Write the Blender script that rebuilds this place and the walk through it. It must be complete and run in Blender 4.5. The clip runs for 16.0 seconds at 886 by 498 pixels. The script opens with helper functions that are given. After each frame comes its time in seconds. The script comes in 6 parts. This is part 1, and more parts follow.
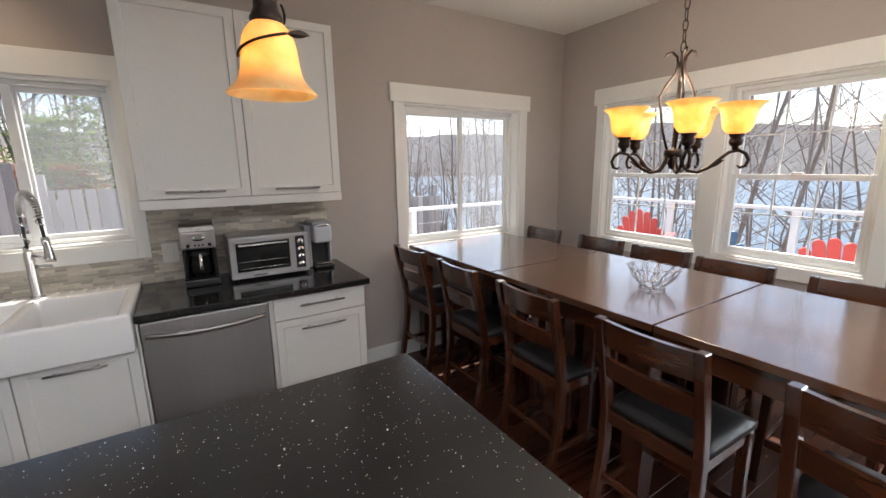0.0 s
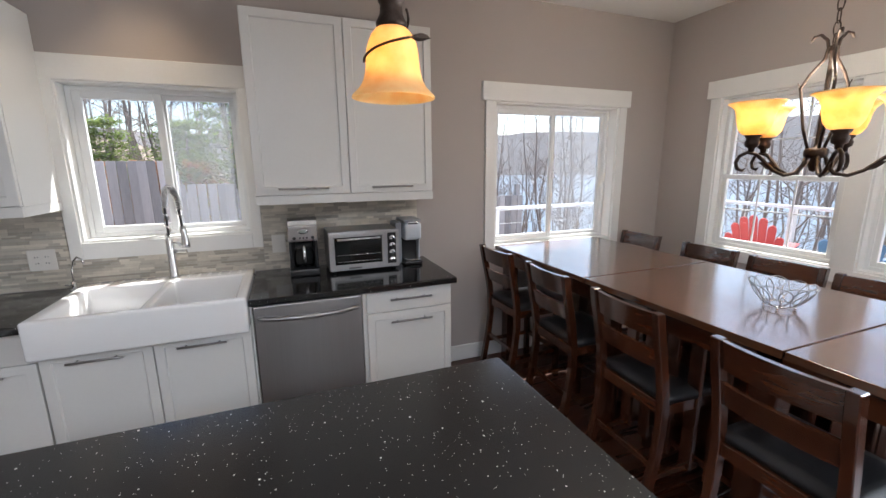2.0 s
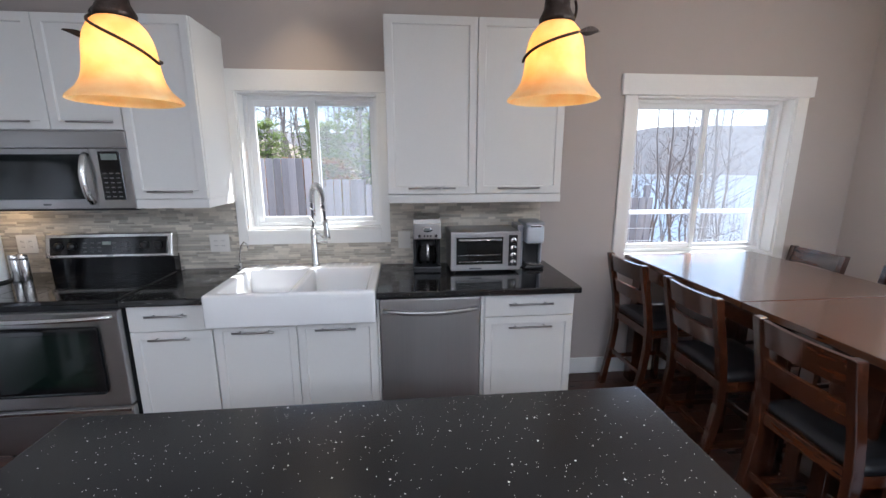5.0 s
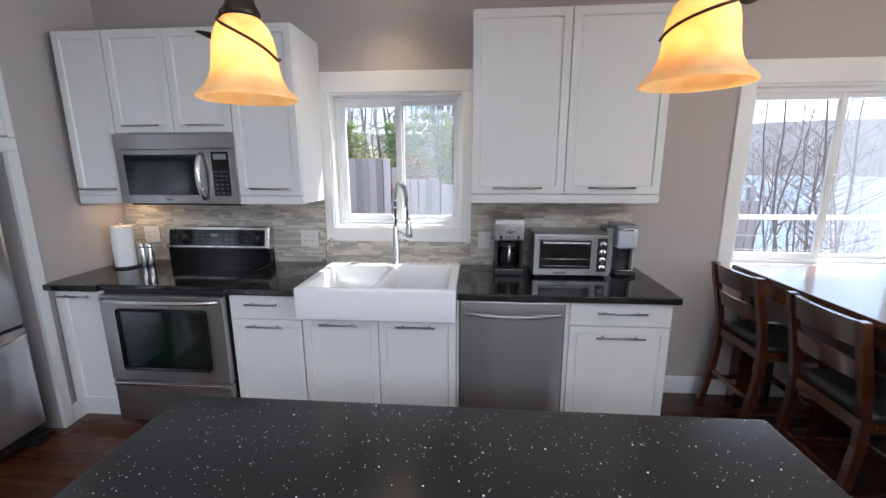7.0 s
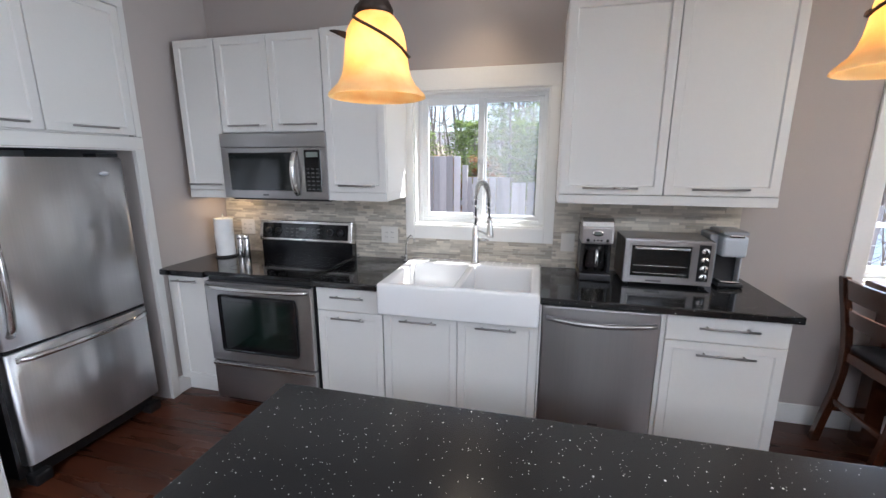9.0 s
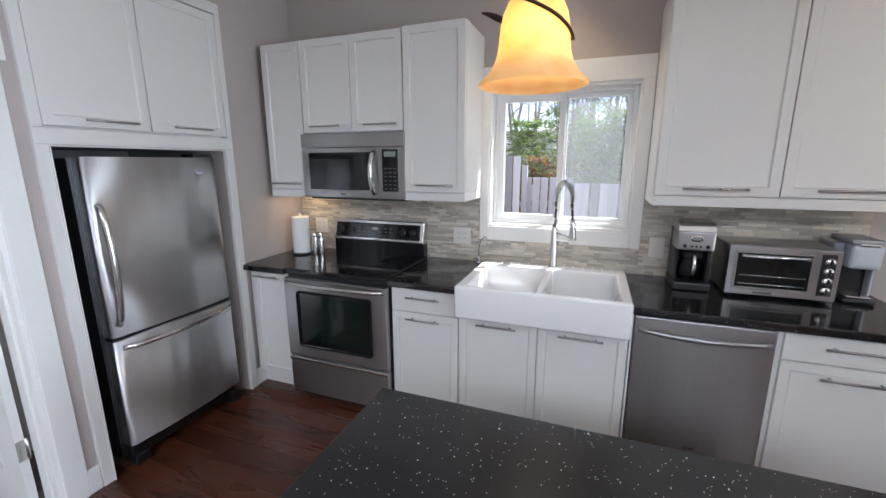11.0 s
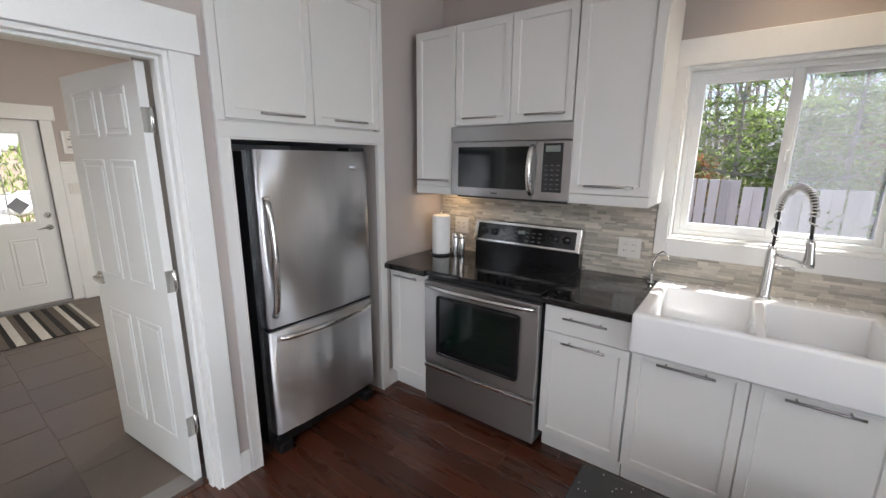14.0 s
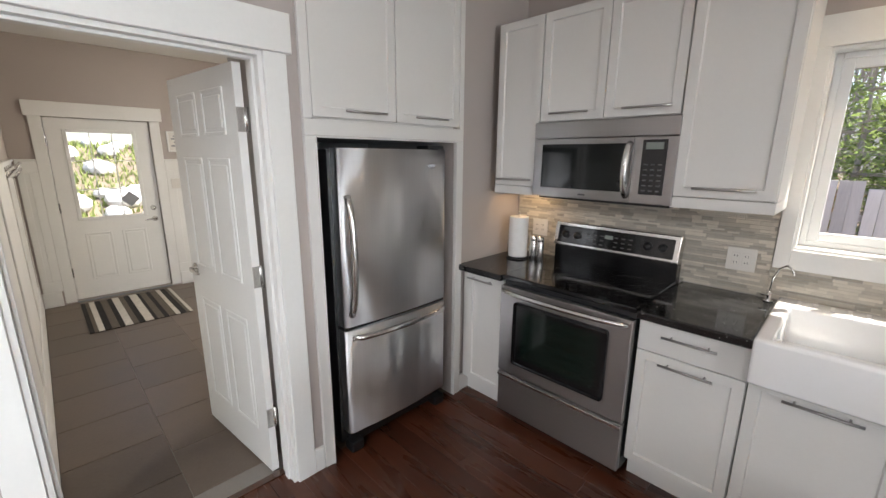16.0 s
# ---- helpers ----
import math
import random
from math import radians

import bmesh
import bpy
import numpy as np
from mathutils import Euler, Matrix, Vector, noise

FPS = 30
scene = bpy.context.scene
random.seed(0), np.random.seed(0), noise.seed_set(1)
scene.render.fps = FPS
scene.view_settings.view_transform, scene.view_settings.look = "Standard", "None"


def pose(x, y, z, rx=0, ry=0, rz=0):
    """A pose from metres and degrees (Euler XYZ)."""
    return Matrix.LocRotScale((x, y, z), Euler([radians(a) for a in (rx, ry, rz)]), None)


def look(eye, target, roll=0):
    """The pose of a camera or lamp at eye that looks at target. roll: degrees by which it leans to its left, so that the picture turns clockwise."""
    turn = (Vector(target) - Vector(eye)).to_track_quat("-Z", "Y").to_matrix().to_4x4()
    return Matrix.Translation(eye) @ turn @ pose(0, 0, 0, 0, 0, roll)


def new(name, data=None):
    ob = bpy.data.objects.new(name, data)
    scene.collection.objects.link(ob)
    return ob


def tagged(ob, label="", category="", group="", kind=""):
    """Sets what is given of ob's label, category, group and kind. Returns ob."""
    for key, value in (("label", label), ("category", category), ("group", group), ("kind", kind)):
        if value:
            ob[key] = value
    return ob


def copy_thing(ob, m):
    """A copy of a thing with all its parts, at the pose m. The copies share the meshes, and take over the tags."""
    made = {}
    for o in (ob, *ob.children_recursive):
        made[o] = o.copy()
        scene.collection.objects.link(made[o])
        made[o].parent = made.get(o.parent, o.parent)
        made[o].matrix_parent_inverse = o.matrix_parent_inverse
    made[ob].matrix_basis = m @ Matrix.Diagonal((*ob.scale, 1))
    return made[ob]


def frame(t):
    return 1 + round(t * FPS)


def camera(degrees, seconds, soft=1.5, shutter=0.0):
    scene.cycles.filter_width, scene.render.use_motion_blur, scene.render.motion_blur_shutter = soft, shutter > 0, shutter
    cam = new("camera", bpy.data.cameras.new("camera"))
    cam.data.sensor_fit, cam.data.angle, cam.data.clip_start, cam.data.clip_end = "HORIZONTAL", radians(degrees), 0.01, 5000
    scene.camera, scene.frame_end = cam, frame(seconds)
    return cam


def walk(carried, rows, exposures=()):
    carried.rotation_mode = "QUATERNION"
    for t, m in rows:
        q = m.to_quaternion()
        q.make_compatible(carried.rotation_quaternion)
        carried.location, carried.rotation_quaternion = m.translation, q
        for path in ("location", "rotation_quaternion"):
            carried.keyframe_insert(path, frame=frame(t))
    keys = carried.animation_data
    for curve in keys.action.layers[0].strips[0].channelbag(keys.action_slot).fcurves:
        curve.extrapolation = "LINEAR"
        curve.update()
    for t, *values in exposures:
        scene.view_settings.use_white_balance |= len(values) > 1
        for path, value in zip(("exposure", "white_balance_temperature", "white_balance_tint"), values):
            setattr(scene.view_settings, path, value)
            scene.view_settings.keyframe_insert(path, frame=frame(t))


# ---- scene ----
EXPOSURE = 1.25
cam = camera(95.1, 16.0)
PATH = [
    (0, (-0.847, -2.924, 1.576), (0.196, -1.266, 1.176), -0.8),
    (0.5, (-0.875, -2.899, 1.577), (0.098, -1.198, 1.176), -0.7),
    (1, (-0.883, -2.889, 1.582), (-0.001, -1.139, 1.179), -0.6),
    (1.5, (-0.879, -2.895, 1.578), (-0.087, -1.102, 1.18), -0.6),
    (2, (-0.899, -2.871, 1.584), (-0.193, -1.043, 1.181), -0.5),
    (2.5, (-0.899, -2.859, 1.584), (-0.271, -1.003, 1.181), -0.4),
    (3, (-0.901, -2.845, 1.586), (-0.363, -0.96, 1.185), -0.5),
    (3.5, (-0.918, -2.831, 1.59), (-0.47, -0.923, 1.189), -0.4),
    (4, (-0.933, -2.82, 1.61), (-0.579, -0.895, 1.196), -0.2),
    (6.5, (-1.005, -2.752, 1.596), (-1.07, -0.795, 1.189), -0.2),
    (7, (-1.026, -2.738, 1.596), (-1.183, -0.787, 1.185), -0.2),
    (7.5, (-1.04, -2.732, 1.595), (-1.272, -0.789, 1.184), -0.1),
    (8, (-1.073, -2.735, 1.598), (-1.38, -0.803, 1.182), -0.1),
    (8.5, (-1.106, -2.724, 1.604), (-1.491, -0.807, 1.181), -0.0),
    (9, (-1.145, -2.71, 1.6), (-1.602, -0.809, 1.178), 0.0),
    (11.5, (-1.391, -2.673, 1.593), (-2.13, -0.865, 1.166), -0.0),
    (12, (-1.461, -2.648, 1.603), (-2.263, -0.868, 1.169), 0.2),
    (12.5, (-1.545, -2.633, 1.584), (-2.424, -0.888, 1.159), 0.1),
    (13, (-1.608, -2.594, 1.581), (-2.587, -0.905, 1.149), 0.2),
    (13.5, (-1.67, -2.562, 1.575), (-2.735, -0.925, 1.143), 0.4),
    (14, (-1.692, -2.523, 1.583), (-2.848, -0.95, 1.151), 0.4),
    (14.5, (-1.707, -2.5, 1.586), (-2.935, -0.982, 1.152), 0.4),
    (15, (-1.739, -2.493, 1.588), (-3.028, -1.028, 1.152), 0.4),
    (15.5, (-1.784, -2.491, 1.586), (-3.115, -1.064, 1.148), 0.4),
    (16, (-1.836, -2.497, 1.588), (-3.219, -1.123, 1.141), 0.4),
]
walk(cam, [(t, look(eye, target, roll)) for t, eye, target, roll in PATH], exposures=[(0, EXPOSURE - 0.22, 6550, 10), (2, EXPOSURE - 0.12, 6150, 10), (4, EXPOSURE + 0.02, 5700, 10), (7, EXPOSURE + 0.18, 5750, 10), (9, EXPOSURE + 0.29, 5850, 10), (12, EXPOSURE + 0.16, 5900, 10), (13.2, EXPOSURE + 0.14, 6100, 10), (14.5, EXPOSURE + 0.15, 6400, 10), (16, EXPOSURE + 0.15, 6600, 10)])

# ---- world, sun, large lights ----
world = bpy.data.worlds.new("sky")
scene.world = world
world.use_nodes = True
wn = world.node_tree
sky = wn.nodes.new("ShaderNodeTexSky")
sky.sky_type = "NISHITA"
sky.sun_disc = False
SUN_ELEV, SUN_AZ = radians(54), radians(48)
sky.sun_elevation, sky.sun_rotation = SUN_ELEV, SUN_AZ
sky.air_density, sky.dust_density = 1.0, 1.6
wn.links.new(sky.outputs[0], wn.nodes["Background"].inputs[0])
wn.nodes["Background"].inputs[1].default_value = 0.15

sun = new("sun", bpy.data.lights.new("sun", "SUN"))
sun.data.energy, sun.data.angle, sun.data.color = 5.0, radians(0.5), (1.0, 0.95, 0.87)
sun_from = Vector((math.sin(SUN_AZ) * math.cos(SUN_ELEV), math.cos(SUN_AZ) * math.cos(SUN_ELEV), math.sin(SUN_ELEV)))
sun.matrix_world = look(sun_from * 30, (0, 0, 0))


def fill_light(name, eye, target, w, h, power, colour=(0.88, 0.94, 1.0), spread=180):
    lamp = new(name, bpy.data.lights.new(name, "AREA"))
    lamp.data.shape, lamp.data.size, lamp.data.size_y = "RECTANGLE", w, h
    lamp.data.energy, lamp.data.color, lamp.data.spread = power, colour, radians(spread)
    lamp.matrix_world = look(eye, target)
    return lamp


# added lamp in the unseen high windows, brightens the base cabinets
fill_light("added_daylight", (-0.9, -6.24, 3.75), (-0.9, -0.6, 0.6), 4.4, 1.6, 118, (0.95, 0.97, 1.0))
# added lamp in the unseen east opening, brightens fridge and west wall
fill_light("added_daylight", (2.50, -3.80, 1.35), (-3.5, -3.6, 1.3), 2.0, 1.9, 32, spread=100)
# added warm lamp that fills the mudroom from its unseen north side
fill_light("added_daylight", (-5.6, 0.42, 1.5), (-5.6, -1, 1.2), 0.9, 1.0, 18, (1.0, 0.90, 0.76))

chandelier_light = new("chandelier_light", bpy.data.lights.new("chandelier_light", "POINT"))
chandelier_light.data.energy, chandelier_light.data.color, chandelier_light.data.shadow_soft_size = 12.5, (1.0, 0.87, 0.70), 0.14
chandelier_light.location = (1.15, -1.83, 1.93)
sink_light = new("recessed_light_beam", bpy.data.lights.new("recessed_light_beam", "SPOT"))
sink_light.data.energy, sink_light.data.color = 6, (1.0, 0.74, 0.46)
sink_light.data.spot_size, sink_light.data.spot_blend, sink_light.data.shadow_soft_size = radians(95), 0.7, 0.05
sink_light.matrix_world = look((-1.55, -0.34, 2.765), (-1.55, -0.28, 0))
corner_light = new("under_cabinet_glow", bpy.data.lights.new("under_cabinet_glow", "AREA"))
corner_light.data.energy, corner_light.data.color, corner_light.data.size = 0.25, (1.0, 0.66, 0.34), 0.05
corner_light.matrix_world = look((-3.37, -0.16, 1.392), (-3.38, -0.15, 0.9))

# ---- materials ----


def mat(name, colour, rough=0.5, metal=0.0, vary=0.12, scale=6.0, fine=90.0, bump=0.05, stretch=(1, 1, 1), piece="", spread=0.25,
        coat=0.0, wear=0.0, spec=0.5, local=False):
    """Principled material: two scales of tone variation, gloss variation and fine relief; piece: 'object' or 'island' tone spread."""
    m = bpy.data.materials.new(name)
    m.use_nodes = True
    nt = m.node_tree
    p = nt.nodes["Principled BSDF"]
    L = nt.links.new
    tc = nt.nodes.new("ShaderNodeTexCoord")
    mp = nt.nodes.new("ShaderNodeMapping")
    mp.inputs["Scale"].default_value = stretch
    geo = nt.nodes.new("ShaderNodeNewGeometry")
    L(tc.outputs["Object"] if local else geo.outputs["Position"], mp.inputs[0])
    big, small = nt.nodes.new("ShaderNodeTexNoise"), nt.nodes.new("ShaderNodeTexNoise")
    for n, s, d in ((big, scale, 4), (small, fine, 3)):
        n.inputs["Scale"].default_value, n.inputs["Detail"].default_value = s, d
        L(mp.outputs[0], n.inputs["Vector"])
    add = nt.nodes.new("ShaderNodeMath")
    add.operation = "MULTIPLY_ADD"
    L(small.outputs[0], add.inputs[0])
    add.inputs[1].default_value = 0.5
    L(big.outputs[0], add.inputs[2])
    tone = add.outputs[0]
    if piece:
        src = nt.nodes.new("ShaderNodeObjectInfo").outputs["Random"] if piece == "object" else geo.outputs["Random Per Island"]
        pm = nt.nodes.new("ShaderNodeMath")
        pm.operation = "MULTIPLY_ADD"
        L(src, pm.inputs[0])
        pm.inputs[1].default_value = spread / max(vary, 0.01)
        L(tone, pm.inputs[2])
        off = nt.nodes.new("ShaderNodeMath")
        off.operation = "SUBTRACT"
        L(pm.outputs[0], off.inputs[0])
        off.inputs[1].default_value = 0.5 * spread / max(vary, 0.01)
        tone = off.outputs[0]
    rg = nt.nodes.new("ShaderNodeMapRange")
    rg.clamp = False
    rg.inputs["From Min"].default_value, rg.inputs["From Max"].default_value = 0.35, 1.15
    rg.inputs["To Min"].default_value, rg.inputs["To Max"].default_value = 1 - vary, 1 + vary
    L(tone, rg.inputs[0])
    mul = nt.nodes.new("ShaderNodeVectorMath")
    mul.operation = "SCALE"
    mul.inputs[0].default_value = colour
    L(rg.outputs[0], mul.inputs["Scale"])
    L(mul.outputs[0], p.inputs["Base Color"])
    rr = nt.nodes.new("ShaderNodeMapRange")
    rr.inputs["To Min"].default_value, rr.inputs["To Max"].default_value = max(0.02, rough - 0.08 - wear), min(1, rough + 0.08 + wear)
    L(big.outputs[0], rr.inputs[0])
    L(rr.outputs[0], p.inputs["Roughness"])
    p.inputs["Metallic"].default_value = metal
    p.inputs["Specular IOR Level"].default_value = spec
    if coat:
        p.inputs["Coat Weight"].default_value, p.inputs["Coat Roughness"].default_value = coat, 0.12
    if bump:
        b = nt.nodes.new("ShaderNodeBump")
        b.inputs["Strength"].default_value, b.inputs["Distance"].default_value = bump, 0.004
        L(small.outputs[0], b.inputs["Height"])
        L(b.outputs[0], p.inputs["Normal"])
    return m


def wood(name, dark, light, rough, axis="x", rings=9.0, bump=0.12, piece="", coat=0.0):
    """Wood: long stretched figure between two browns, with grain lines and an optional tone per piece."""
    m = bpy.data.materials.new(name)
    m.use_nodes = True
    nt = m.node_tree
    p, L = nt.nodes["Principled BSDF"], nt.links.new
    geo, mp = nt.nodes.new("ShaderNodeNewGeometry"), nt.nodes.new("ShaderNodeMapping")
    mp.inputs["Scale"].default_value = {"x": (0.12, 1, 1), "y": (1, 0.12, 1), "z": (1, 1, 0.12)}[axis]
    src = geo.outputs["Position"]
    rnd = None
    if piece:
        rnd = nt.nodes.new("ShaderNodeObjectInfo").outputs["Random"] if piece == "object" else geo.outputs["Random Per Island"]
        sh = nt.nodes.new("ShaderNodeVectorMath")
        sh.operation = "MULTIPLY_ADD"
        L(rnd, sh.inputs[0])
        sh.inputs[1].default_value = (7.3, 5.1, 3.7)
        L(src, sh.inputs[2])
        src = sh.outputs[0]
    L(src, mp.inputs[0])
    fig, grain, cloud = (nt.nodes.new("ShaderNodeTexNoise") for _ in range(3))
    for n, s, d, w in ((fig, rings, 5, 1.2), (grain, 150, 3, 0), (cloud, 3.0, 2, 0)):
        n.inputs["Scale"].default_value, n.inputs["Detail"].default_value, n.inputs["Distortion"].default_value = s, d, w
        L(mp.outputs[0] if n != cloud else src, n.inputs["Vector"])
    a = nt.nodes.new("ShaderNodeMath")
    a.operation = "MULTIPLY_ADD"
    L(grain.outputs[0], a.inputs[0])
    a.inputs[1].default_value = 0.35
    L(fig.outputs[0], a.inputs[2])
    fac = a.outputs[0]
    c = nt.nodes.new("ShaderNodeMath")
    c.operation = "MULTIPLY_ADD"
    L(cloud.outputs[0], c.inputs[0])
    c.inputs[1].default_value = 0.5
    L(fac, c.inputs[2])
    fac = c.outputs[0]
    if rnd is not None:
        k = nt.nodes.new("ShaderNodeMath")
        k.operation = "MULTIPLY_ADD"
        L(rnd, k.inputs[0])
        k.inputs[1].default_value = 0.4
        L(fac, k.inputs[2])
        fac = k.outputs[0]
    ramp = nt.nodes.new("ShaderNodeValToRGB")
    lo, hi = (0.62, 1.35) if rnd is not None else (0.6, 1.1)
    ramp.color_ramp.elements[0].color, ramp.color_ramp.elements[1].color = (*dark, 1), (*light, 1)
    mr = nt.nodes.new("ShaderNodeMapRange")
    mr.inputs["From Min"].default_value, mr.inputs["From Max"].default_value = lo, hi
    L(fac, mr.inputs[0])
    L(mr.outputs[0], ramp.inputs[0])
    L(ramp.outputs[0], p.inputs["Base Color"])
    rr = nt.nodes.new("ShaderNodeMapRange")
    rr.inputs["To Min"].default_value, rr.inputs["To Max"].default_value = rough - 0.07, rough + 0.1
    L(fig.outputs[0], rr.inputs[0])
    L(rr.outputs[0], p.inputs["Roughness"])
    if coat:
        p.inputs["Coat Weight"].default_value, p.inputs["Coat Roughness"].default_value = coat, 0.15
    b = nt.nodes.new("ShaderNodeBump")
    b.inputs["Strength"].default_value, b.inputs["Distance"].default_value = bump, 0.003
    L(a.outputs[0], b.inputs["Height"])
    L(b.outputs[0], p.inputs["Normal"])
    return m


def quartz(name, rough):
    """Polished black engineered stone with bright mirror chips of several sizes."""
    m = mat(name, (0.012, 0.012, 0.0125), rough, vary=0.75, scale=330, fine=400, bump=0, spec=0.7)
    nt = m.node_tree
    p, L = nt.nodes["Principled BSDF"], nt.links.new
    geo = nt.nodes.new("ShaderNodeNewGeometry")
    total = None
    for scale, size, keep in ((46, 0.125, 0.945), (92, 0.17, 0.968), (220, 0.25, 0.955)):
        v = nt.nodes.new("ShaderNodeTexVoronoi")
        v.inputs["Scale"].default_value = scale
        L(geo.outputs["Position"], v.inputs["Vector"])
        near, pick, both = (nt.nodes.new("ShaderNodeMath") for _ in range(3))
        near.operation, pick.operation, both.operation = "LESS_THAN", "GREATER_THAN", "MULTIPLY"
        L(v.outputs["Distance"], near.inputs[0])
        near.inputs[1].default_value = size
        sep = nt.nodes.new("ShaderNodeSeparateColor")
        L(v.outputs["Color"], sep.inputs[0])
        L(sep.outputs[0], pick.inputs[0])
        pick.inputs[1].default_value = keep
        L(near.outputs[0], both.inputs[0])
        L(pick.outputs[0], both.inputs[1])
        if total is None:
            total = both.outputs[0]
        else:
            mx = nt.nodes.new("ShaderNodeMath")
            mx.operation = "MAXIMUM"
            L(total, mx.inputs[0])
            L(both.outputs[0], mx.inputs[1])
            total = mx.outputs[0]
    old = p.inputs["Base Color"].links[0].from_socket
    mix = nt.nodes.new("ShaderNodeMix")
    mix.data_type = "RGBA"
    L(total, mix.inputs["Factor"])
    L(old, mix.inputs["A"])
    mix.inputs["B"].default_value = (0.88, 0.86, 0.82, 1)
    L(mix.outputs["Result"], p.inputs["Base Color"])
    return m


def glass(name, tint=(1, 1, 1), gloss=0.08, haze=0.0):
    """Thin pane: clear pass-through with a weak mirror gloss by Fresnel."""
    m = bpy.data.materials.new(name)
    m.use_nodes = True
    nt = m.node_tree
    nt.nodes.clear()
    L = nt.links.new
    out, mix, tr, gl, fr = (nt.nodes.new("ShaderNode" + k) for k in ("OutputMaterial", "MixShader", "BsdfTransparent", "BsdfGlossy", "Fresnel"))
    tr.inputs[0].default_value, gl.inputs["Roughness"].default_value = (*tint, 1), gloss * 0.3
    fr.inputs[0].default_value = 1.22
    L(fr.outputs[0], mix.inputs[0])
    L(tr.outputs[0], mix.inputs[1])
    L(gl.outputs[0], mix.inputs[2])
    top = mix.outputs[0]
    # translucent white mixed in for the hazy glare of a screened pane
    if haze:
        d, m2 = nt.nodes.new("ShaderNodeBsdfTranslucent"), nt.nodes.new("ShaderNodeMixShader")
        d.inputs[0].default_value = (0.8, 0.82, 0.85, 1)
        m2.inputs[0].default_value = haze
        L(top, m2.inputs[1])
        L(d.outputs[0], m2.inputs[2])
        top = m2.outputs[0]
    L(top, out.inputs[0])
    return m


def amber_glass(name):
    """Scavo lamp glass: scatters the bulb's light, cloudy amber, slightly glossy."""
    m = bpy.data.materials.new(name)
    m.use_nodes = True
    nt = m.node_tree
    nt.nodes.clear()
    L = nt.links.new
    out, mix, tl, pr, nz, cr, geo = (nt.nodes.new("ShaderNode" + k) for k in
                                     ("OutputMaterial", "MixShader", "BsdfTranslucent", "BsdfPrincipled", "TexNoise", "ValToRGB", "NewGeometry"))
    nz.inputs["Scale"].default_value, nz.inputs["Detail"].default_value = 22, 6
    L(geo.outputs["Position"], nz.inputs["Vector"])
    cr.color_ramp.elements[0].color, cr.color_ramp.elements[1].color = (0.92, 0.61, 0.26, 1), (1.0, 0.80, 0.46, 1)
    cr.color_ramp.elements[0].position, cr.color_ramp.elements[1].position = 0.35, 0.7
    L(nz.outputs[0], cr.inputs[0])
    L(cr.outputs[0], tl.inputs[0])
    L(cr.outputs[0], pr.inputs["Base Color"])
    pr.inputs["Roughness"].default_value = 0.35
    mix.inputs[0].default_value = 0.45
    L(tl.outputs[0], mix.inputs[1])
    L(pr.outputs[0], mix.inputs[2])
    L(mix.outputs[0], out.inputs[0])
    return m


def glow(name, colour, strength):
    m = bpy.data.materials.new(name)
    m.use_nodes = True
    p = m.node_tree.nodes["Principled BSDF"]
    p.inputs["Emission Color"].default_value, p.inputs["Emission Strength"].default_value = (*colour, 1), strength
    p.inputs["Base Color"].default_value = (*colour, 1)
    return m


def foliage(name, colour, through_colour):
    """Leaf matter: rough, with light coming through from behind and a tone of its own per clump."""
    m = mat(name, colour, 0.7, vary=0.3, scale=2, piece="island", spread=0.5)
    nt = m.node_tree
    out, p = nt.nodes["Material Output"], nt.nodes["Principled BSDF"]
    tl, mix = nt.nodes.new("ShaderNodeBsdfTranslucent"), nt.nodes.new("ShaderNodeMixShader")
    tl.inputs[0].default_value, mix.inputs[0].default_value = (*through_colour, 1), 0.5
    nt.links.new(p.outputs[0], mix.inputs[1])
    nt.links.new(tl.outputs[0], mix.inputs[2])
    nt.links.new(mix.outputs[0], out.inputs[0])
    return m


WALL = mat("taupe_wall_paint", (0.455, 0.408, 0.382), 0.75, vary=0.05, scale=1.6, fine=160, bump=0.08)
CEIL = mat("white_ceiling_paint", (0.78, 0.77, 0.75), 0.85, vary=0.03, scale=2, fine=140, bump=0.12)
TRIM = mat("white_trim_paint", (0.80, 0.80, 0.78), 0.4, vary=0.04, scale=3, fine=60, bump=0.03)
CAB = mat("off_white_cabinet_paint", (0.71, 0.70, 0.675), 0.38, vary=0.03, scale=2.5, fine=70, bump=0.02)
VINYL = mat("white_vinyl", (0.80, 0.81, 0.81), 0.35, vary=0.03, bump=0.01)
QUARTZ = quartz("black_sparkle_quartz", 0.085)
QUARTZ_HONED = quartz("black_sparkle_quartz_island", 0.21)
def brushed(m, drawn=0.9):
    """Drawn-out vertical reflections of a horizontally brushed sheet."""
    p = m.node_tree.nodes["Principled BSDF"]
    tan = m.node_tree.nodes.new("ShaderNodeTangent")
    tan.direction_type, tan.axis = "RADIAL", "Z"
    m.node_tree.links.new(tan.outputs[0], p.inputs["Tangent"])
    p.inputs["Anisotropic"].default_value, p.inputs["Anisotropic Rotation"].default_value = drawn, 0.25
    return m


STEEL = mat("brushed_stainless_steel", (0.86, 0.87, 0.89), 0.40, 1.0, vary=0.08, scale=3, fine=160, bump=0.03, stretch=(1, 1, 0.02))
STEEL_H = mat("brushed_stainless_horizontal", (0.41, 0.40, 0.395), 0.34, 1.0, vary=0.08, scale=4, fine=160, bump=0.03, stretch=(0.02, 1, 1))
STEEL_D = mat("dull_stainless_steel", (0.42, 0.405, 0.395), 0.30, 1.0, vary=0.10, scale=3, fine=160, bump=0.03, stretch=(1, 1, 0.02))
brushed(STEEL, 0.96)
brushed(STEEL_D)
brushed(STEEL_H)
CHROME = mat("satin_nickel", (0.66, 0.65, 0.63), 0.24, 1.0, vary=0.05, bump=0.01)
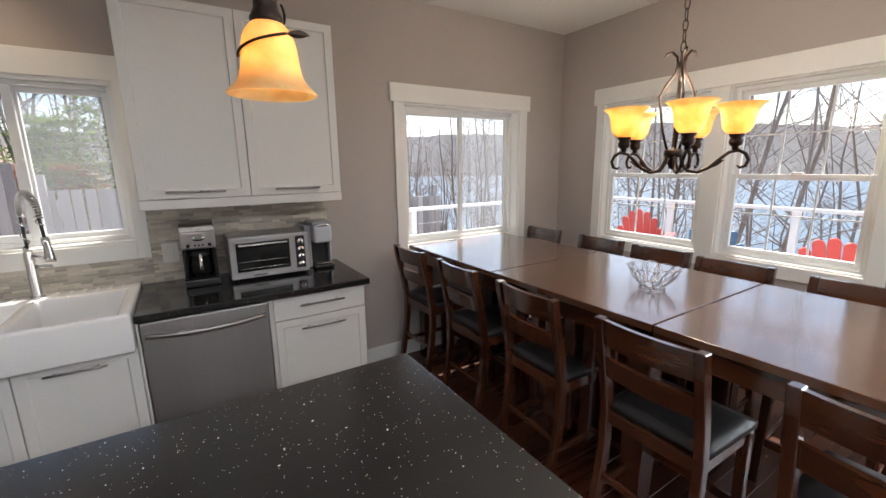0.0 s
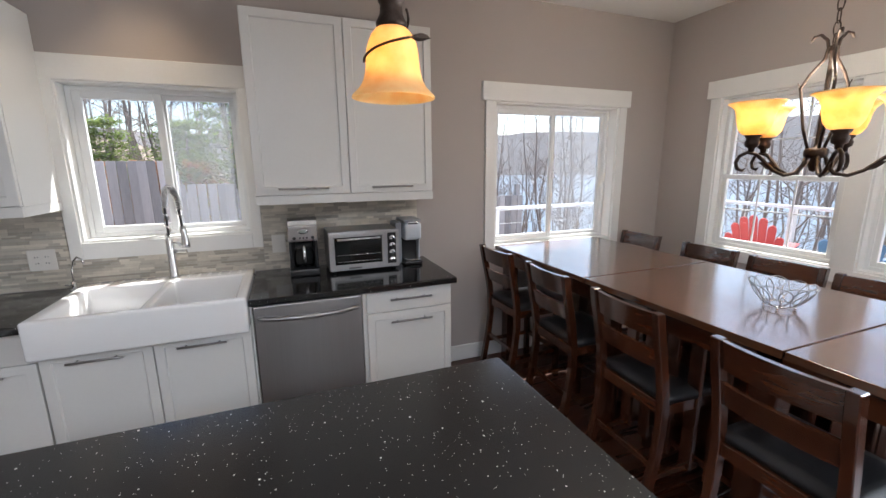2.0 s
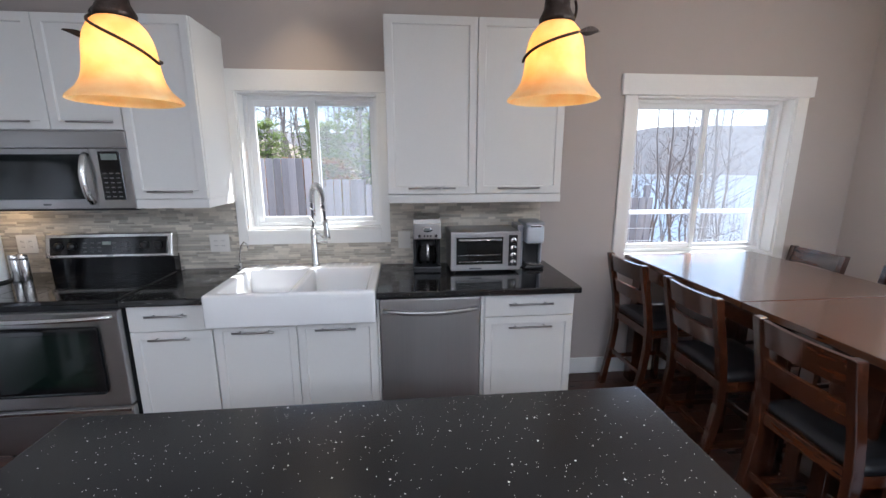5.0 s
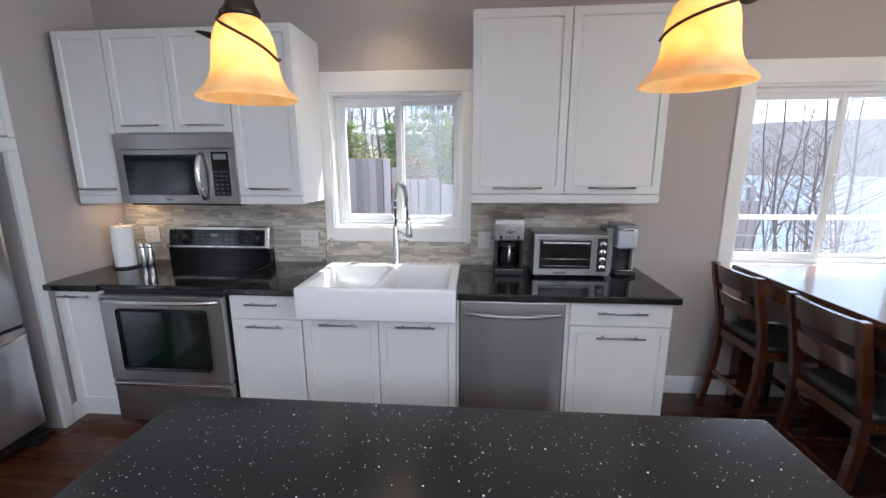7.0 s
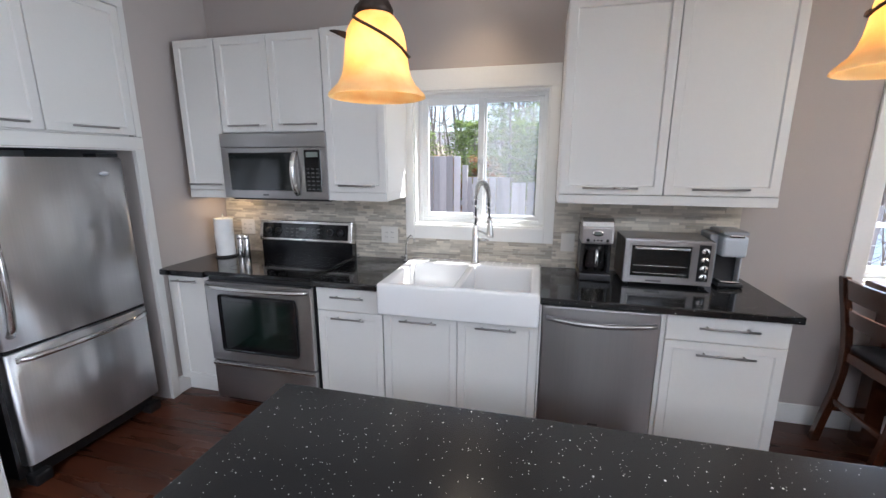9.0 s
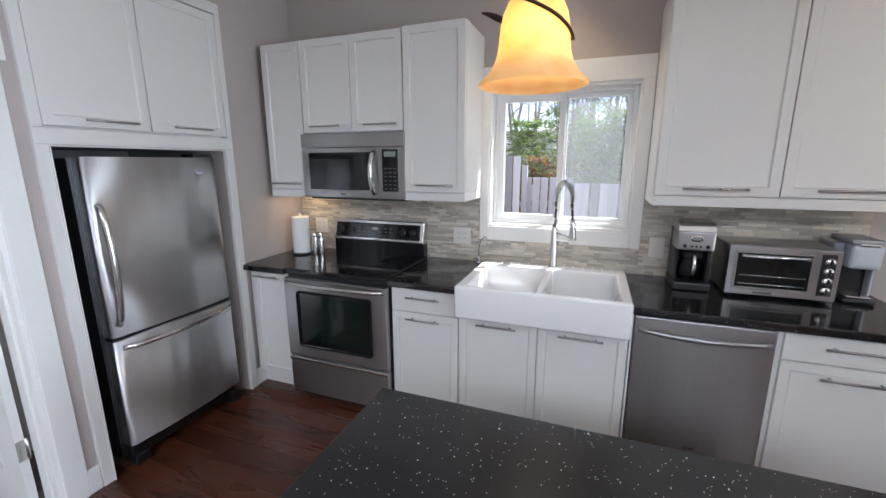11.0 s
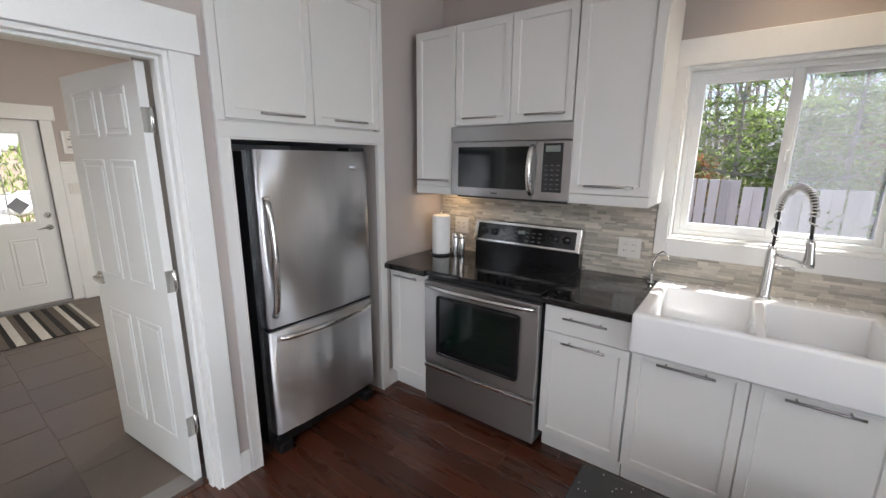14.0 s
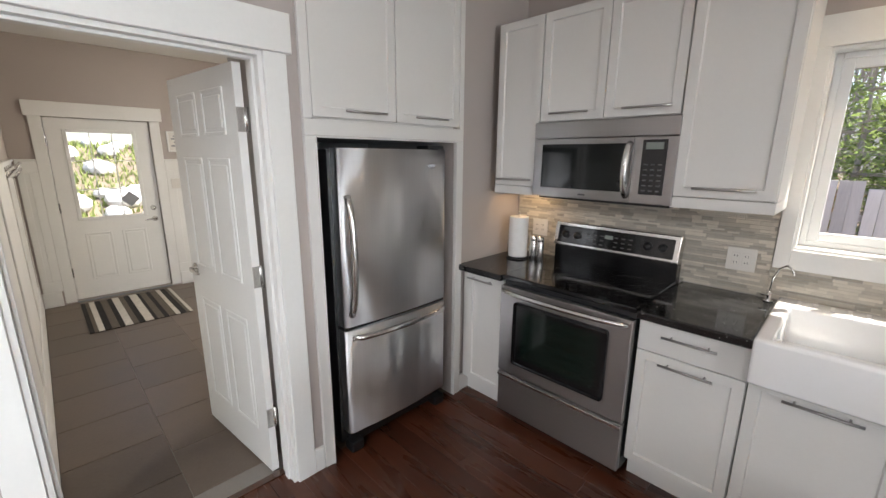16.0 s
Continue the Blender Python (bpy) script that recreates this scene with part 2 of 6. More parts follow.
NICKEL = mat("dark_brushed_nickel", (0.40, 0.385, 0.37), 0.30, 1.0, vary=0.06, bump=0.01)
BRIGHT = mat("polished_chrome", (0.78, 0.78, 0.78), 0.1, 1.0, vary=0.03, bump=0)
BLACK = mat("black_plastic", (0.012, 0.012, 0.013), 0.35, vary=0.2, bump=0.02)
GLOSS = mat("black_glass_ceramic", (0.008, 0.008, 0.009), 0.08, vary=0.2, bump=0)
GREY = mat("grey_plastic", (0.30, 0.31, 0.33), 0.4, vary=0.05, bump=0.01)
SILVER = mat("silver_painted_plastic", (0.60, 0.64, 0.69), 0.32, 0.25, vary=0.06, bump=0.02)
IRON = mat("bronzed_iron", (0.035, 0.022, 0.016), 0.45, 0.7, vary=0.4, scale=25, fine=140, bump=0.25)
CERAMIC = mat("white_fireclay", (0.82, 0.82, 0.82), 0.12, vary=0.02, scale=5, bump=0.01, coat=0.5)
PLATE = mat("white_switch_plate", (0.74, 0.72, 0.68), 0.35, vary=0.03, bump=0)
PAPER = mat("paper_towel", (0.84, 0.83, 0.81), 0.95, vary=0.05, scale=30, fine=260, bump=0.5)
LEATHER = mat("black_leather", (0.014, 0.014, 0.016), 0.42, vary=0.3, scale=14, fine=260, bump=0.35, wear=0.06)
RUBBER = mat("dark_rubber", (0.02, 0.02, 0.02), 0.7, vary=0.2)
DARKGAP = mat("dark_recess", (0.02, 0.02, 0.02), 0.8, vary=0.1)
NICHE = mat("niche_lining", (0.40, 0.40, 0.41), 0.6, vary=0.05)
TABLE = wood("table_walnut", (0.062, 0.022, 0.009), (0.135, 0.052, 0.022), 0.17, "y", 7, 0.03, coat=0.9)
CHAIRW = wood("chair_walnut", (0.013, 0.0036, 0.0016), (0.066, 0.0185, 0.0068), 0.22, "z", 9, 0.08, coat=0.9)
CHAIRR = wood("chair_walnut_rails", (0.016, 0.0044, 0.0020), (0.088, 0.026, 0.0092), 0.20, "y", 9, 0.08, coat=0.9)
PLANK = wood("dark_hardwood_plank", (0.022, 0.007, 0.004), (0.085, 0.025, 0.011), 0.27, "x", 8, 0.10, "object", coat=0.15)
PLANK_B = wood("dark_hardwood_rest", (0.022, 0.007, 0.004), (0.085, 0.025, 0.011), 0.27, "x", 8, 0.10, "island", coat=0.15)
SLATE = mat("slate_floor_tile", (0.128, 0.098, 0.076), 0.40, vary=0.18, scale=5, fine=60, bump=0.25, piece="object", spread=0.12)
GROUT = mat("tile_grout", (0.24, 0.22, 0.20), 0.9, vary=0.1)
BS_GROUT = mat("backsplash_grout", (0.50, 0.47, 0.42), 0.85, vary=0.06, scale=40)
MOSAIC_A = mat("mosaic_stone_tile", (0.53, 0.49, 0.42), 0.35, vary=0.10, scale=30, fine=200, bump=0.05, piece="object", spread=0.26)
MOSAIC_B = mat("mosaic_stone_tiles", (0.53, 0.49, 0.42), 0.35, vary=0.10, scale=30, fine=200, bump=0.05, piece="island", spread=0.26)
AMBER = amber_glass("amber_scavo_glass")
BULB = glow("lit_bulb", (1.0, 0.80, 0.56), 7.5)
BULB_UP = glow("lit_chandelier_bulb", (1.0, 0.82, 0.60), 10.0)
PANE = glass("window_pane")
PANE_D = glass("window_pane_with_screen", (0.88, 0.89, 0.9), 0.1, 0.09)
SMOKE = mat("dark_oven_glass", (0.012, 0.014, 0.014), 0.05, vary=0.1, bump=0)
OVENGLASS = mat("green_tinted_oven_glass", (0.006, 0.013, 0.010), 0.06, vary=0.15, bump=0)
JUG = glass("clear_jug_glass", (0.8, 0.8, 0.8))
LCD = mat("grey_lcd", (0.22, 0.25, 0.23), 0.25, vary=0.05)
MARK = mat("printed_mark_grey", (0.11, 0.11, 0.11), 0.5, vary=0.05)
DECK = mat("weathered_deck_boards", (0.66, 0.63, 0.60), 0.8, vary=0.2, scale=5, fine=60, bump=0.4, stretch=(1, 0.1, 1), piece="island")
FENCE = mat("weathered_grey_fence", (0.47, 0.45, 0.45), 0.85, vary=0.2, scale=5, fine=60, bump=0.4, stretch=(1, 1, 0.1), piece="object", spread=0.3)
RED = mat("red_outdoor_plastic", (0.48, 0.05, 0.045), 0.5, vary=0.1)
BLUE = mat("blue_outdoor_plastic", (0.05, 0.13, 0.24), 0.5, vary=0.1)
BARK = mat("grey_brown_bark", (0.30, 0.26, 0.235), 0.9, vary=0.3, scale=8, fine=50, bump=0.6)
PINE = foliage("pine_needles", (0.15, 0.185, 0.07), (0.27, 0.36, 0.11))
RUSSET = foliage("russet_dead_leaves", (0.26, 0.12, 0.06), (0.45, 0.2, 0.08))
EARTH = mat("leaf_litter_ground", (0.24, 0.19, 0.14), 0.95, vary=0.35, scale=0.6, fine=9, bump=0.5)
SHED = mat("red_brown_shed_boards", (0.20, 0.07, 0.05), 0.8, vary=0.2, stretch=(1, 1, 0.1))
ROCK = mat("pale_garden_rock", (0.58, 0.57, 0.55), 0.85, vary=0.25, scale=6, bump=0.6)
GRASS = mat("spring_grass", (0.20, 0.25, 0.07), 0.9, vary=0.35, scale=3, fine=30, bump=0.6)
WATER = mat("lake_water", (0.07, 0.12, 0.17), 0.35, vary=0.15, scale=0.05, fine=0.7, bump=0.3, spec=0.3)
HILL = mat("far_wooded_hill", (0.205, 0.195, 0.19), 0.95, vary=0.3, scale=0.02, fine=0.15, bump=0.0)
RINGS = mat("faint_burner_print", (0.03, 0.03, 0.03), 0.2, vary=0.1)

# ---- mesh helpers ----


def origin(ob):
    v = Vector((0, 0, 0))
    while ob is not None:
        v += ob.location
        ob = ob.parent
    return v


def finish(name, bm, material, smooth=False):
    me = bpy.data.meshes.new(name)
    bm.normal_update()
    bm.to_mesh(me)
    bm.free()
    me.materials.append(material)
    if smooth:
        for f in me.polygons:
            f.use_smooth = True
    return new(name, me)


def part(name, bm, material, parent, label="", smooth=False):
    """Links a bmesh, made in world metres, as one mesh object under a thing or a part."""
    bmesh.ops.translate(bm, verts=bm.verts, vec=-origin(parent))
    ob = finish(name, bm, material, smooth)
    ob.parent = parent
    return tagged(ob, label)


def thing(name, base, label, category, group="", kind=""):
    ob = new(name)
    ob.empty_display_size = 0.1
    ob.location = base
    return tagged(ob, label, category, group, kind)


def solid(name, bm, material, label, category, group="", kind="", smooth=False):
    return tagged(finish(name, bm, material, smooth), label, category, group, kind)


def box(bm, x0, x1, y0, y1, z0, z1, bevel=0.0, m=None, seg=1):
    vs = [bm.verts.new((x, y, z)) for x in (x0, x1) for y in (y0, y1) for z in (z0, z1)]
    idx = ((0, 1, 3, 2), (4, 6, 7, 5), (0, 4, 5, 1), (2, 3, 7, 6), (0, 2, 6, 4), (1, 5, 7, 3))
    fs = [bm.faces.new([vs[i] for i in f]) for f in idx]
    if bevel:
        es = list({e for f in fs for e in f.edges})
        got = bmesh.ops.bevel(bm, geom=es, offset=bevel, segments=seg, profile=0.6, affect="EDGES")
        vs = list({v for f in got["faces"] for v in f.verts} | {v for v in vs if v.is_valid})
    if m is not None:
        bmesh.ops.transform(bm, matrix=m, verts=vs)
    return vs


def boxed(*args, **kw):
    bm = bmesh.new()
    box(bm, *args, **kw)
    return bm


def tube(bm, pts, r, seg=8, closed=False):
    """A round bar along points; r: one radius or one a point."""
    pts = [Vector(p) for p in pts]
    n = len(pts)
    rs = r if isinstance(r, (list, tuple)) else [r] * n
    rings, up = [], None
    for i, p in enumerate(pts):
        a = pts[i - 1] if (i or closed) else p
        b = pts[(i + 1) % n] if (i < n - 1 or closed) else p
        d = (b - a).normalized()
        if up is None:
            up = d.orthogonal().normalized()
        up = (up - d * up.dot(d)).normalized()
        s = d.cross(up)
        rings.append([bm.verts.new(p + rs[i] * (math.cos(k * math.tau / seg) * up + math.sin(k * math.tau / seg) * s)) for k in range(seg)])
    for i in range(n if closed else n - 1):
        a, b = rings[i], rings[(i + 1) % n]
        for k in range(seg):
            bm.faces.new((a[k], a[(k + 1) % seg], b[(k + 1) % seg], b[k]))
    if not closed:
        bm.faces.new(rings[0][::-1])
        bm.faces.new(rings[-1])
    return bm


def lathe(bm, prof, c=(0, 0, 0), seg=24, m=None, close=False):
    """Turns a profile of (radius, height) round the upright axis through c."""
    rings = []
    for r, z in prof:
        rings.append([bm.verts.new((c[0] + r * math.cos(k * math.tau / seg), c[1] + r * math.sin(k * math.tau / seg), c[2] + z)) for k in range(seg)])
    for a, b in zip(rings, rings[1:]):
        for k in range(seg):
            bm.faces.new((a[k], a[(k + 1) % seg], b[(k + 1) % seg], b[k]))
    if close:
        bm.faces.new(rings[0][::-1])
        bm.faces.new(rings[-1])
    if m is not None:
        bmesh.ops.transform(bm, matrix=m, verts=[v for ring in rings for v in ring])
    return bm


def slab_with_holes(bm, u0, u1, v0, v1, holes, w0, w1, put):
    """A wall slab between two faces w0, w1, pierced by rectangles; put(u, v, w) gives the place."""
    us = sorted({u0, u1, *(x for h in holes for x in h[:2])})
    vs = sorted({v0, v1, *(x for h in holes for x in h[2:])})
    us, vs = [u for u in us if u0 <= u <= u1], [v for v in vs if v0 <= v <= v1]
    full = lambda i, j: (0 <= i < len(us) - 1 and 0 <= j < len(vs) - 1 and not any(
        h[0] < (us[i] + us[i + 1]) / 2 < h[1] and h[2] < (vs[j] + vs[j + 1]) / 2 < h[3] for h in holes))
    made = {}

    def at(i, j, w):
        if (i, j, w) not in made:
            made[i, j, w] = bm.verts.new(put(us[i], vs[j], w))
        return made[i, j, w]

    for i in range(len(us) - 1):
        for j in range(len(vs) - 1):
            if not full(i, j):
                continue
            for w in (w0, w1):
                bm.faces.new((at(i, j, w), at(i + 1, j, w), at(i + 1, j + 1, w), at(i, j + 1, w)))
            for di, dj, a, b in ((-1, 0, (i, j), (i, j + 1)), (1, 0, (i + 1, j), (i + 1, j + 1)), (0, -1, (i, j), (i + 1, j)), (0, 1, (i, j + 1), (i + 1, j + 1))):
                if not full(i + di, j + dj):
                    bm.faces.new((at(*a, w0), at(*b, w0), at(*b, w1), at(*a, w1)))
    bmesh.ops.recalc_face_normals(bm, faces=bm.faces)
    return bm


FACE_S = Matrix(((1, 0, 0, 0), (0, 0, -1, 0), (0, 1, 0, 0), (0, 0, 0, 1)))   # u = x, v = z, outwards = -y
FACE_E = Matrix(((0, 0, 1, 0), (1, 0, 0, 0), (0, 1, 0, 0), (0, 0, 0, 1)))    # u = y, v = z, outwards = +x

# ---- large structure ----
NX0, NX1, CEILZ = -3.56, 2.40, 2.79
W1 = (-2.000, -1.115, 1.168, 2.050)
W2 = (0.645, 1.840, 0.925, 2.060)
W3A, W3B = (-1.385, -0.52, 0.910, 2.09), (-2.315, -1.505, 0.910, 2.09)
DOOR = (-2.63, -1.797, 0.0, 1.985)
NICHE_R = (-1.597, -0.702, 0.0, 1.672)
SOUTH = -6.1

bm = bmesh.new()
slab_with_holes(bm, NX0 - 0.12, NX1 + 0.16, -0.3, CEILZ, [W1, W2], 0.0, 0.16, lambda u, v, w: (u, w, v))
solid("wall_north", bm, WALL, "taupe painted kitchen wall with two windows", "wall", kind="structure")
bm = bmesh.new()
# unseen opening added for the east lamp
EW = (-4.85, -2.75, 0.30, 2.40)
slab_with_holes(bm, SOUTH, 0.0, -0.3, CEILZ, [W3A, W3B, EW], NX1, NX1 + 0.16, lambda u, v, w: (w, u, v))
solid("wall_east", bm, WALL, "taupe painted dining wall with a double window", "wall", kind="structure")
bm = bmesh.new()
slab_with_holes(bm, SOUTH, 0.0, 0.0, CEILZ, [DOOR, NICHE_R, (-1.597, -0.702, 1.73, 2.47)], NX0 - 0.12, NX0, lambda u, v, w: (w, u, v))
solid("wall_west", bm, WALL, "taupe painted wall with a doorway and fridge niche", "wall", kind="structure")
GC, HEADER = 4.90, -4.30       # unseen taller room, added so high light reaches the lower cabinets
SW1, SW2 = (-3.20, -1.00, 2.90, 4.60), (-0.80, 1.40, 2.90, 4.60)
bm = bmesh.new()
slab_with_holes(bm, NX0 - 0.12, NX1 + 0.16, -0.3, GC, [SW1, SW2], SOUTH - 0.16, SOUTH, lambda u, v, w: (u, w, v))
solid("wall_south", bm, WALL, "unseen tall taupe closing wall with added high windows", "wall", kind="structure")
solid("ceiling", boxed(NX0 - 0.12, NX1 + 0.16, HEADER, 0.16, CEILZ, CEILZ + 0.12), CEIL, "flat white painted ceiling", "ceiling", kind="structure")
# unseen header and upper walls, added to keep that light off the uppers
solid("wall_unseen_header", boxed(NX0, NX1, HEADER - 0.12, HEADER - 0.001, CEILZ, GC - 0.001), WALL, "unseen taupe header added to shade the wall cabinets", "wall", kind="structure")
solid("wall_upper_east", boxed(NX1, NX1 + 0.16, SOUTH, HEADER - 0.001, CEILZ + 0.001, GC - 0.001), WALL, "unseen upper taupe wall of the added tall room", "wall", kind="structure")
solid("wall_upper_west", boxed(NX0 - 0.12, NX0, SOUTH, HEADER - 0.001, CEILZ + 0.001, GC - 0.001), WALL, "unseen upper taupe wall of the added tall room", "wall", kind="structure")
solid("ceiling_unseen_tall_room", boxed(NX0 - 0.12, NX1 + 0.16, SOUTH - 0.16, HEADER, GC, GC + 0.12), CEIL, "unseen high white ceiling of the added tall room", "ceiling", kind="structure")

# mudroom shell
MW, MS, MN, MC = -7.6, -2.66, 0.30, 2.68
D2 = (-2.375, -1.495, 0.02, 1.945)
bm = bmesh.new()
slab_with_holes(bm, MS - 0.1, MN + 0.1, -0.3, MC - 0.001, [D2], MW - 0.14, MW, lambda u, v, w: (w, u, v))
solid("wall_mudroom_west", bm, WALL, "taupe mudroom wall round the outer door", "wall", kind="structure")
solid("wall_mudroom_south", boxed(MW, NX0 - 0.121, MS - 0.1, MS, -0.02, MC - 0.001), WALL, "mudroom side wall above white wainscot", "wall", kind="structure")
# unseen wall; its opening is added to let the fill lamp in
bm = bmesh.new()
slab_with_holes(bm, MW, NX0 - 0.121, -0.02, MC - 0.001, [(-6.05, -5.15, 1.0, 2.0)], MN, MN + 0.1, lambda u, v, w: (u, w, v))
solid("wall_mudroom_north", bm, WALL, "unseen mudroom side wall with an opening added for a lamp", "wall", kind="structure")
solid("ceiling_mudroom", boxed(MW - 0.1, NX0 - 0.121, MS - 0.1, MN + 0.1, MC, MC + 0.2), CEIL, "white mudroom ceiling", "ceiling", kind="structure")

# floors: bases under the planks and tiles
solid("floor_base", boxed(NX0 - 0.12, NX1, SOUTH, 0.0, -0.20, -0.012), DARKGAP, "dark subfloor between the hardwood planks", "floor", kind="structure")
floor = thing("floor", (0, 0, 0), "dark red-brown hardwood plank floor", "floor", kind="structure")
mud_floor = thing("floor_mudroom", (-5.6, -1.2, 0), "grey slate tile mudroom floor", "floor", kind="structure")
part("grout_bed", boxed(MW, NX0 - 0.12, MS, MN, -0.20, -0.004), GROUT, mud_floor)


def baseboard(name, x0, x1, y0, y1, h=0.13):
    solid(name, boxed(x0, x1, y0, y1, 0.0, h, bevel=0.004), TRIM, "white painted baseboard", "baseboard", kind="structure")


baseboard("baseboard_north", 0.028, NX1 - 0.016, -0.016, -0.001)
baseboard("baseboard_east", NX1 - 0.016, NX1 - 0.001, SOUTH + 0.02, -0.02)
baseboard("baseboard_south", NX0 + 0.02, NX1 - 0.02, SOUTH + 0.001, SOUTH + 0.016)
baseboard("baseboard_west", NX0 + 0.001, NX0 + 0.016, SOUTH + 0.02, DOOR[0] - 0.10)
baseboard("baseboard_strip", NX0 + 0.001, NX0 + 0.020, -1.706, -1.652, 0.13)
baseboard("baseboard_niche_side", NX0 + 0.001, NX0 + 0.018, -0.638, -0.50, 0.12)
baseboard("baseboard_mudroom_south", MW + 0.02, NX0 - 0.13, MS + 0.001, MS + 0.02, 0.16)
baseboard("baseboard_mudroom_west", MW + 0.001, MW + 0.02, D2[1] + 0.10, MN, 0.16)
baseboard("baseboard_mudroom_corner", MW + 0.001, MW + 0.02, MS + 0.02, D2[0] - 0.11, 0.16)


def craftsman_trim(name, rect, face, at, m, apron=True, side=0.085, head=0.135, over=0.03, foot=0.095):
    """Flat white casing: two sides, a proud overhanging head, and a bottom board."""
    u0, u1, v0, v1 = rect
    root = thing(name, m @ Vector((0.5 * (u0 + u1), v0, at)), "white flat-board " + face, "trim", kind="structure")
    low = v0 - foot if apron else v0
    for nm, a in (("side_casing", (u0 - side, u0, low, v1)), ("side_casing", (u1, u1 + side, low, v1)),
                  ("head_casing", (u0 - side - over, u1 + side + over, v1 + 0.001, v1 + head))):
        d = 0.028 if nm == "head_casing" and over else 0.020
        part(nm, boxed(a[0], a[1], a[2], a[3], at + 0.001, at + d, bevel=0.002, m=m), TRIM, root)
    if apron:
        part("bottom_casing", boxed(u0 + 0.001, u1 - 0.001, low, v0, at + 0.001, at + 0.020, bevel=0.002, m=m), TRIM, root)
    return root


def lining(name, rect, m, near, far, t=0.012):
    """White jamb boards inside an opening."""
    u0, u1, v0, v1 = rect
    root = thing(name, m @ Vector((0.5 * (u0 + u1), v0, near)), "white jamb boards lining the opening", "jamb", kind="structure")
    for a in ((u0, u0 + t, v0 + t, v1 - t), (u1 - t, u1, v0 + t, v1 - t), (u0, u1, v1 - t, v1), (u0, u1, v0, v0 + t)):
        part("jamb_board", boxed(a[0] + 0.0005, a[1] - 0.0005, a[2] + 0.0005, a[3] - 0.0005, far, near, m=m), TRIM, root)
    return root


craftsman_trim("trim_window_sink", W1, "window surround over the sink", 0.0, FACE_S, over=0.0, head=0.128, side=0.060)
craftsman_trim("trim_window_dining", W2, "window surround by the table", 0.0, FACE_S)
lining("jamb_window_sink", W1, FACE_S, 0.004, -0.16)
lining("jamb_window_dining", W2, FACE_S, 0.004, -0.16)
FACE_W = Matrix(((0, 0, -1, 0), (1, 0, 0, 0), (0, 1, 0, 0), (0, 0, 0, 1)))   # u = y, v = z, outwards = -x
rect3 = (W3B[0], W3A[1], W3A[2], W3A[3])
craftsman_trim("trim_window_east", rect3, "double window surround", -NX1, FACE_W, foot=0.09)
part("mullion_casing", boxed(W3B[1], W3A[0], W3A[2], W3A[3], -NX1 + 0.001, -NX1 + 0.020, bevel=0.002, m=FACE_W), TRIM, bpy.data.objects["trim_window_east"])
lining("jamb_window_east", W3A, FACE_W, -NX1 + 0.004, -NX1 - 0.16)
lining("jamb_window_east", W3B, FACE_W, -NX1 + 0.004, -NX1 - 0.16)


def frame_bars(bm, u0, u1, v0, v1, t, w0, w1, m, bevel=0.003):
    for a in ((u0, u0 + t, v0, v1), (u1 - t, u1, v0, v1), (u0 + t, u1 - t, v0, v0 + t), (u0 + t, u1 - t, v1 - t, v1)):
        box(bm, a[0], a[1], a[2], a[3], w0, w1, bevel, m)


def pane(root, name, u0, u1, v0, v1, w, m, material=PANE):
    ob = part(name, boxed(u0, u1, v0, v1, w, w + 0.004, m=m), material, root, "clear window glass")
    ob.visible_shadow = False
    return ob


def slider(name, rect, m, back, label):
    """White vinyl sliding window: outer frame, an inner sash, an outer sash, two panes and a latch."""
    u0, u1, v0, v1 = rect[0] + 0.012, rect[1] - 0.012, rect[2] + 0.012, rect[3] - 0.012
    root = thing(name, m @ Vector((0.5 * (u0 + u1), v0, back)), label, "window", kind="structure")
    mid = 0.5 * (u0 + u1) + 0.014
    bm = bmesh.new()
    frame_bars(bm, u0, u1, v0, v1, 0.026, back - 0.07, back, m)
    part("window_frame", bm, VINYL, root)
    for a, b, w, t in ((u0 + 0.026, mid + 0.008, back - 0.035, 0.040), (mid - 0.008, u1 - 0.026, back - 0.066, 0.028)):
        bm = bmesh.new()
        frame_bars(bm, a, b, v0 + 0.026, v1 - 0.026, t, w, w + 0.030, m)
        s = part("sash", bm, VINYL, root)
        pane(s, "pane", a + t - 0.002, b - t + 0.002, v0 + 0.024 + t, v1 - 0.024 - t, w + 0.012, m, PANE if w > back - 0.05 else PANE_D)
    part("latch", boxed(mid - 0.012, mid + 0.012, 0.5 * (v0 + v1) - 0.03, 0.5 * (v0 + v1) + 0.03, back - 0.004, back + 0.012, 0.003, m), VINYL, root)
    return root


slider("window_1", W1, FACE_S, -0.085, "white vinyl sliding window above the sink")
slider("window_2", W2, FACE_S, -0.085, "white vinyl sliding window at the table's end")


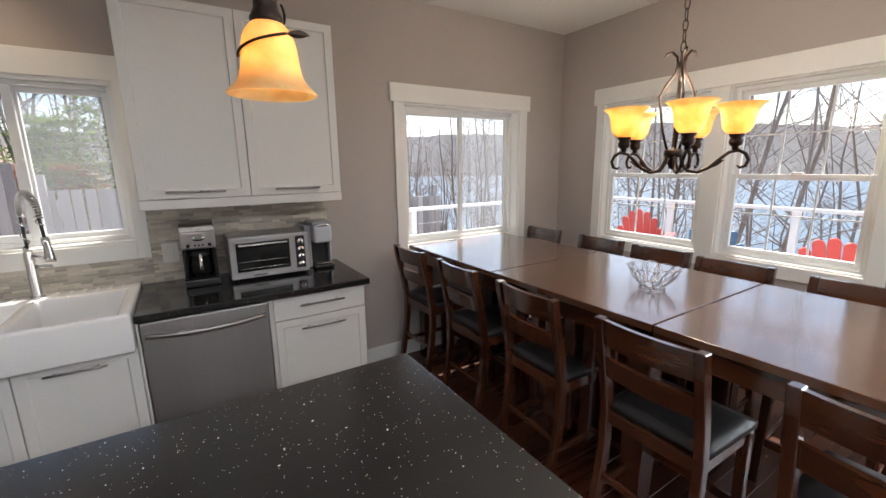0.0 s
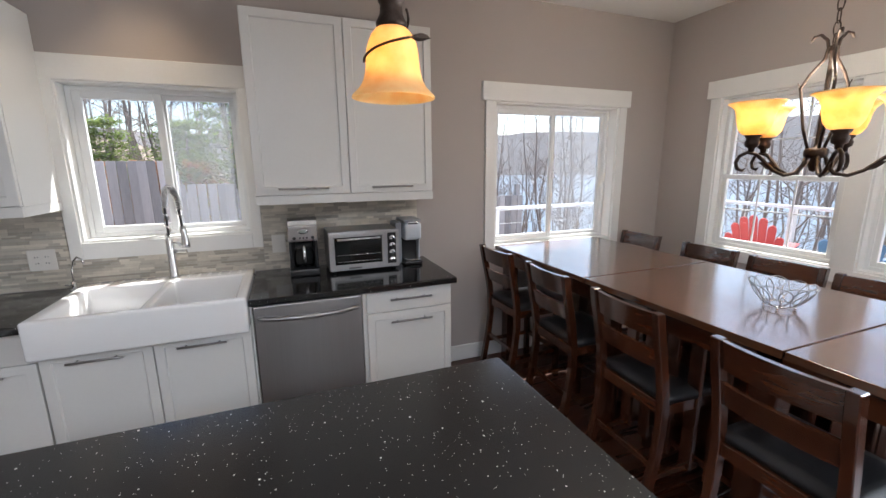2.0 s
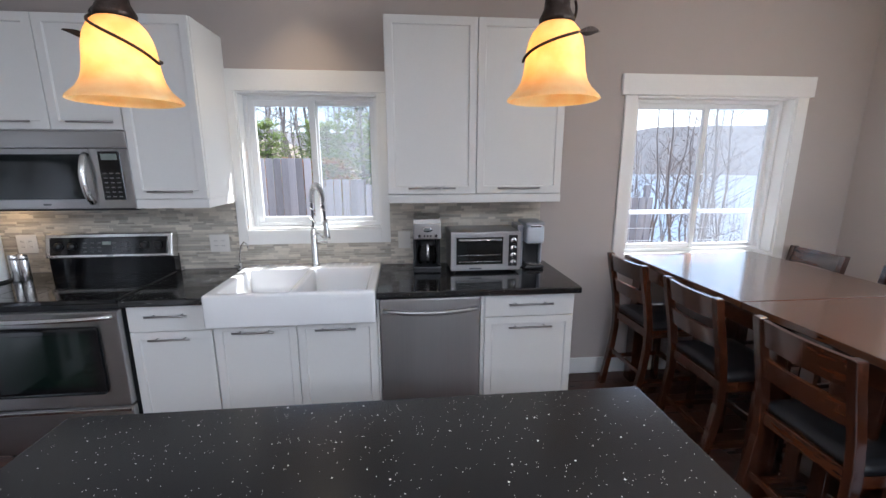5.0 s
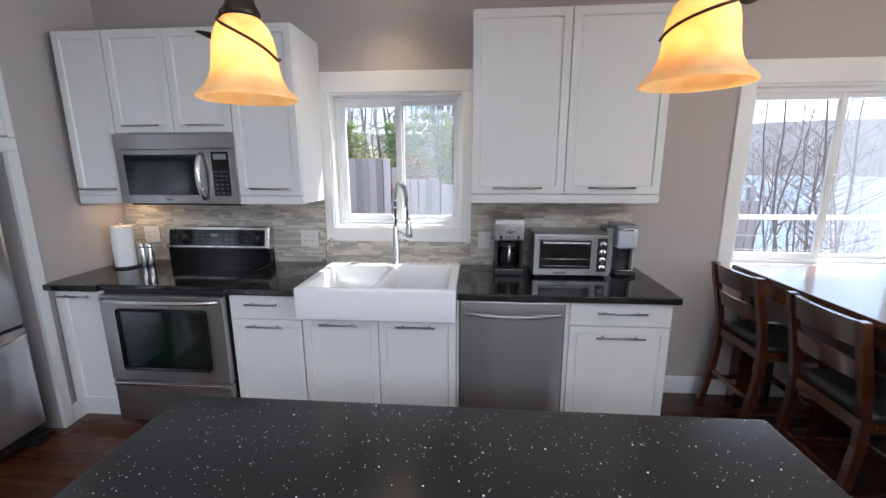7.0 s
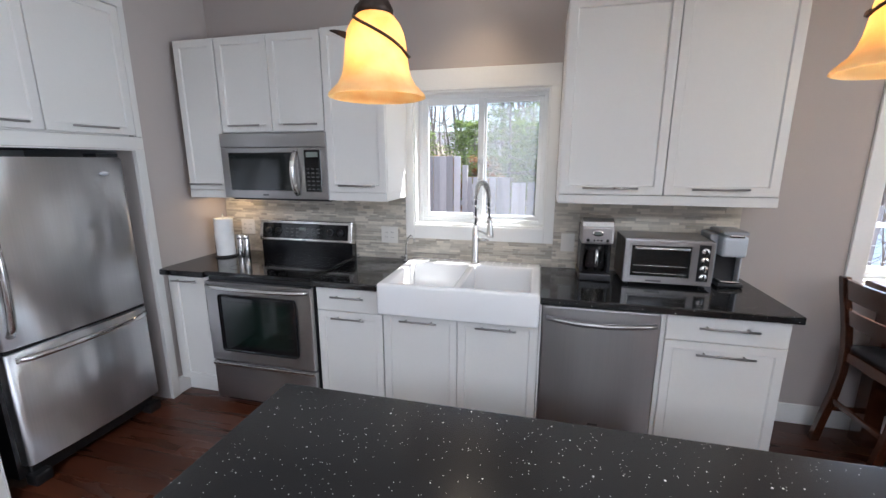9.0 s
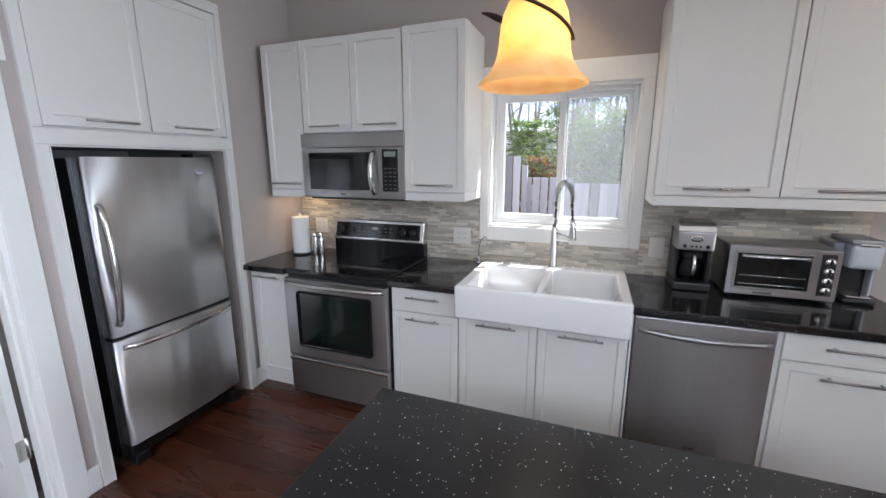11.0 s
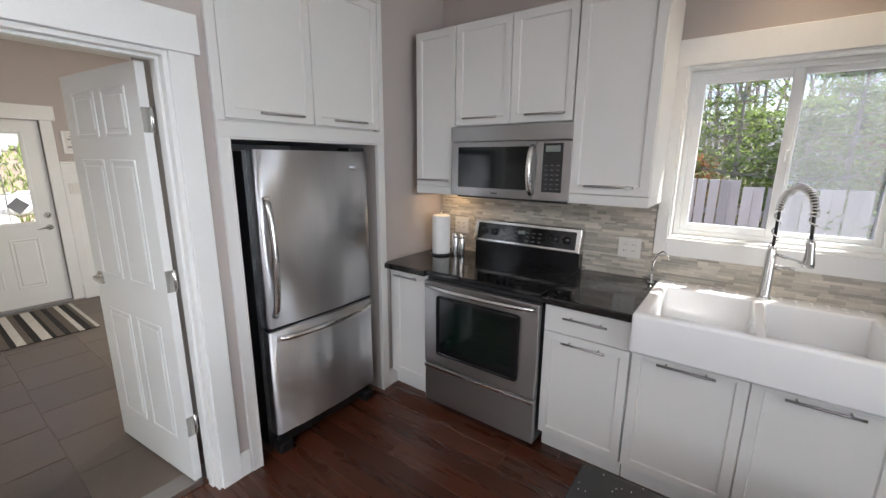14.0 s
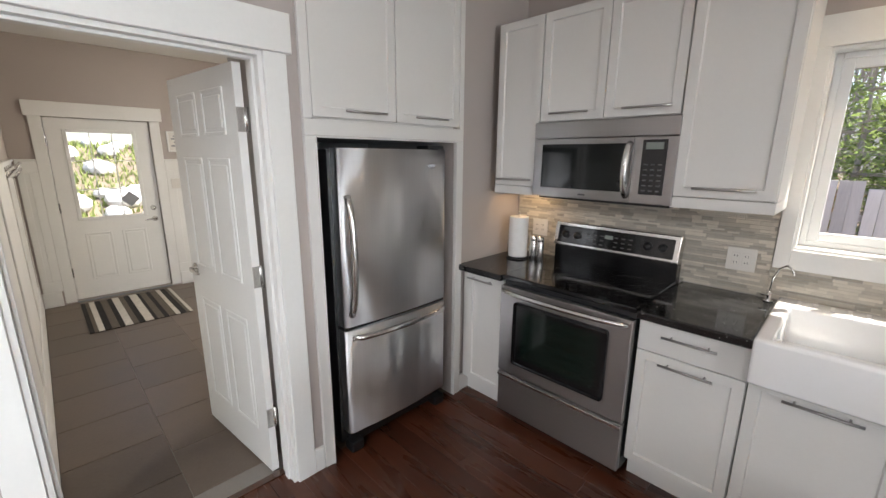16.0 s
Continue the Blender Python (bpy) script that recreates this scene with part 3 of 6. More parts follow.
def double_hung(name, rect, m, back, label):
    """White double-hung window: frame, two sashes with three by two grids, panes, lock."""
    u0, u1, v0, v1 = rect[0] + 0.012, rect[1] - 0.012, rect[2] + 0.012, rect[3] - 0.012
    root = thing(name, m @ Vector((0.5 * (u0 + u1), v0, back)), label, "window", kind="structure")
    bm = bmesh.new()
    frame_bars(bm, u0, u1, v0, v1, 0.026, back - 0.08, back, m)
    part("window_frame", bm, VINYL, root)
    mid = 1.475
    for nm, a, b, w in (("upper_sash", mid - 0.02, v1 - 0.026, back - 0.072), ("lower_sash", v0 + 0.026, mid + 0.02, back - 0.038)):
        bm = bmesh.new()
        frame_bars(bm, u0 + 0.026, u1 - 0.026, a, b, 0.031, w, w + 0.032, m)
        s = part(nm, bm, VINYL, root)
        for k in (1, 2):
            uu = u0 + 0.057 + (u1 - u0 - 0.114) * k / 3
            part("muntin", boxed(uu - 0.005, uu + 0.005, a + 0.031, b - 0.031, w + 0.008, w + 0.020, m=m), VINYL, s)
        vv = 0.5 * (a + b)
        part("muntin", boxed(u0 + 0.057, u1 - 0.057, vv - 0.005, vv + 0.005, w + 0.007, w + 0.021, m=m), VINYL, s)
        pane(s, "pane", u0 + 0.054, u1 - 0.054, a + 0.029, b - 0.029, w + 0.012, m)
    part("sash_lock", boxed(0.5 * (u0 + u1) - 0.03, 0.5 * (u0 + u1) + 0.03, mid + 0.02, mid + 0.034, back - 0.03, back + 0.002, 0.003, m), VINYL, root)
    return root


double_hung("window_3", W3A, FACE_W, -NX1 - 0.055, "white double-hung window with grids, lake behind")
double_hung("window_4", W3B, FACE_W, -NX1 - 0.055, "white double-hung window with grids, deck behind")
# unseen high windows, added as openings for the south lamp
for nm, rc in (("window_5", SW1), ("window_6", SW2)):
    root = thing(nm, (0.5 * (rc[0] + rc[1]), SOUTH, rc[2]), "unseen high white-framed window added for light", "window", kind="structure")
    bm = bmesh.new()
    frame_bars(bm, rc[0], rc[1], rc[2], rc[3], 0.07, SOUTH - 0.1, SOUTH + 0.01, Matrix(((1, 0, 0, 0), (0, 0, 1, 0), (0, 1, 0, 0), (0, 0, 0, 1))))
    mid = 0.5 * (rc[0] + rc[1])
    box(bm, mid - 0.05, mid + 0.05, SOUTH - 0.1, SOUTH + 0.01, rc[2] + 0.07, rc[3] - 0.07)
    part("window_frame", bm, VINYL, root)

# unseen window frame, added round the east lamp's opening
root = thing("window_7", (NX1, -3.80, 0.3), "unseen tall white-framed window added past the table", "window", kind="structure")
bm = bmesh.new()
frame_bars(bm, EW[0], EW[1], EW[2], EW[3], 0.07, -NX1 - 0.16, -NX1 + 0.01, FACE_W)
box(bm, NX1 - 0.01, NX1 + 0.16, -3.85, -3.75, EW[2] + 0.07, EW[3] - 0.07)
part("window_frame", bm, VINYL, root)

# doorway to the mudroom
U = (DOOR[0], DOOR[1], 0.0, DOOR[3])
door_trim = craftsman_trim("trim_doorway", U, "doorway surround beside the fridge", NX0, FACE_E, apron=False, side=0.092, head=0.15, over=0.022)
root = thing("jamb_doorway", (NX0 - 0.06, -2.25, 0), "white door jamb with stop", "jamb", kind="structure")
for a in ((DOOR[0], DOOR[0] + 0.018, 0, DOOR[3] - 0.018), (DOOR[1] - 0.018, DOOR[1], 0, DOOR[3] - 0.018), (DOOR[0], DOOR[1], DOOR[3] - 0.018, DOOR[3])):
    part("jamb_board", boxed(a[0], a[1], a[2], a[3], NX0 - 0.125, NX0 + 0.004, 0.001, FACE_E), TRIM, root)
for a in ((DOOR[0] + 0.018, DOOR[0] + 0.03, 0, DOOR[3] - 0.03), (DOOR[1] - 0.03, DOOR[1] - 0.018, 0, DOOR[3] - 0.03), (DOOR[0] + 0.018, DOOR[1] - 0.018, DOOR[3] - 0.03, DOOR[3] - 0.018)):
    part("door_stop", boxed(a[0], a[1], a[2], a[3], NX0 - 0.075, NX0 - 0.035, 0.002, FACE_E), TRIM, root)

# ---- kitchen things ----


def bar_handle(u0, u1, v, w, m, parent, upright=False):
    bm = bmesh.new()
    P = (lambda a, h: m @ Vector((v, a, h))) if upright else (lambda a, h: m @ Vector((a, v, h)))
    tube(bm, [P(u0, w + 0.030), P(u1, w + 0.030)], 0.0058, 10)
    L = u1 - u0
    for a in (u0 + 0.16 * L, u1 - 0.16 * L):
        tube(bm, [P(a, w), P(a, w + 0.030)], 0.0045, 8)
    return part("handle", bm, NICKEL, parent, "brushed nickel bar handle", smooth=True)


def shaker(root, name, u0, u1, v0, v1, w, m, rail=0.058, flat=False, handle=None, label=""):
    """A shaker front: stiles, rails and a recessed panel, 19 mm thick; handle: (u0, u1, v)."""
    bm = bmesh.new()
    g = 0.0015
    u0, u1, v0, v1 = u0 + g, u1 - g, v0 + g, v1 - g
    box(bm, u0, u1, v0, v1, w, w + 0.019)
    bm.normal_update()
    front = [f for f in bm.faces if f.calc_center_median().z > w + 0.018]
    if not flat:
        bmesh.ops.inset_individual(bm, faces=front, thickness=rail, depth=0)
        bmesh.ops.inset_individual(bm, faces=front, thickness=0.007, depth=0)
        bmesh.ops.translate(bm, verts=list(front[0].verts), vec=(0, 0, -0.009))
    edge = [e for e in bm.edges if e.calc_face_angle(0) > 1.2 and all(v.co.z > w + 0.0185 for v in e.verts)]
    bmesh.ops.bevel(bm, geom=edge, offset=0.0016, segments=1, affect="EDGES")
    bmesh.ops.transform(bm, matrix=m, verts=bm.verts)
    bmesh.ops.recalc_face_normals(bm, faces=bm.faces)
    d = part(name, bm, CAB, root, label)
    if handle:
        bar_handle(handle[0], handle[1], handle[2], w + 0.019, m, d)
    return d


BASEY = 0.60          # carcass front, measured out from the wall
KICK = 0.115


def base_unit(name, u0, u1, label, fronts, top=0.872, bottom=KICK):
    root = thing(name, (0.5 * (u0 + u1), -0.3, 0), label, "base cabinet", "base cabinets")
    part("body", boxed(u0 + 0.001, u1 - 0.001, -BASEY, -0.004, bottom, top), CAB, root)
    part("toe_kick", boxed(u0 + 0.001, u1 - 0.001, -0.545, -0.52, 0.001, bottom - 0.001), CAB, root)
    for kind, a, b, c, d, h in fronts:
        shaker(root, kind, a, b, c, d, BASEY, FACE_S, flat=(kind == "drawer_front" and d - c < 0.2), handle=h)
    return root


base_unit("base_cabinet", -3.545, -3.205, "narrow off-white shaker base cabinet beside the range", [("door", -3.50, -3.205, 0.125, 0.87, (-3.475, -3.28, 0.838))])
base_unit("base_cabinet", -2.437, -2.012, "off-white base cabinet with a drawer over a door",
          [("drawer_front", -2.435, -2.014, 0.722, 0.87, (-2.33, -2.12, 0.815)), ("door", -2.435, -2.014, 0.125, 0.719, (-2.33, -2.12, 0.682))])
base_unit("sink_base_cabinet", -2.010, -1.122, "off-white double-door cabinet under the farmhouse sink",
          [("door", -2.008, -1.567, 0.125, 0.750, (-1.90, -1.68, 0.705)), ("door", -1.565, -1.124, 0.125, 0.750, (-1.46, -1.24, 0.705))], top=0.756)
base_unit("base_cabinet", -0.528, 0.024, "off-white end cabinet with a drawer over a door",
          [("drawer_front", -0.508, 0.022, 0.735, 0.87, (-0.37, -0.115, 0.815)), ("door", -0.508, 0.022, 0.125, 0.732, (-0.37, -0.115, 0.676))])
for fu in (-1.115, -0.527):
    solid("filler_strip", boxed(fu - 0.005, fu + 0.005, -0.618, -0.55, KICK, 0.871), CAB, "off-white filler strip beside the dishwasher", "filler panel")

# counters
def counter(name, x0, x1, y0, y1, label, z=0.915, t=0.038, b=0.008, material=QUARTZ):
    bm = boxed(x0, x1, y0, y1, z - t, z, b, None, 3)
    return solid(name, bm, material, label, "countertop", "black countertops")


counter("countertop", -3.555, -3.202, -0.665, -0.012, "black speckled quartz counter in the corner")
counter("countertop", -2.438, -2.012, -0.665, -0.012, "black speckled quartz counter between range and sink")
counter("countertop", -1.121, 0.045, -0.665, -0.012, "black speckled quartz counter holding small appliances")

# farmhouse sink
sx0, sx1, sy0, sy1, sz = -2.010, -1.123, -0.705, -0.030, 0.940
root = thing("farmhouse_sink", (-1.566, -0.36, 0.757), "white fireclay double-bowl farmhouse sink", "sink")
bm = bmesh.new()
bowls = [(-1.955, -1.585, -0.660, -0.165), (-1.545, -1.178, -0.660, -0.165)]
slab_with_holes(bm, sx0, sx1, sy0, sy1, bowls, 0.757, sz, lambda u, v, w: (u, v, w))
es = [e for e in bm.edges if e.is_manifold and e.calc_face_angle(0) > 0.5]
bmesh.ops.bevel(bm, geom=es, offset=0.013, segments=3, profile=0.5, affect="EDGES")
part("basin_block", bm, CERAMIC, root, smooth=True)
for b in bowls:
    bm = bmesh.new()
    box(bm, b[0] - 0.01, b[1] + 0.01, b[2] - 0.01, b[3] + 0.01, 0.758, 0.772)
    part("bowl_floor", bm, CERAMIC, root)
    bm = bmesh.new()
    lathe(bm, [(0.045, 0), (0.045, 0.004), (0.03, 0.002), (0.0, 0.001)], (0.5 * (b[0] + b[1]), -0.40, 0.7725), 20)
    part("drain", bm, BRIGHT, root, "chrome drain", smooth=True)
for i in range(14):
    xx = -1.93 + i * 0.056
    if abs(xx + 1.555) > 0.05:
        part("drain_groove", boxed(xx - 0.008, xx + 0.008, -0.135, -0.065, sz - 0.001, sz + 0.003, 0.001), CERAMIC, root)

# spring faucet
fx, fy = -1.548, -0.125
root = thing("spring_faucet", (fx, fy, sz), "brushed steel pull-down faucet with spring coil", "faucet")
bm = bmesh.new()
lathe(bm, [(0.0, 0), (0.030, 0), (0.030, 0.008), (0.024, 0.016), (0.0225, 0.02), (0.0215, 0.235), (0.017, 0.245), (0.017, 0.26), (0.0, 0.26)], (fx, fy, sz), 20)
part("body", bm, CHROME, root, smooth=True)
arc = []
for k in range(25):
    a = math.pi * k / 24
    arc.append((fx + 0.020 + 0.054 * (1 - math.cos(a)) * 0.95 - 0.020, fy - 0.082 * (1 - math.cos(a)), 1.36 + 0.115 * math.sin(a)))
hose = [(fx, fy, 1.20), (fx, fy, 1.28)] + arc + [(arc[-1][0] + 0.004, arc[-1][1], 1.30), (arc[-1][0] + 0.006, arc[-1][1], 1.25)]
bm = bmesh.new()
tube(bm, hose, 0.007, 8)
part("hose", bm, BLACK, root, smooth=True)
hv = [Vector(p) for p in hose]
coil, n = [], 620
for k in range(n):
    s = k / (n - 1) * (len(hv) - 2.4)
    i = int(s)
    p, d = hv[i].lerp(hv[i + 1], s - i), (hv[i + 1] - hv[i]).normalized()
    side = d.cross(Vector((0, 1, 0.3))).normalized()
    up = side.cross(d)
    a = k * math.tau / 20
    coil.append(p + 0.0145 * (math.cos(a) * side + math.sin(a) * up))
bm = bmesh.new()
tube(bm, coil, 0.0036, 6)
part("spring", bm, CHROME, root, smooth=True)
e = hv[-1]
bm = bmesh.new()
tube(bm, [e + Vector((0, 0, 0.02)), e, e + Vector((0.004, 0, -0.03)), e + Vector((0.006, -0.004, -0.085)), e + Vector((0.006, -0.005, -0.10))], [0.014, 0.017, 0.016, 0.022, 0.020], 16)
part("spray_head", bm, CHROME, root, smooth=True)
bm = bmesh.new()
tube(bm, [(fx, fy, 1.165), (fx + 0.05, fy - 0.045, 1.160), (e.x - 0.012, e.y, 1.165)], 0.0065, 8)
tube(bm, [(e.x + 0.024 * math.cos(a), e.y + 0.024 * math.sin(a), 1.165) for a in (i * math.tau / 16 for i in range(16))], 0.004, 6, True)
part("holder_arm", bm, CHROME, root, smooth=True)
bm = bmesh.new()
tube(bm, [(fx + 0.015, fy - 0.005, 1.105), (fx + 0.05, fy - 0.02, 1.105), (fx + 0.085, fy - 0.035, 1.108)], [0.012, 0.011, 0.010], 12)
part("lever", bm, CHROME, root, smooth=True)

# small filtered-water tap
tx, ty = -2.045, -0.075
root = thing("water_tap", (tx, ty, 0.915), "small chrome filtered-water tap on the counter", "tap")
bm = bmesh.new()
lathe(bm, [(0.0, 0), (0.020, 0), (0.020, 0.006), (0.013, 0.010), (0.013, 0.045), (0.006, 0.05), (0.0, 0.05)], (tx, ty, 0.9155), 16)
part("base", bm, BRIGHT, root, smooth=True)
bm = bmesh.new()
tube(bm, [(tx, ty, 0.96), (tx + 0.004, ty - 0.002, 1.03), (tx + 0.022, ty - 0.012, 1.085), (tx + 0.048, ty - 0.03, 1.108), (tx + 0.072, ty - 0.045, 1.095), (tx + 0.080, ty - 0.05, 1.07)], 0.0045, 8)
part("spout", bm, BRIGHT, root, smooth=True)
part("lever", boxed(tx - 0.03, tx + 0.006, ty - 0.03, ty - 0.018, 0.948, 0.956, 0.002), BRIGHT, root)

# dishwasher
root = thing("dishwasher", (-0.82, -0.3, 0), "stainless steel dishwasher with curved bar handle", "dishwasher")
part("body", boxed(-1.108, -0.534, -0.575, -0.02, 0.11, 0.868), BLACK, root)
part("door", boxed(-1.105, -0.536, -0.628, -0.576, 0.115, 0.862, 0.006, None, 2), STEEL_D, root, "brushed stainless door")
part("toe_panel", boxed(-1.105, -0.536, -0.545, -0.52, 0.002, 0.108), BLACK, root)
bm = bmesh.new()
pts = [(-1.085 + 0.53 * k / 16, -0.634 - 0.038 * math.sin(math.pi * k / 16) ** 0.7, 0.800 - 0.008 * math.sin(math.pi * k / 16)) for k in range(17)]
tube(bm, pts, 0.013, 10)
part("handle", bm, STEEL_H, root, "curved stainless handle", smooth=True)
part("badge", boxed(-0.84, -0.79, -0.6295, -0.628, 0.20, 0.212), MARK, root)

# range
rx0, rx1 = -3.198, -2.443
root = thing("kitchen_range", (-2.82, -0.33, 0), "stainless steel electric range with black glass top", "stove")
part("body", boxed(rx0 + 0.003, rx1 - 0.003, -0.625, -0.02, 0.05, 0.895), BLACK, root)
part("cooktop", boxed(rx0, rx1, -0.655, -0.085, 0.896, 0.922, 0.006, None, 2), GLOSS, root, "glossy black glass cooktop")
for cx, cy, r in ((-3.02, -0.48, 0.10), (-2.63, -0.48, 0.085), (-3.02, -0.24, 0.075), (-2.63, -0.24, 0.10)):
    bm = bmesh.new()
    lathe(bm, [(r, 0.0), (r, 0.0006), (r - 0.003, 0.0006), (r - 0.003, 0.0)], (cx, cy, 0.9221), 40)
    part("burner_ring", bm, RINGS, root)
door = part("oven_door", boxed(rx0 + 0.003, rx1 - 0.003, -0.668, -0.627, 0.328, 0.862, 0.006, None, 2), STEEL_H, root, "stainless oven door")
bm = bmesh.new()
box(bm, rx0 + 0.105, rx1 - 0.105, -0.673, -0.664, 0.405, 0.785, 0.02, None, 3)
part("window_border", bm, GLOSS, door, "black glass border")
part("window", boxed(rx0 + 0.155, rx1 - 0.155, -0.6745, -0.672, 0.448, 0.742, 0.0005), OVENGLASS, door, "dark greenish oven window")
bm = bmesh.new()
tube(bm, [(rx0 + 0.02 + (rx1 - rx0 - 0.04) * k / 14, -0.672 - 0.040 * math.sin(math.pi * k / 14) ** 0.5, 0.835 + 0.0 * k) for k in range(15)], 0.013, 10)
part("handle", bm, CHROME, door, "bowed stainless handle", smooth=True)
dr = part("storage_drawer", boxed(rx0 + 0.003, rx1 - 0.003, -0.662, -0.627, 0.055, 0.318, 0.006, None, 2), STEEL_H, root, "stainless storage drawer")
part("drawer_lip", boxed(rx0 + 0.006, rx1 - 0.006, -0.676, -0.661, 0.294, 0.315, 0.005, None, 2), CHROME, dr)
part("feet", boxed(rx0 + 0.03, rx1 - 0.03, -0.60, -0.08, 0.001, 0.05), BLACK, root)
# backguard: leans back slightly
tilt = Matrix.Translation((0, -0.085, 0.99)) @ Matrix.Rotation(radians(-12), 4, "X")
part("back_riser", boxed(rx0 + 0.005, rx1 - 0.005, -0.084, -0.02, 0.897, 1.03), GLOSS, root, "black riser")
panel = part("control_panel", boxed(rx0, rx1, -0.03, 0.04, 0.03, 0.185, 0.008, tilt, 2), CHROME, root, "stainless control panel")
part("panel_glass", boxed(rx0 + 0.03, rx1 - 0.03, -0.034, -0.029, 0.048, 0.160, 0.003, tilt), GLOSS, panel, "black control glass")
for kx in (rx0 + 0.085, rx0 + 0.165, rx1 - 0.165, rx1 - 0.085):
    bm = bmesh.new()
    lathe(bm, [(0, 0), (0.024, 0), (0.022, 0.014), (0.017, 0.022), (0, 0.022)], (0, 0, 0), 20)
    bmesh.ops.transform(bm, matrix=tilt @ Matrix.Translation((kx, -0.034, 0.104)) @ Matrix.Rotation(radians(90), 4, "X"), verts=bm.verts)
    part("knob", bm, BLACK, panel, "black control knob", smooth=True)
for i in range(7):
    for j in range(3):
        xx = rx0 + 0.235 + i * 0.043
        if i == 3 and j == 2:
            part("clock_display", boxed(xx - 0.025, xx + 0.025, -0.036, -0.0335, 0.110, 0.132, 0, tilt), LCD, panel)
        elif i != 3:
            part("button_mark", boxed(xx - 0.010, xx + 0.010, -0.0352, -0.0335, 0.066 + 0.027 * j, 0.072 + 0.027 * j, 0, tilt), MARK, panel)
part("panel_badge", boxed(-2.84, -2.80, -0.0315, -0.029, 0.036, 0.043, 0, tilt), GREY, panel)

# microwave over the range
mx0, mx1, mz0, mz1, my = -3.190, -2.430, 1.362, 1.776, 0.405
root = thing("microwave", (-2.81, -0.2, mz0), "stainless over-the-range microwave oven", "microwave")
part("body", boxed(mx0, mx1, -my + 0.03, -0.004, mz0, mz1 - 0.002), BLACK, root)
part("top_vent_panel", boxed(mx0, mx1, -my - 0.004, -my + 0.03, mz1 - 0.088, mz1, 0.006, None, 2), STEEL_H, root, "stainless vent panel")
door = part("door", boxed(mx0, mx1 - 0.20, -my, -my + 0.029, mz0 + 0.004, mz1 - 0.091, 0.004, None, 2), STEEL_H, root, "stainless microwave door")
part("door_window", boxed(mx0 + 0.055, mx1 - 0.235, -my - 0.004, -my + 0.001, mz0 + 0.055, mz1 - 0.12, 0.002), SMOKE, door, "black microwave window")
ctl = part("control_side", boxed(mx1 - 0.199, mx1, -my, -my + 0.029, mz0 + 0.004, mz1 - 0.091, 0.004, None, 2), STEEL_H, root)
part("keypad", boxed(mx1 - 0.155, mx1 - 0.045, -my - 0.003, -my + 0.001, mz0 + 0.05, mz1 - 0.105, 0.001), GLOSS, ctl, "black keypad")
part("display", boxed(mx1 - 0.140, mx1 - 0.060, -my - 0.0045, -my - 0.002, mz1 - 0.150, mz1 - 0.118), LCD, ctl)
for i in range(3):
    for j in range(6):
        xx, zz = mx1 - 0.132 + i * 0.032, mz0 + 0.068 + j * 0.025
        part("key_mark", boxed(xx - 0.009, xx + 0.009, -my - 0.0042, -my - 0.002, zz - 0.003, zz + 0.003), MARK, ctl)
bm = bmesh.new()
tube(bm, [(mx1 - 0.215, -my - 0.002 - 0.048 * math.sin(math.pi * k / 12) ** 0.6, mz0 + 0.035 + (mz1 - mz0 - 0.155) * k / 12) for k in range(13)], 0.017, 10)
part("handle", bm, CHROME, door, "curved vertical handle", smooth=True)
part("badge", boxed(-2.90, -2.86, -my - 0.0012, -my + 0.001, mz0 + 0.022, mz0 + 0.032), MARK, door)
part("underside", boxed(mx0 + 0.02, mx1 - 0.02, -my + 0.05, -0.05, mz0 - 0.012, mz0 - 0.001), BLACK, root)

# upper cabinets

def upper(name, u0, u1, v0, v1, label, doors, rail=0.05, UD=0.355):
    root = thing(name, (0.5 * (u0 + u1), -0.18, v0), label, "wall cabinet", "wall cabinets")
    part("body", boxed(u0, u1, -UD, -0.004, v0, v1), CAB, root)
    for a, b, h in doors:
        shaker(root, "door", a, b, v0 + 0.002, v1, UD, FACE_S, 0.06, handle=h)
    if rail:
        part("light_rail", boxed(u0, u1, -UD - 0.018, -UD + 0.002, v0 - rail, v0 - 0.001, 0.001), CAB, root)
        part("end_rail", boxed(u1 - 0.018, u1, -UD + 0.003, -0.004, v0 - rail, v0 - 0.001, 0.001), CAB, root)
        part("end_rail", boxed(u0, u0 + 0.018, -UD + 0.003, -0.004, v0 - rail, v0 - 0.001, 0.001), CAB, root)
    return root


upper("wall_cabinet", -3.484, -3.176, 1.412, 2.350, "narrow off-white shaker wall cabinet in the corner", [(-3.482, -3.178, (-3.455, -3.20, 1.452))], UD=0.372)
upper("wall_cabinet", -3.174, -2.440, 1.780, 2.350, "off-white two-door wall cabinet above the microwave",
      [(-3.172, -2.803, (-3.10, -2.875, 1.822)), (-2.801, -2.442, (-2.70, -2.475, 1.822))], rail=0, UD=0.372)
upper("wall_cabinet", -2.438, -2.048, 1.412, 2.355, "off-white shaker wall cabinet beside the sink window", [(-2.436, -2.050, (-2.350, -2.115, 1.456))], UD=0.380)
upper("wall_cabinet", -1.052, -0.002, 1.424, 2.398, "large off-white double-door shaker wall cabinet",
      [(-1.050, -0.528, (-0.93, -0.655, 1.462)), (-0.526, -0.004, (-0.40, -0.145, 1.462))])

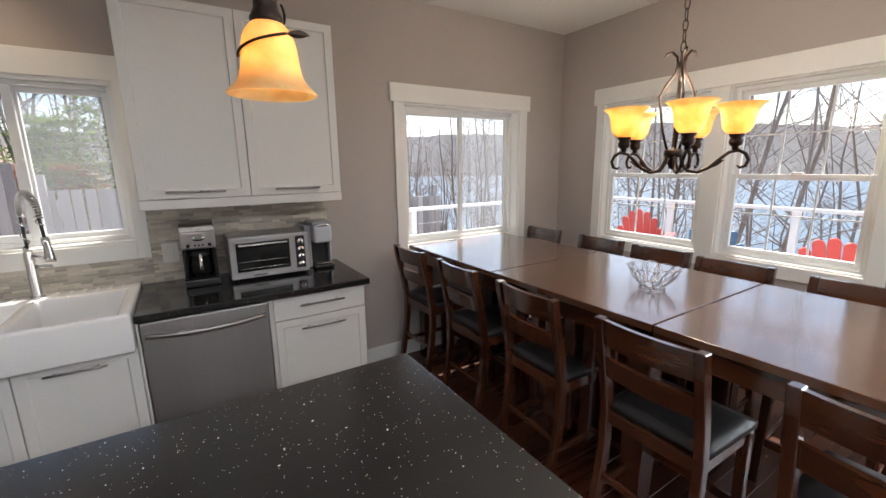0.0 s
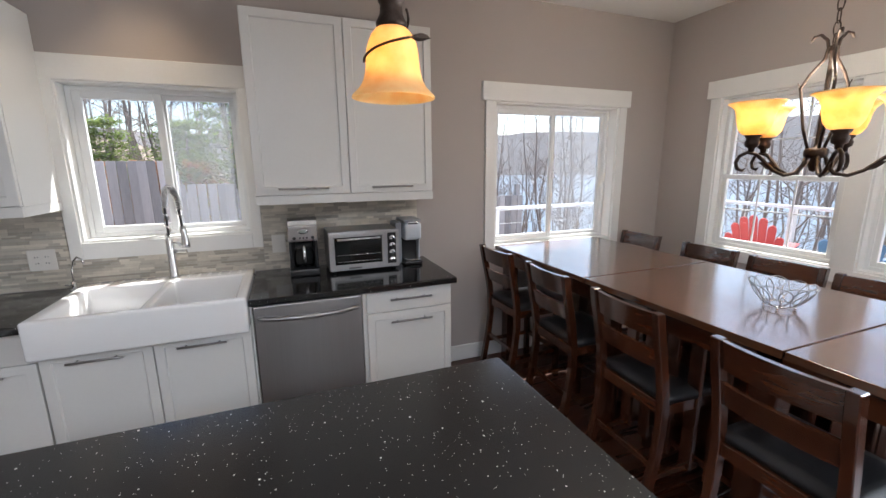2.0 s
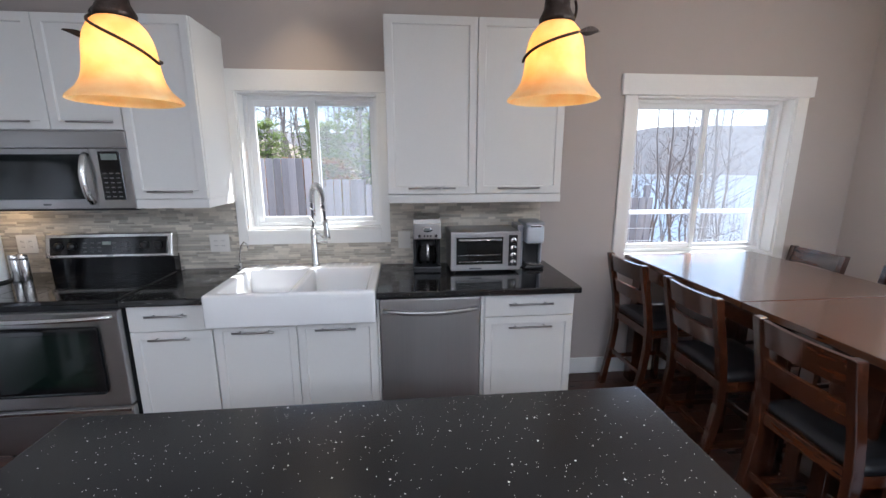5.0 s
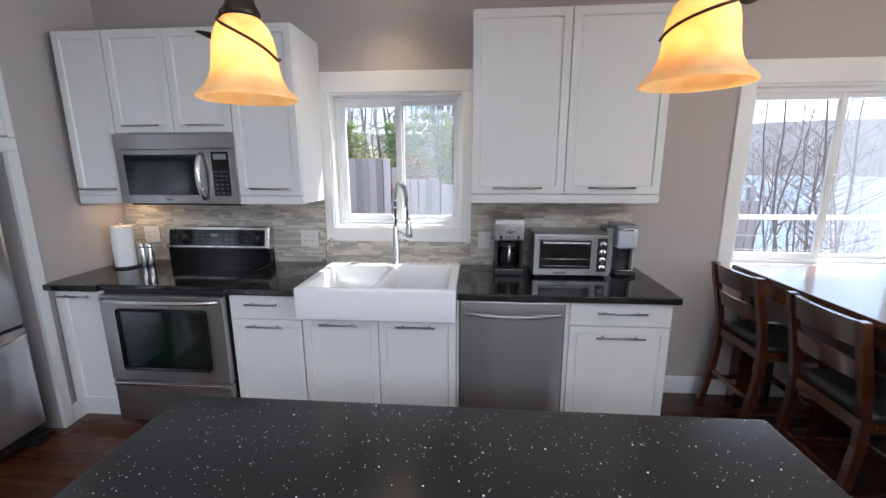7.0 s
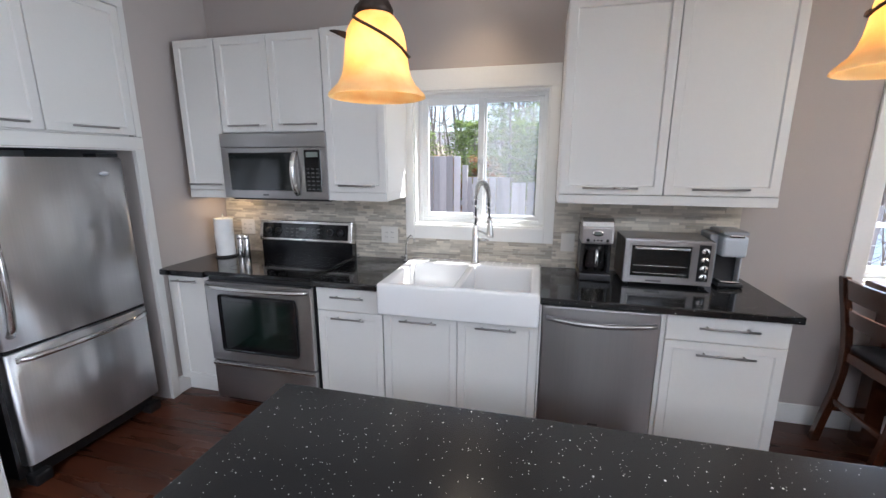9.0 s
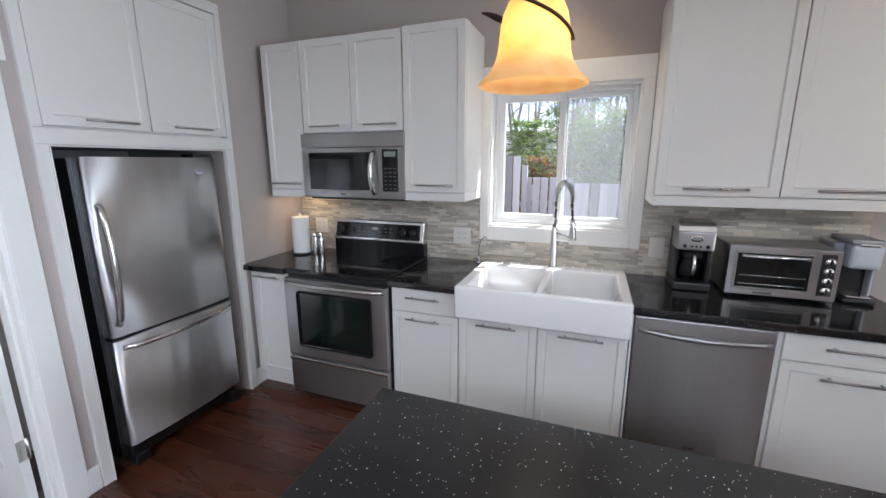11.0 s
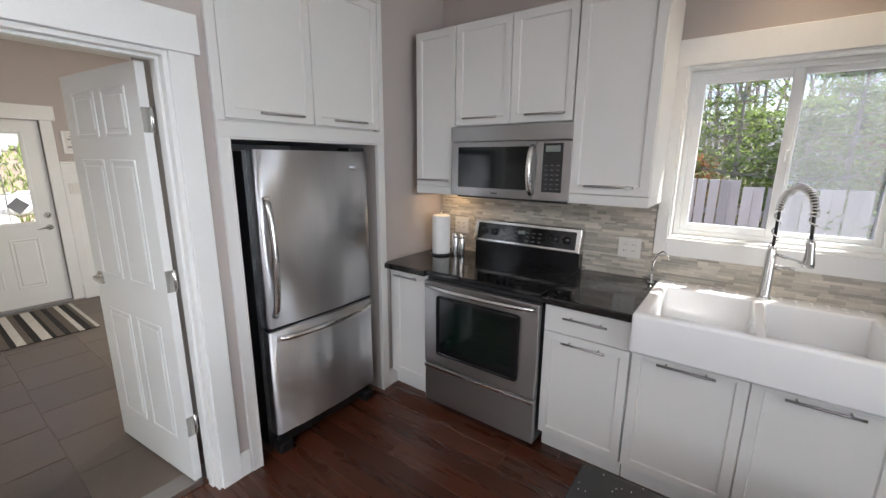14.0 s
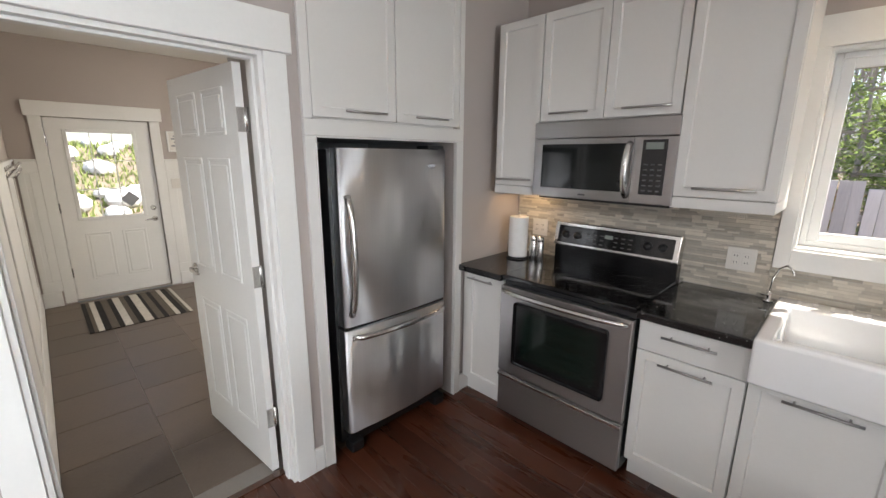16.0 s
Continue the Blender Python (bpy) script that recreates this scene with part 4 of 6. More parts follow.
# fridge niche, surround, cabinets and fridge
root = thing("fridge_surround", (NX0, -1.15, 0), "white board surround framing the fridge niche", "trim", kind="structure")
t = 0.024
for nm, a in (("side_board", (-1.650, -1.597, 0.001, 1.672)), ("side_board", (-0.702, -0.640, 0.001, 1.672)), ("cross_board", (-1.650, -0.640, 1.673, 1.742)),
              ("side_board", (-1.650, -1.609, 1.743, 2.46)), ("side_board", (-0.677, -0.640, 1.743, 2.46)), ("top_board", (-1.650, -0.640, 2.461, 2.52))):
    part(nm, boxed(a[0], a[1], a[2], a[3], NX0 + 0.001, NX0 + t, 0.002, FACE_E), CAB, root)
bead = bmesh.new()
box(bead, -1.598, -0.701, 1.664, 1.671, NX0 - 0.004, NX0 + t + 0.006, 0.001, FACE_E)
box(bead, -1.604, -1.597, 0.002, 1.663, NX0 + t, NX0 + t + 0.006, 0.001, FACE_E)
box(bead, -0.702, -0.695, 0.002, 1.663, NX0 + t, NX0 + t + 0.006, 0.001, FACE_E)
part("edge_bead", bead, CAB, root)
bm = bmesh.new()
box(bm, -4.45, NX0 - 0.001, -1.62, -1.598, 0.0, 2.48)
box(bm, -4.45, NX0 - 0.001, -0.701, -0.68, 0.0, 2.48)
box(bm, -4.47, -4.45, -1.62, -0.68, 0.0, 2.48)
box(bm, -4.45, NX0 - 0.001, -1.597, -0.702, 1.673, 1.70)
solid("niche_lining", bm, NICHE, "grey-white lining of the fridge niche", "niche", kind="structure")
root = thing("over_fridge_cabinet", (-3.7, -1.14, 1.745), "off-white two-door cabinet above the fridge", "wall cabinet")
part("body", boxed(-3.95, NX0 - 0.002, -1.596, -0.703, 1.745, 2.46), CAB, root)
shaker(root, "door", -1.607, -1.147, 1.752, 2.455, NX0 + 0.003, FACE_E, 0.06, handle=(-1.455, -1.225, 1.785))
shaker(root, "door", -1.144, -0.679, 1.752, 2.455, NX0 + 0.003, FACE_E, 0.06, handle=(-1.035, -0.80, 1.785))

fy0, fy1, ffx = -1.505, -0.795, -3.510
root = thing("refrigerator", (-3.9, -1.18, 0), "stainless bottom-freezer refrigerator in a white niche", "refrigerator")
part("case", boxed(-4.30, ffx - 0.081, fy0 - 0.018, fy1 - 0.003, 0.05, 1.615), BLACK, root, "black case side")


def bowed_door(name, z0, z1, label):
    bm = bmesh.new()
    n = 44
    prof = []
    for k in range(n + 1):
        s = k / n
        prof.append((ffx - 0.018 + 0.018 * (1 - (2 * s - 1) ** 2) + 0.0017 * math.sin(31 * s + 0.6) * math.sin(11 * s) - (0.012 if k in (0, n) else 0), fy0 + (fy1 - fy0) * s))
    prof += [(ffx - 0.08, fy1), (ffx - 0.08, fy0)]
    a = [bm.verts.new((x, y, z0)) for x, y in prof]
    b = [bm.verts.new((x, y, z1)) for x, y in prof]
    N = len(prof)
    for k in range(N):
        bm.faces.new((a[k], a[(k + 1) % N], b[(k + 1) % N], b[k]))
    bm.faces.new(a[::-1])
    bm.faces.new(b)
    bmesh.ops.recalc_face_normals(bm, faces=bm.faces)
    ob = part(name, bm, STEEL, root, label)
    for f in ob.data.polygons:
        f.use_smooth = abs(f.normal.z) < 0.5 and f.normal.x > 0.7
    return ob


up_door = bowed_door("fridge_door", 0.735, 1.622, "brushed stainless upper door")
low_door = bowed_door("freezer_drawer", 0.125, 0.712, "brushed stainless freezer drawer")
part("door_gap", boxed(ffx - 0.075, ffx - 0.03, fy0 + 0.006, fy1 - 0.006, 0.712, 0.735), BLACK, root)
bm = bmesh.new()
tube(bm, [(ffx - 0.006 + 0.050 * math.sin(math.pi * k / 14) ** 0.5, fy0 + 0.034, 0.80 + 0.60 * k / 14) for k in range(15)], 0.017, 10)
part("handle", bm, CHROME, up_door, "vertical bowed handle", smooth=True)
bm = bmesh.new()
tube(bm, [(ffx - 0.010 + 0.050 * math.sin(math.pi * k / 14) ** 0.4, fy0 + 0.035 + (fy1 - fy0 - 0.055) * k / 14, 0.675) for k in range(15)], 0.016, 10)
part("handle", bm, BRIGHT, low_door, "wide bar handle", smooth=True)
bm = bmesh.new()
lathe(bm, [(0, 0), (0.022, 0), (0.020, 0.004), (0, 0.005)], (0, 0, 0), 20)
bmesh.ops.transform(bm, matrix=Matrix.Translation((ffx - 0.005, fy1 - 0.125, 1.535)) @ Matrix.Rotation(radians(90), 4, "Y") @ Matrix.Diagonal((0.5, 1.3, 1, 1)), verts=bm.verts)
part("badge", bm, SILVER, up_door, "oval chrome badge", smooth=True)
part("hinge_cover", boxed(ffx - 0.12, ffx - 0.02, fy1 - 0.14, fy1 - 0.02, 1.624, 1.645, 0.006, None, 2), BLACK, root, "black hinge cover")
part("grille", boxed(ffx - 0.12, ffx - 0.06, fy0 + 0.02, fy1 - 0.02, 0.03, 0.115, 0.004), BLACK, root)
part("foot", boxed(ffx - 0.09, ffx - 0.015, fy0 + 0.005, fy0 + 0.085, 0.001, 0.065, 0.012, None, 2), BLACK, root, "black levelling foot")
part("foot", boxed(ffx - 0.09, ffx - 0.015, fy1 - 0.085, fy1 - 0.005, 0.001, 0.065, 0.012, None, 2), BLACK, root, "black levelling foot")

# island
root = thing("kitchen_island", (-1.07, -2.16, 0), "white kitchen island under a black quartz top", "island")
part("body", boxed(-1.80, -0.34, -2.40, -1.77, 0.10, 0.876), CAB, root)
part("plinth", boxed(-1.77, -0.37, -2.36, -1.82, 0.001, 0.10), CAB, root)
for u in (-1.80, -1.313, -0.826):
    shaker(root, "end_panel", u, u + 0.485, 0.105, 0.872, 1.77 - 3.54, Matrix(((1, 0, 0, 0), (0, 0, 1, 0), (0, 1, 0, 0), (0, 0, 0, 1))))
counter("island_countertop", -1.903, -0.236, -2.475, -1.692, "wide black speckled quartz island top", b=0.005, material=QUARTZ_HONED)

# backsplash plates
def wall_plate(name, x, z, w, h, label, kind):
    root = thing(name, (x, -0.012, z), label, kind, "wall plates")
    part("plate", boxed(x - w / 2, x + w / 2, -0.0205, -0.0145, z - h / 2, z + h / 2, 0.002), PLATE, root)
    n = 2 if w > 0.1 else 1
    for k in range(n):
        cx = x + (k - (n - 1) / 2) * 0.046
        ob = part("receptacle", boxed(cx - 0.017, cx + 0.017, -0.0225, -0.0204, z - 0.033, z + 0.033, 0.001), PLATE, root)
        if "outlet" in label:
            for zz in (z - 0.017, z + 0.017):
                for dx in (-0.006, 0.006):
                    part("slot", boxed(cx + dx - 0.0012, cx + dx + 0.0012, -0.0229, -0.0223, zz - 0.004, zz + 0.005), DARKGAP, ob)


wall_plate("outlet", -2.185, 1.088, 0.125, 0.118, "white double outlet plate on the backsplash", "outlet")
wall_plate("outlet", -3.358, 1.105, 0.118, 0.118, "white double outlet plate behind the canisters", "outlet")
wall_plate("light_switch", -0.962, 1.088, 0.085, 0.118, "white rocker switch plate on the backsplash", "light switch")

# paper towel holder and roll
px, py = -3.389, -0.235
root = thing("paper_towel_holder", (px, py, 0.915), "chrome paper towel holder with a white roll", "paper towel holder")
bm = bmesh.new()
lathe(bm, [(0, 0), (0.078, 0), (0.078, 0.006), (0.07, 0.012), (0, 0.012)], (px, py, 0.9155), 28)
part("base", bm, BLACK, root, "dark round base", smooth=True)
bm = bmesh.new()
lathe(bm, [(0.020, 0.014), (0.062, 0.014), (0.0635, 0.02), (0.0635, 0.276), (0.061, 0.281), (0.020, 0.281), (0.020, 0.014)], (px, py, 0.9155), 36)
part("roll", bm, PAPER, root, "white paper roll", smooth=True)
bm = bmesh.new()
lathe(bm, [(0.006, 0.0), (0.006, 0.295), (0.010, 0.30), (0.008, 0.312), (0, 0.315)], (px, py, 0.9155), 12)
part("rod", bm, BRIGHT, root, smooth=True)
bm = bmesh.new()
tube(bm, [(px - 0.071, py - 0.02, 0.927), (px - 0.071, py - 0.02, 1.09), (px - 0.071, py + 0.02, 1.09), (px - 0.071, py + 0.02, 0.927)], 0.003, 6)
part("tension_arm", bm, BRIGHT, root, smooth=True)

# pair of steel shakers
root = thing("shaker_pair", (-3.255, -0.225, 0.915), "two tall brushed steel shakers on the counter", "shaker")
for sx in (-3.281, -3.229):
    bm = bmesh.new()
    lathe(bm, [(0, 0), (0.023, 0), (0.0245, 0.004), (0.0245, 0.125), (0.023, 0.13), (0.023, 0.133), (0.0245, 0.136), (0.0235, 0.158), (0.018, 0.164), (0, 0.165)], (sx, -0.215, 0.9155), 24)
    part("shaker", bm, CHROME, root, "brushed steel cylinder", smooth=True)

# coffee maker
cx0, cx1, cy0, cy1 = -0.905, -0.728, -0.290, -0.050
root = thing("coffee_maker", (-0.815, -0.22, 0.915), "black and steel drip coffee maker with glass jug", "coffee maker")
part("base", boxed(cx0, cx1, cy0, cy1, 0.917, 0.960, 0.008, None, 2), BLACK, root)
part("tower", boxed(cx0 + 0.004, cx1 - 0.004, cy0 + 0.155, cy1, 0.958, 1.235, 0.010, None, 2), BLACK, root)
head = part("brew_head", boxed(cx0 + 0.002, cx1 - 0.002, cy0 + 0.004, cy0 + 0.16, 1.135, 1.235, 0.010, None, 2), STEEL_D, root, "brushed steel brew head")
part("side_post", boxed(cx0 + 0.004, cx0 + 0.022, cy0 + 0.05, cy0 + 0.16, 0.958, 1.14, 0.004), BLACK, root)
part("side_post", boxed(cx1 - 0.022, cx1 - 0.004, cy0 + 0.05, cy0 + 0.16, 0.958, 1.14, 0.004), BLACK, root)
bm = bmesh.new()
lid = [(cy0 + 0.01, 1.236), (cy0 + 0.02, 1.262), (cy0 + 0.06, 1.280), (cy0 + 0.16, 1.286), (cy1 - 0.02, 1.278), (cy1, 1.250), (cy1, 1.236)]
va = [bm.verts.new((cx0 + 0.004, y, z)) for y, z in lid]
vb = [bm.verts.new((cx1 - 0.004, y, z)) for y, z in lid]
for k in range(len(lid)):
    j = (k + 1) % len(lid)
    bm.faces.new((va[k], va[j], vb[j], vb[k]))
bm.faces.new(va[::-1])
bm.faces.new(vb)
bmesh.ops.recalc_face_normals(bm, faces=bm.faces)
part("lid", bm, CHROME, root, "domed steel lid")
bm = bmesh.new()
lathe(bm, [(0, 0), (1, 0), (0.9, 0.005), (0, 0.006)], (0, 0, 0), 24)
bmesh.ops.transform(bm, matrix=Matrix.Translation((-0.815, cy0 + 0.004, 1.200)) @ Matrix.Rotation(radians(90), 4, "X") @ Matrix.Diagonal((0.034, 0.019, 1, 1)), verts=bm.verts)
part("display_oval", bm, BRIGHT, head, "chrome oval round the clock", smooth=True)
part("clock", boxed(-0.835, -0.795, cy0 - 0.004, cy0 - 0.002, 1.191, 1.209, 0.001), LCD, head)
for kx, r in ((-0.868, 0.010), (-0.835, 0.006), (-0.815, 0.006), (-0.795, 0.006), (-0.762, 0.010)):
    bm = bmesh.new()
    lathe(bm, [(0, 0), (r, 0), (r * 0.9, 0.006), (0, 0.007)], (0, 0, 0), 14)
    bmesh.ops.transform(bm, matrix=Matrix.Translation((kx, cy0 + 0.004, 1.158)) @ Matrix.Rotation(radians(90), 4, "X"), verts=bm.verts)
    part("button", bm, BLACK, head, smooth=True)
bm = bmesh.new()
lathe(bm, [(0.04, 0), (0.058, 0.006), (0.064, 0.04), (0.060, 0.09), (0.045, 0.125), (0.044, 0.14)], (-0.815, cy0 + 0.085, 0.962), 26)
jug = part("jug", bm, JUG, root, "glass coffee jug", smooth=True)
bm = bmesh.new()
lathe(bm, [(0.047, 0.125), (0.050, 0.13), (0.050, 0.158), (0.0, 0.162)], (-0.815, cy0 + 0.085, 0.962), 26)
part("jug_lid", bm, BLACK, jug, "black jug lid", smooth=True)
bm = bmesh.new()
tube(bm, [(-0.815, cy0 + 0.035, 1.105), (-0.815, cy0 + 0.004, 1.10), (-0.815, cy0 - 0.004, 1.06), (-0.815, cy0 - 0.002, 1.01), (-0.815, cy0 + 0.02, 0.985)], 0.009, 8)
part("jug_handle", bm, BRIGHT, jug, "steel jug handle", smooth=True)

# toaster oven
ox0, ox1, oy0, oy1, oz0, oz1 = -0.673, -0.222, -0.315, -0.030, 0.930, 1.183
root = thing("toaster_oven", (-0.45, -0.17, 0.915), "brushed steel countertop toaster oven with four knobs", "toaster oven")
part("body", boxed(ox0, ox1, oy0 + 0.02, oy1, oz0, oz1, 0.012, None, 2), STEEL_H, root)
face = part("front_frame", boxed(ox0, ox1, oy0, oy0 + 0.019, oz0 + 0.002, oz1 - 0.004, 0.006, None, 2), STEEL_H, root)
part("door_glass", boxed(ox0 + 0.03, ox1 - 0.110, oy0 - 0.006, oy0 + 0.001, oz0 + 0.04, oz1 - 0.030, 0.003), SMOKE, face, "dark glass door")
bm = bmesh.new()
frame_bars(bm, ox0 + 0.026, ox1 - 0.106, oz0 + 0.034, oz1 - 0.026, 0.010, -oy0 - 0.0, -oy0 + 0.009, FACE_S, 0.002)
part("door_frame", bm, STEEL_H, face)
bm = bmesh.new()
tube(bm, [(ox0 + 0.05, oy0 - 0.005, oz1 - 0.045), (ox0 + 0.055, oy0 - 0.038, oz1 - 0.045), (ox1 - 0.135, oy0 - 0.038, oz1 - 0.045), (ox1 - 0.130, oy0 - 0.005, oz1 - 0.045)], 0.009, 10)
part("handle", bm, BRIGHT, face, "bright bar handle", smooth=True)
bm = bmesh.new()
tube(bm, [(ox0 + 0.05, oy0 - 0.0075, oz0 + 0.105), (ox1 - 0.13, oy0 - 0.0075, oz0 + 0.105)], 0.002, 6)
tube(bm, [(ox0 + 0.05, oy0 - 0.0075, oz0 + 0.062), (ox1 - 0.13, oy0 - 0.0075, oz0 + 0.062)], 0.002, 6)
part("rack_wires", bm, BRIGHT, face, smooth=True)
part("knob_strip", boxed(ox1 - 0.078, ox1 - 0.022, oy0 - 0.003, oy0 + 0.001, oz0 + 0.028, oz1 - 0.022, 0.001), BLACK, face, "black strip behind the knobs")
for k in range(4):
    bm = bmesh.new()
    lathe(bm, [(0, 0), (0.0215, 0), (0.0205, 0.012), (0.016, 0.018), (0, 0.018)], (0, 0, 0), 22)
    bmesh.ops.transform(bm, matrix=Matrix.Translation((ox1 - 0.05, oy0 - 0.003, oz0 + 0.055 + 0.047 * k)) @ Matrix.Rotation(radians(90), 4, "X"), verts=bm.verts)
    kn = part("knob", bm, BRIGHT, face, "chrome-rimmed knob", smooth=True)
    part("knob_grip", boxed(ox1 - 0.054, ox1 - 0.046, oy0 - 0.028, oy0 - 0.020, oz0 + 0.040 + 0.047 * k, oz0 + 0.070 + 0.047 * k, 0.002), BLACK, kn)
part("badge", boxed(ox0 + 0.12, ox0 + 0.20, oy0 - 0.0015, oy0 + 0.001, oz0 + 0.012, oz0 + 0.022), MARK, face)
for xx in (ox0 + 0.03, ox1 - 0.03):
    for yy in (oy0 + 0.04, oy1 - 0.03):
        part("foot", boxed(xx - 0.012, xx + 0.012, yy - 0.012, yy + 0.012, 0.9155, oz0 + 0.001, 0.003), RUBBER, root)

# pod coffee machine
kx0, kx1, ky0, ky1 = -0.213, -0.040, -0.255, -0.030
root = thing("pod_coffee_machine", (-0.125, -0.14, 0.915), "silver and black single-cup pod coffee machine", "coffee maker")
part("base", boxed(kx0 + 0.045, kx1, ky0, ky1, 0.9165, 0.940, 0.010, None, 2), BLACK, root)
part("drip_tray", boxed(kx0 + 0.06, kx1 - 0.015, ky0 + 0.01, ky0 + 0.12, 0.940, 0.950, 0.004), BRIGHT, root, "chrome drip tray")
part("back_column", boxed(kx0 + 0.05, kx1 - 0.010, ky0 + 0.10, ky1, 0.940, 1.195, 0.014, None, 2), BLACK, root)
part("side_shell", boxed(kx1 - 0.009, kx1, ky0 + 0.06, ky1, 0.945, 1.19, 0.004, None, 2), SILVER, root, "silver side shell")
part("head", boxed(kx0 + 0.048, kx1 - 0.002, ky0 + 0.005, ky1 - 0.02, 1.085, 1.205, 0.022, None, 3), SILVER, root, "silver brew head")
part("top_lid", boxed(kx0 + 0.045, kx1, ky0 + 0.015, ky1 - 0.01, 1.206, 1.228, 0.010, None, 2), GREY, root, "grey lid")
part("lid_handle", boxed(kx0 + 0.07, kx1 - 0.03, ky0 - 0.005, ky0 + 0.03, 1.196, 1.212, 0.006, None, 2), BRIGHT, root)
part("water_tank", boxed(kx0, kx0 + 0.043, ky0 + 0.06, ky1 - 0.01, 0.918, 1.205, 0.010, None, 2), GREY, root, "smoky grey water tank")

# ---- lamps ----
def hanging_bulb(root, c, r=0.024, material=BULB):
    bm = bmesh.new()
    lathe(bm, [(0, -1.25 * r), (0.6 * r, -r), (r, -0.2 * r), (0.9 * r, 0.5 * r), (0.45 * r, 1.3 * r), (0.4 * r, 2.0 * r), (0, 2.0 * r)], c, 14)
    return part("bulb", bm, material, root, "lit bulb", smooth=True)


def pendant(x, y, rim, turn, low):
    root = thing("pendant_lamp", (x, y, CEILZ), "amber glass bell pendant with bronzed iron vine", "pendant lamp", "pendants over the island")
    bm = bmesh.new()
    prof = [(0.086, 0.0), (0.085, 0.004), (0.079, 0.010), (0.069, 0.020), (0.061, 0.034), (0.057, 0.048), (0.0545, 0.066), (0.0525, 0.088), (0.049, 0.105), (0.042, 0.120), (0.033, 0.131), (0.024, 0.138)]
    inner = [(r - 0.003, z - 0.001) for r, z in prof[::-1]]
    lathe(bm, prof + inner, (x, y, rim), 40)
    part("shade", bm, AMBER, root, "amber bell glass shade", smooth=True)
    bm = bmesh.new()
    lathe(bm, [(0.0, 0.132), (0.030, 0.132), (0.032, 0.142), (0.024, 0.158), (0.022, 0.176), (0.026, 0.182), (0.026, 0.190), (0.014, 0.200), (0.017, 0.210), (0.012, 0.222), (0.007, 0.235), (0.0, 0.24)], (x, y, rim), 20)
    part("socket_cup", bm, IRON, root, "bronzed iron cup", smooth=True)
    bm = bmesh.new()
    tube(bm, [(x, y, rim + 0.232), (x, y, CEILZ - 0.03)], 0.006, 10)
    part("stem", bm, IRON, root, smooth=True)
    bm = bmesh.new()
    lathe(bm, [(0.0, -0.035), (0.015, -0.035), (0.05, -0.018), (0.06, -0.001), (0.0, -0.001)], (x, y, CEILZ), 24)
    part("canopy", bm, IRON, root, smooth=True)
    vine = []
    for k in range(34):
        s = k / 33
        a = turn + s * radians(350)
        z = 0.165 - (0.165 - low) * s / 0.6 if s < 0.6 else low + 0.040 * (s - 0.6) / 0.4
        r = next(r0 + (r1 - r0) * (z - z0) / (z1 - z0) for (r0, z0), (r1, z1) in zip(prof, prof[1:]) if z0 <= z <= z1) if z < 0.138 else 0.030
        vine.append((x + (r + 0.004) * math.cos(a), y + (r + 0.004) * math.sin(a), rim + z))
    bm = bmesh.new()
    tube(bm, vine, [0.0026] * 33 + [0.0015], 6)
    part("vine", bm, IRON, root, smooth=True)
    tip, d = Vector(vine[-1]), (Vector(vine[-1]) - Vector(vine[-3])).normalized()
    leaf(root, tip, (d + Vector((0, 0, -0.12))).normalized(), 0.060, 0.008)
    hanging_bulb(root, (x, y, rim + 0.056))
    return root


def leaf(root, tip, d, length, half):
    """A small forged leaf with a raised midrib."""
    bm = bmesh.new()
    side = d.cross(Vector((0, 0, 1))).normalized() * 0.4 + Vector((0, 0, 0.9))
    side.normalize()
    nrm = d.cross(side).normalized()
    mid, lf, rt = [], [], []
    for k in range(8):
        s = k / 7
        w = half * math.sin(math.pi * min(1, s * 0.95 + 0.05)) ** 0.8
        p = tip + d * length * s
        mid.append(bm.verts.new(p + nrm * 0.0025))
        lf.append(bm.verts.new(p + side * w - nrm * 0.001))
        rt.append(bm.verts.new(p - side * w - nrm * 0.001))
    low = [bm.verts.new(v.co - nrm * 0.004) for v in mid]
    for k in range(7):
        for a, b in ((mid, lf), (rt, mid), (lf, low), (low, rt)):
            bm.faces.new((a[k], a[k + 1], b[k + 1], b[k]))
    return part("leaf", bm, IRON, root, "forged iron leaf")


pendant(-0.671, -2.004, 1.722, radians(-45), 0.070)
pendant(-1.438, -1.992, 1.712, radians(150), 0.064)

# chandelier
hx, hy = 1.15, -1.83
chand = thing("chandelier", (hx, hy, CEILZ), "bronzed iron chandelier with five amber glass cups", "chandelier")
bm = bmesh.new()
lathe(bm, [(0, 1.545), (0.012, 1.55), (0.022, 1.575), (0.014, 1.60), (0.036, 1.605), (0.040, 1.615), (0.040, 1.632), (0.036, 1.640), (0.012, 1.645), (0.009, 1.66), (0.009, 2.00), (0.014, 2.01), (0.014, 2.03), (0, 2.035)], (hx, hy, 0), 18)
part("hub", bm, IRON, chand, smooth=True)
for i in range(3):
    a = radians(100) + i * math.tau / 3
    c, s = math.cos(a), math.sin(a)
    bm = bmesh.new()
    tube(bm, [(hx + r * c, hy + r * s, z) for r, z in ((0.030, 1.64), (0.055, 1.72), (0.075, 1.83), (0.085, 1.885), (0.060, 1.935), (0.022, 1.985), (0.016, 2.025), (0.022, 2.055), (0.045, 2.080), (0.066, 2.076), (0.075, 2.058))], [0.006] * 10 + [0.003], 7)
    part("upper_strap", bm, IRON, chand, smooth=True)
    leaf(chand, Vector((hx + 0.08 * c, hy + 0.08 * s, 1.86)), Vector((0.3 * c, 0.3 * s, 0.9)).normalized(), 0.05, 0.012)
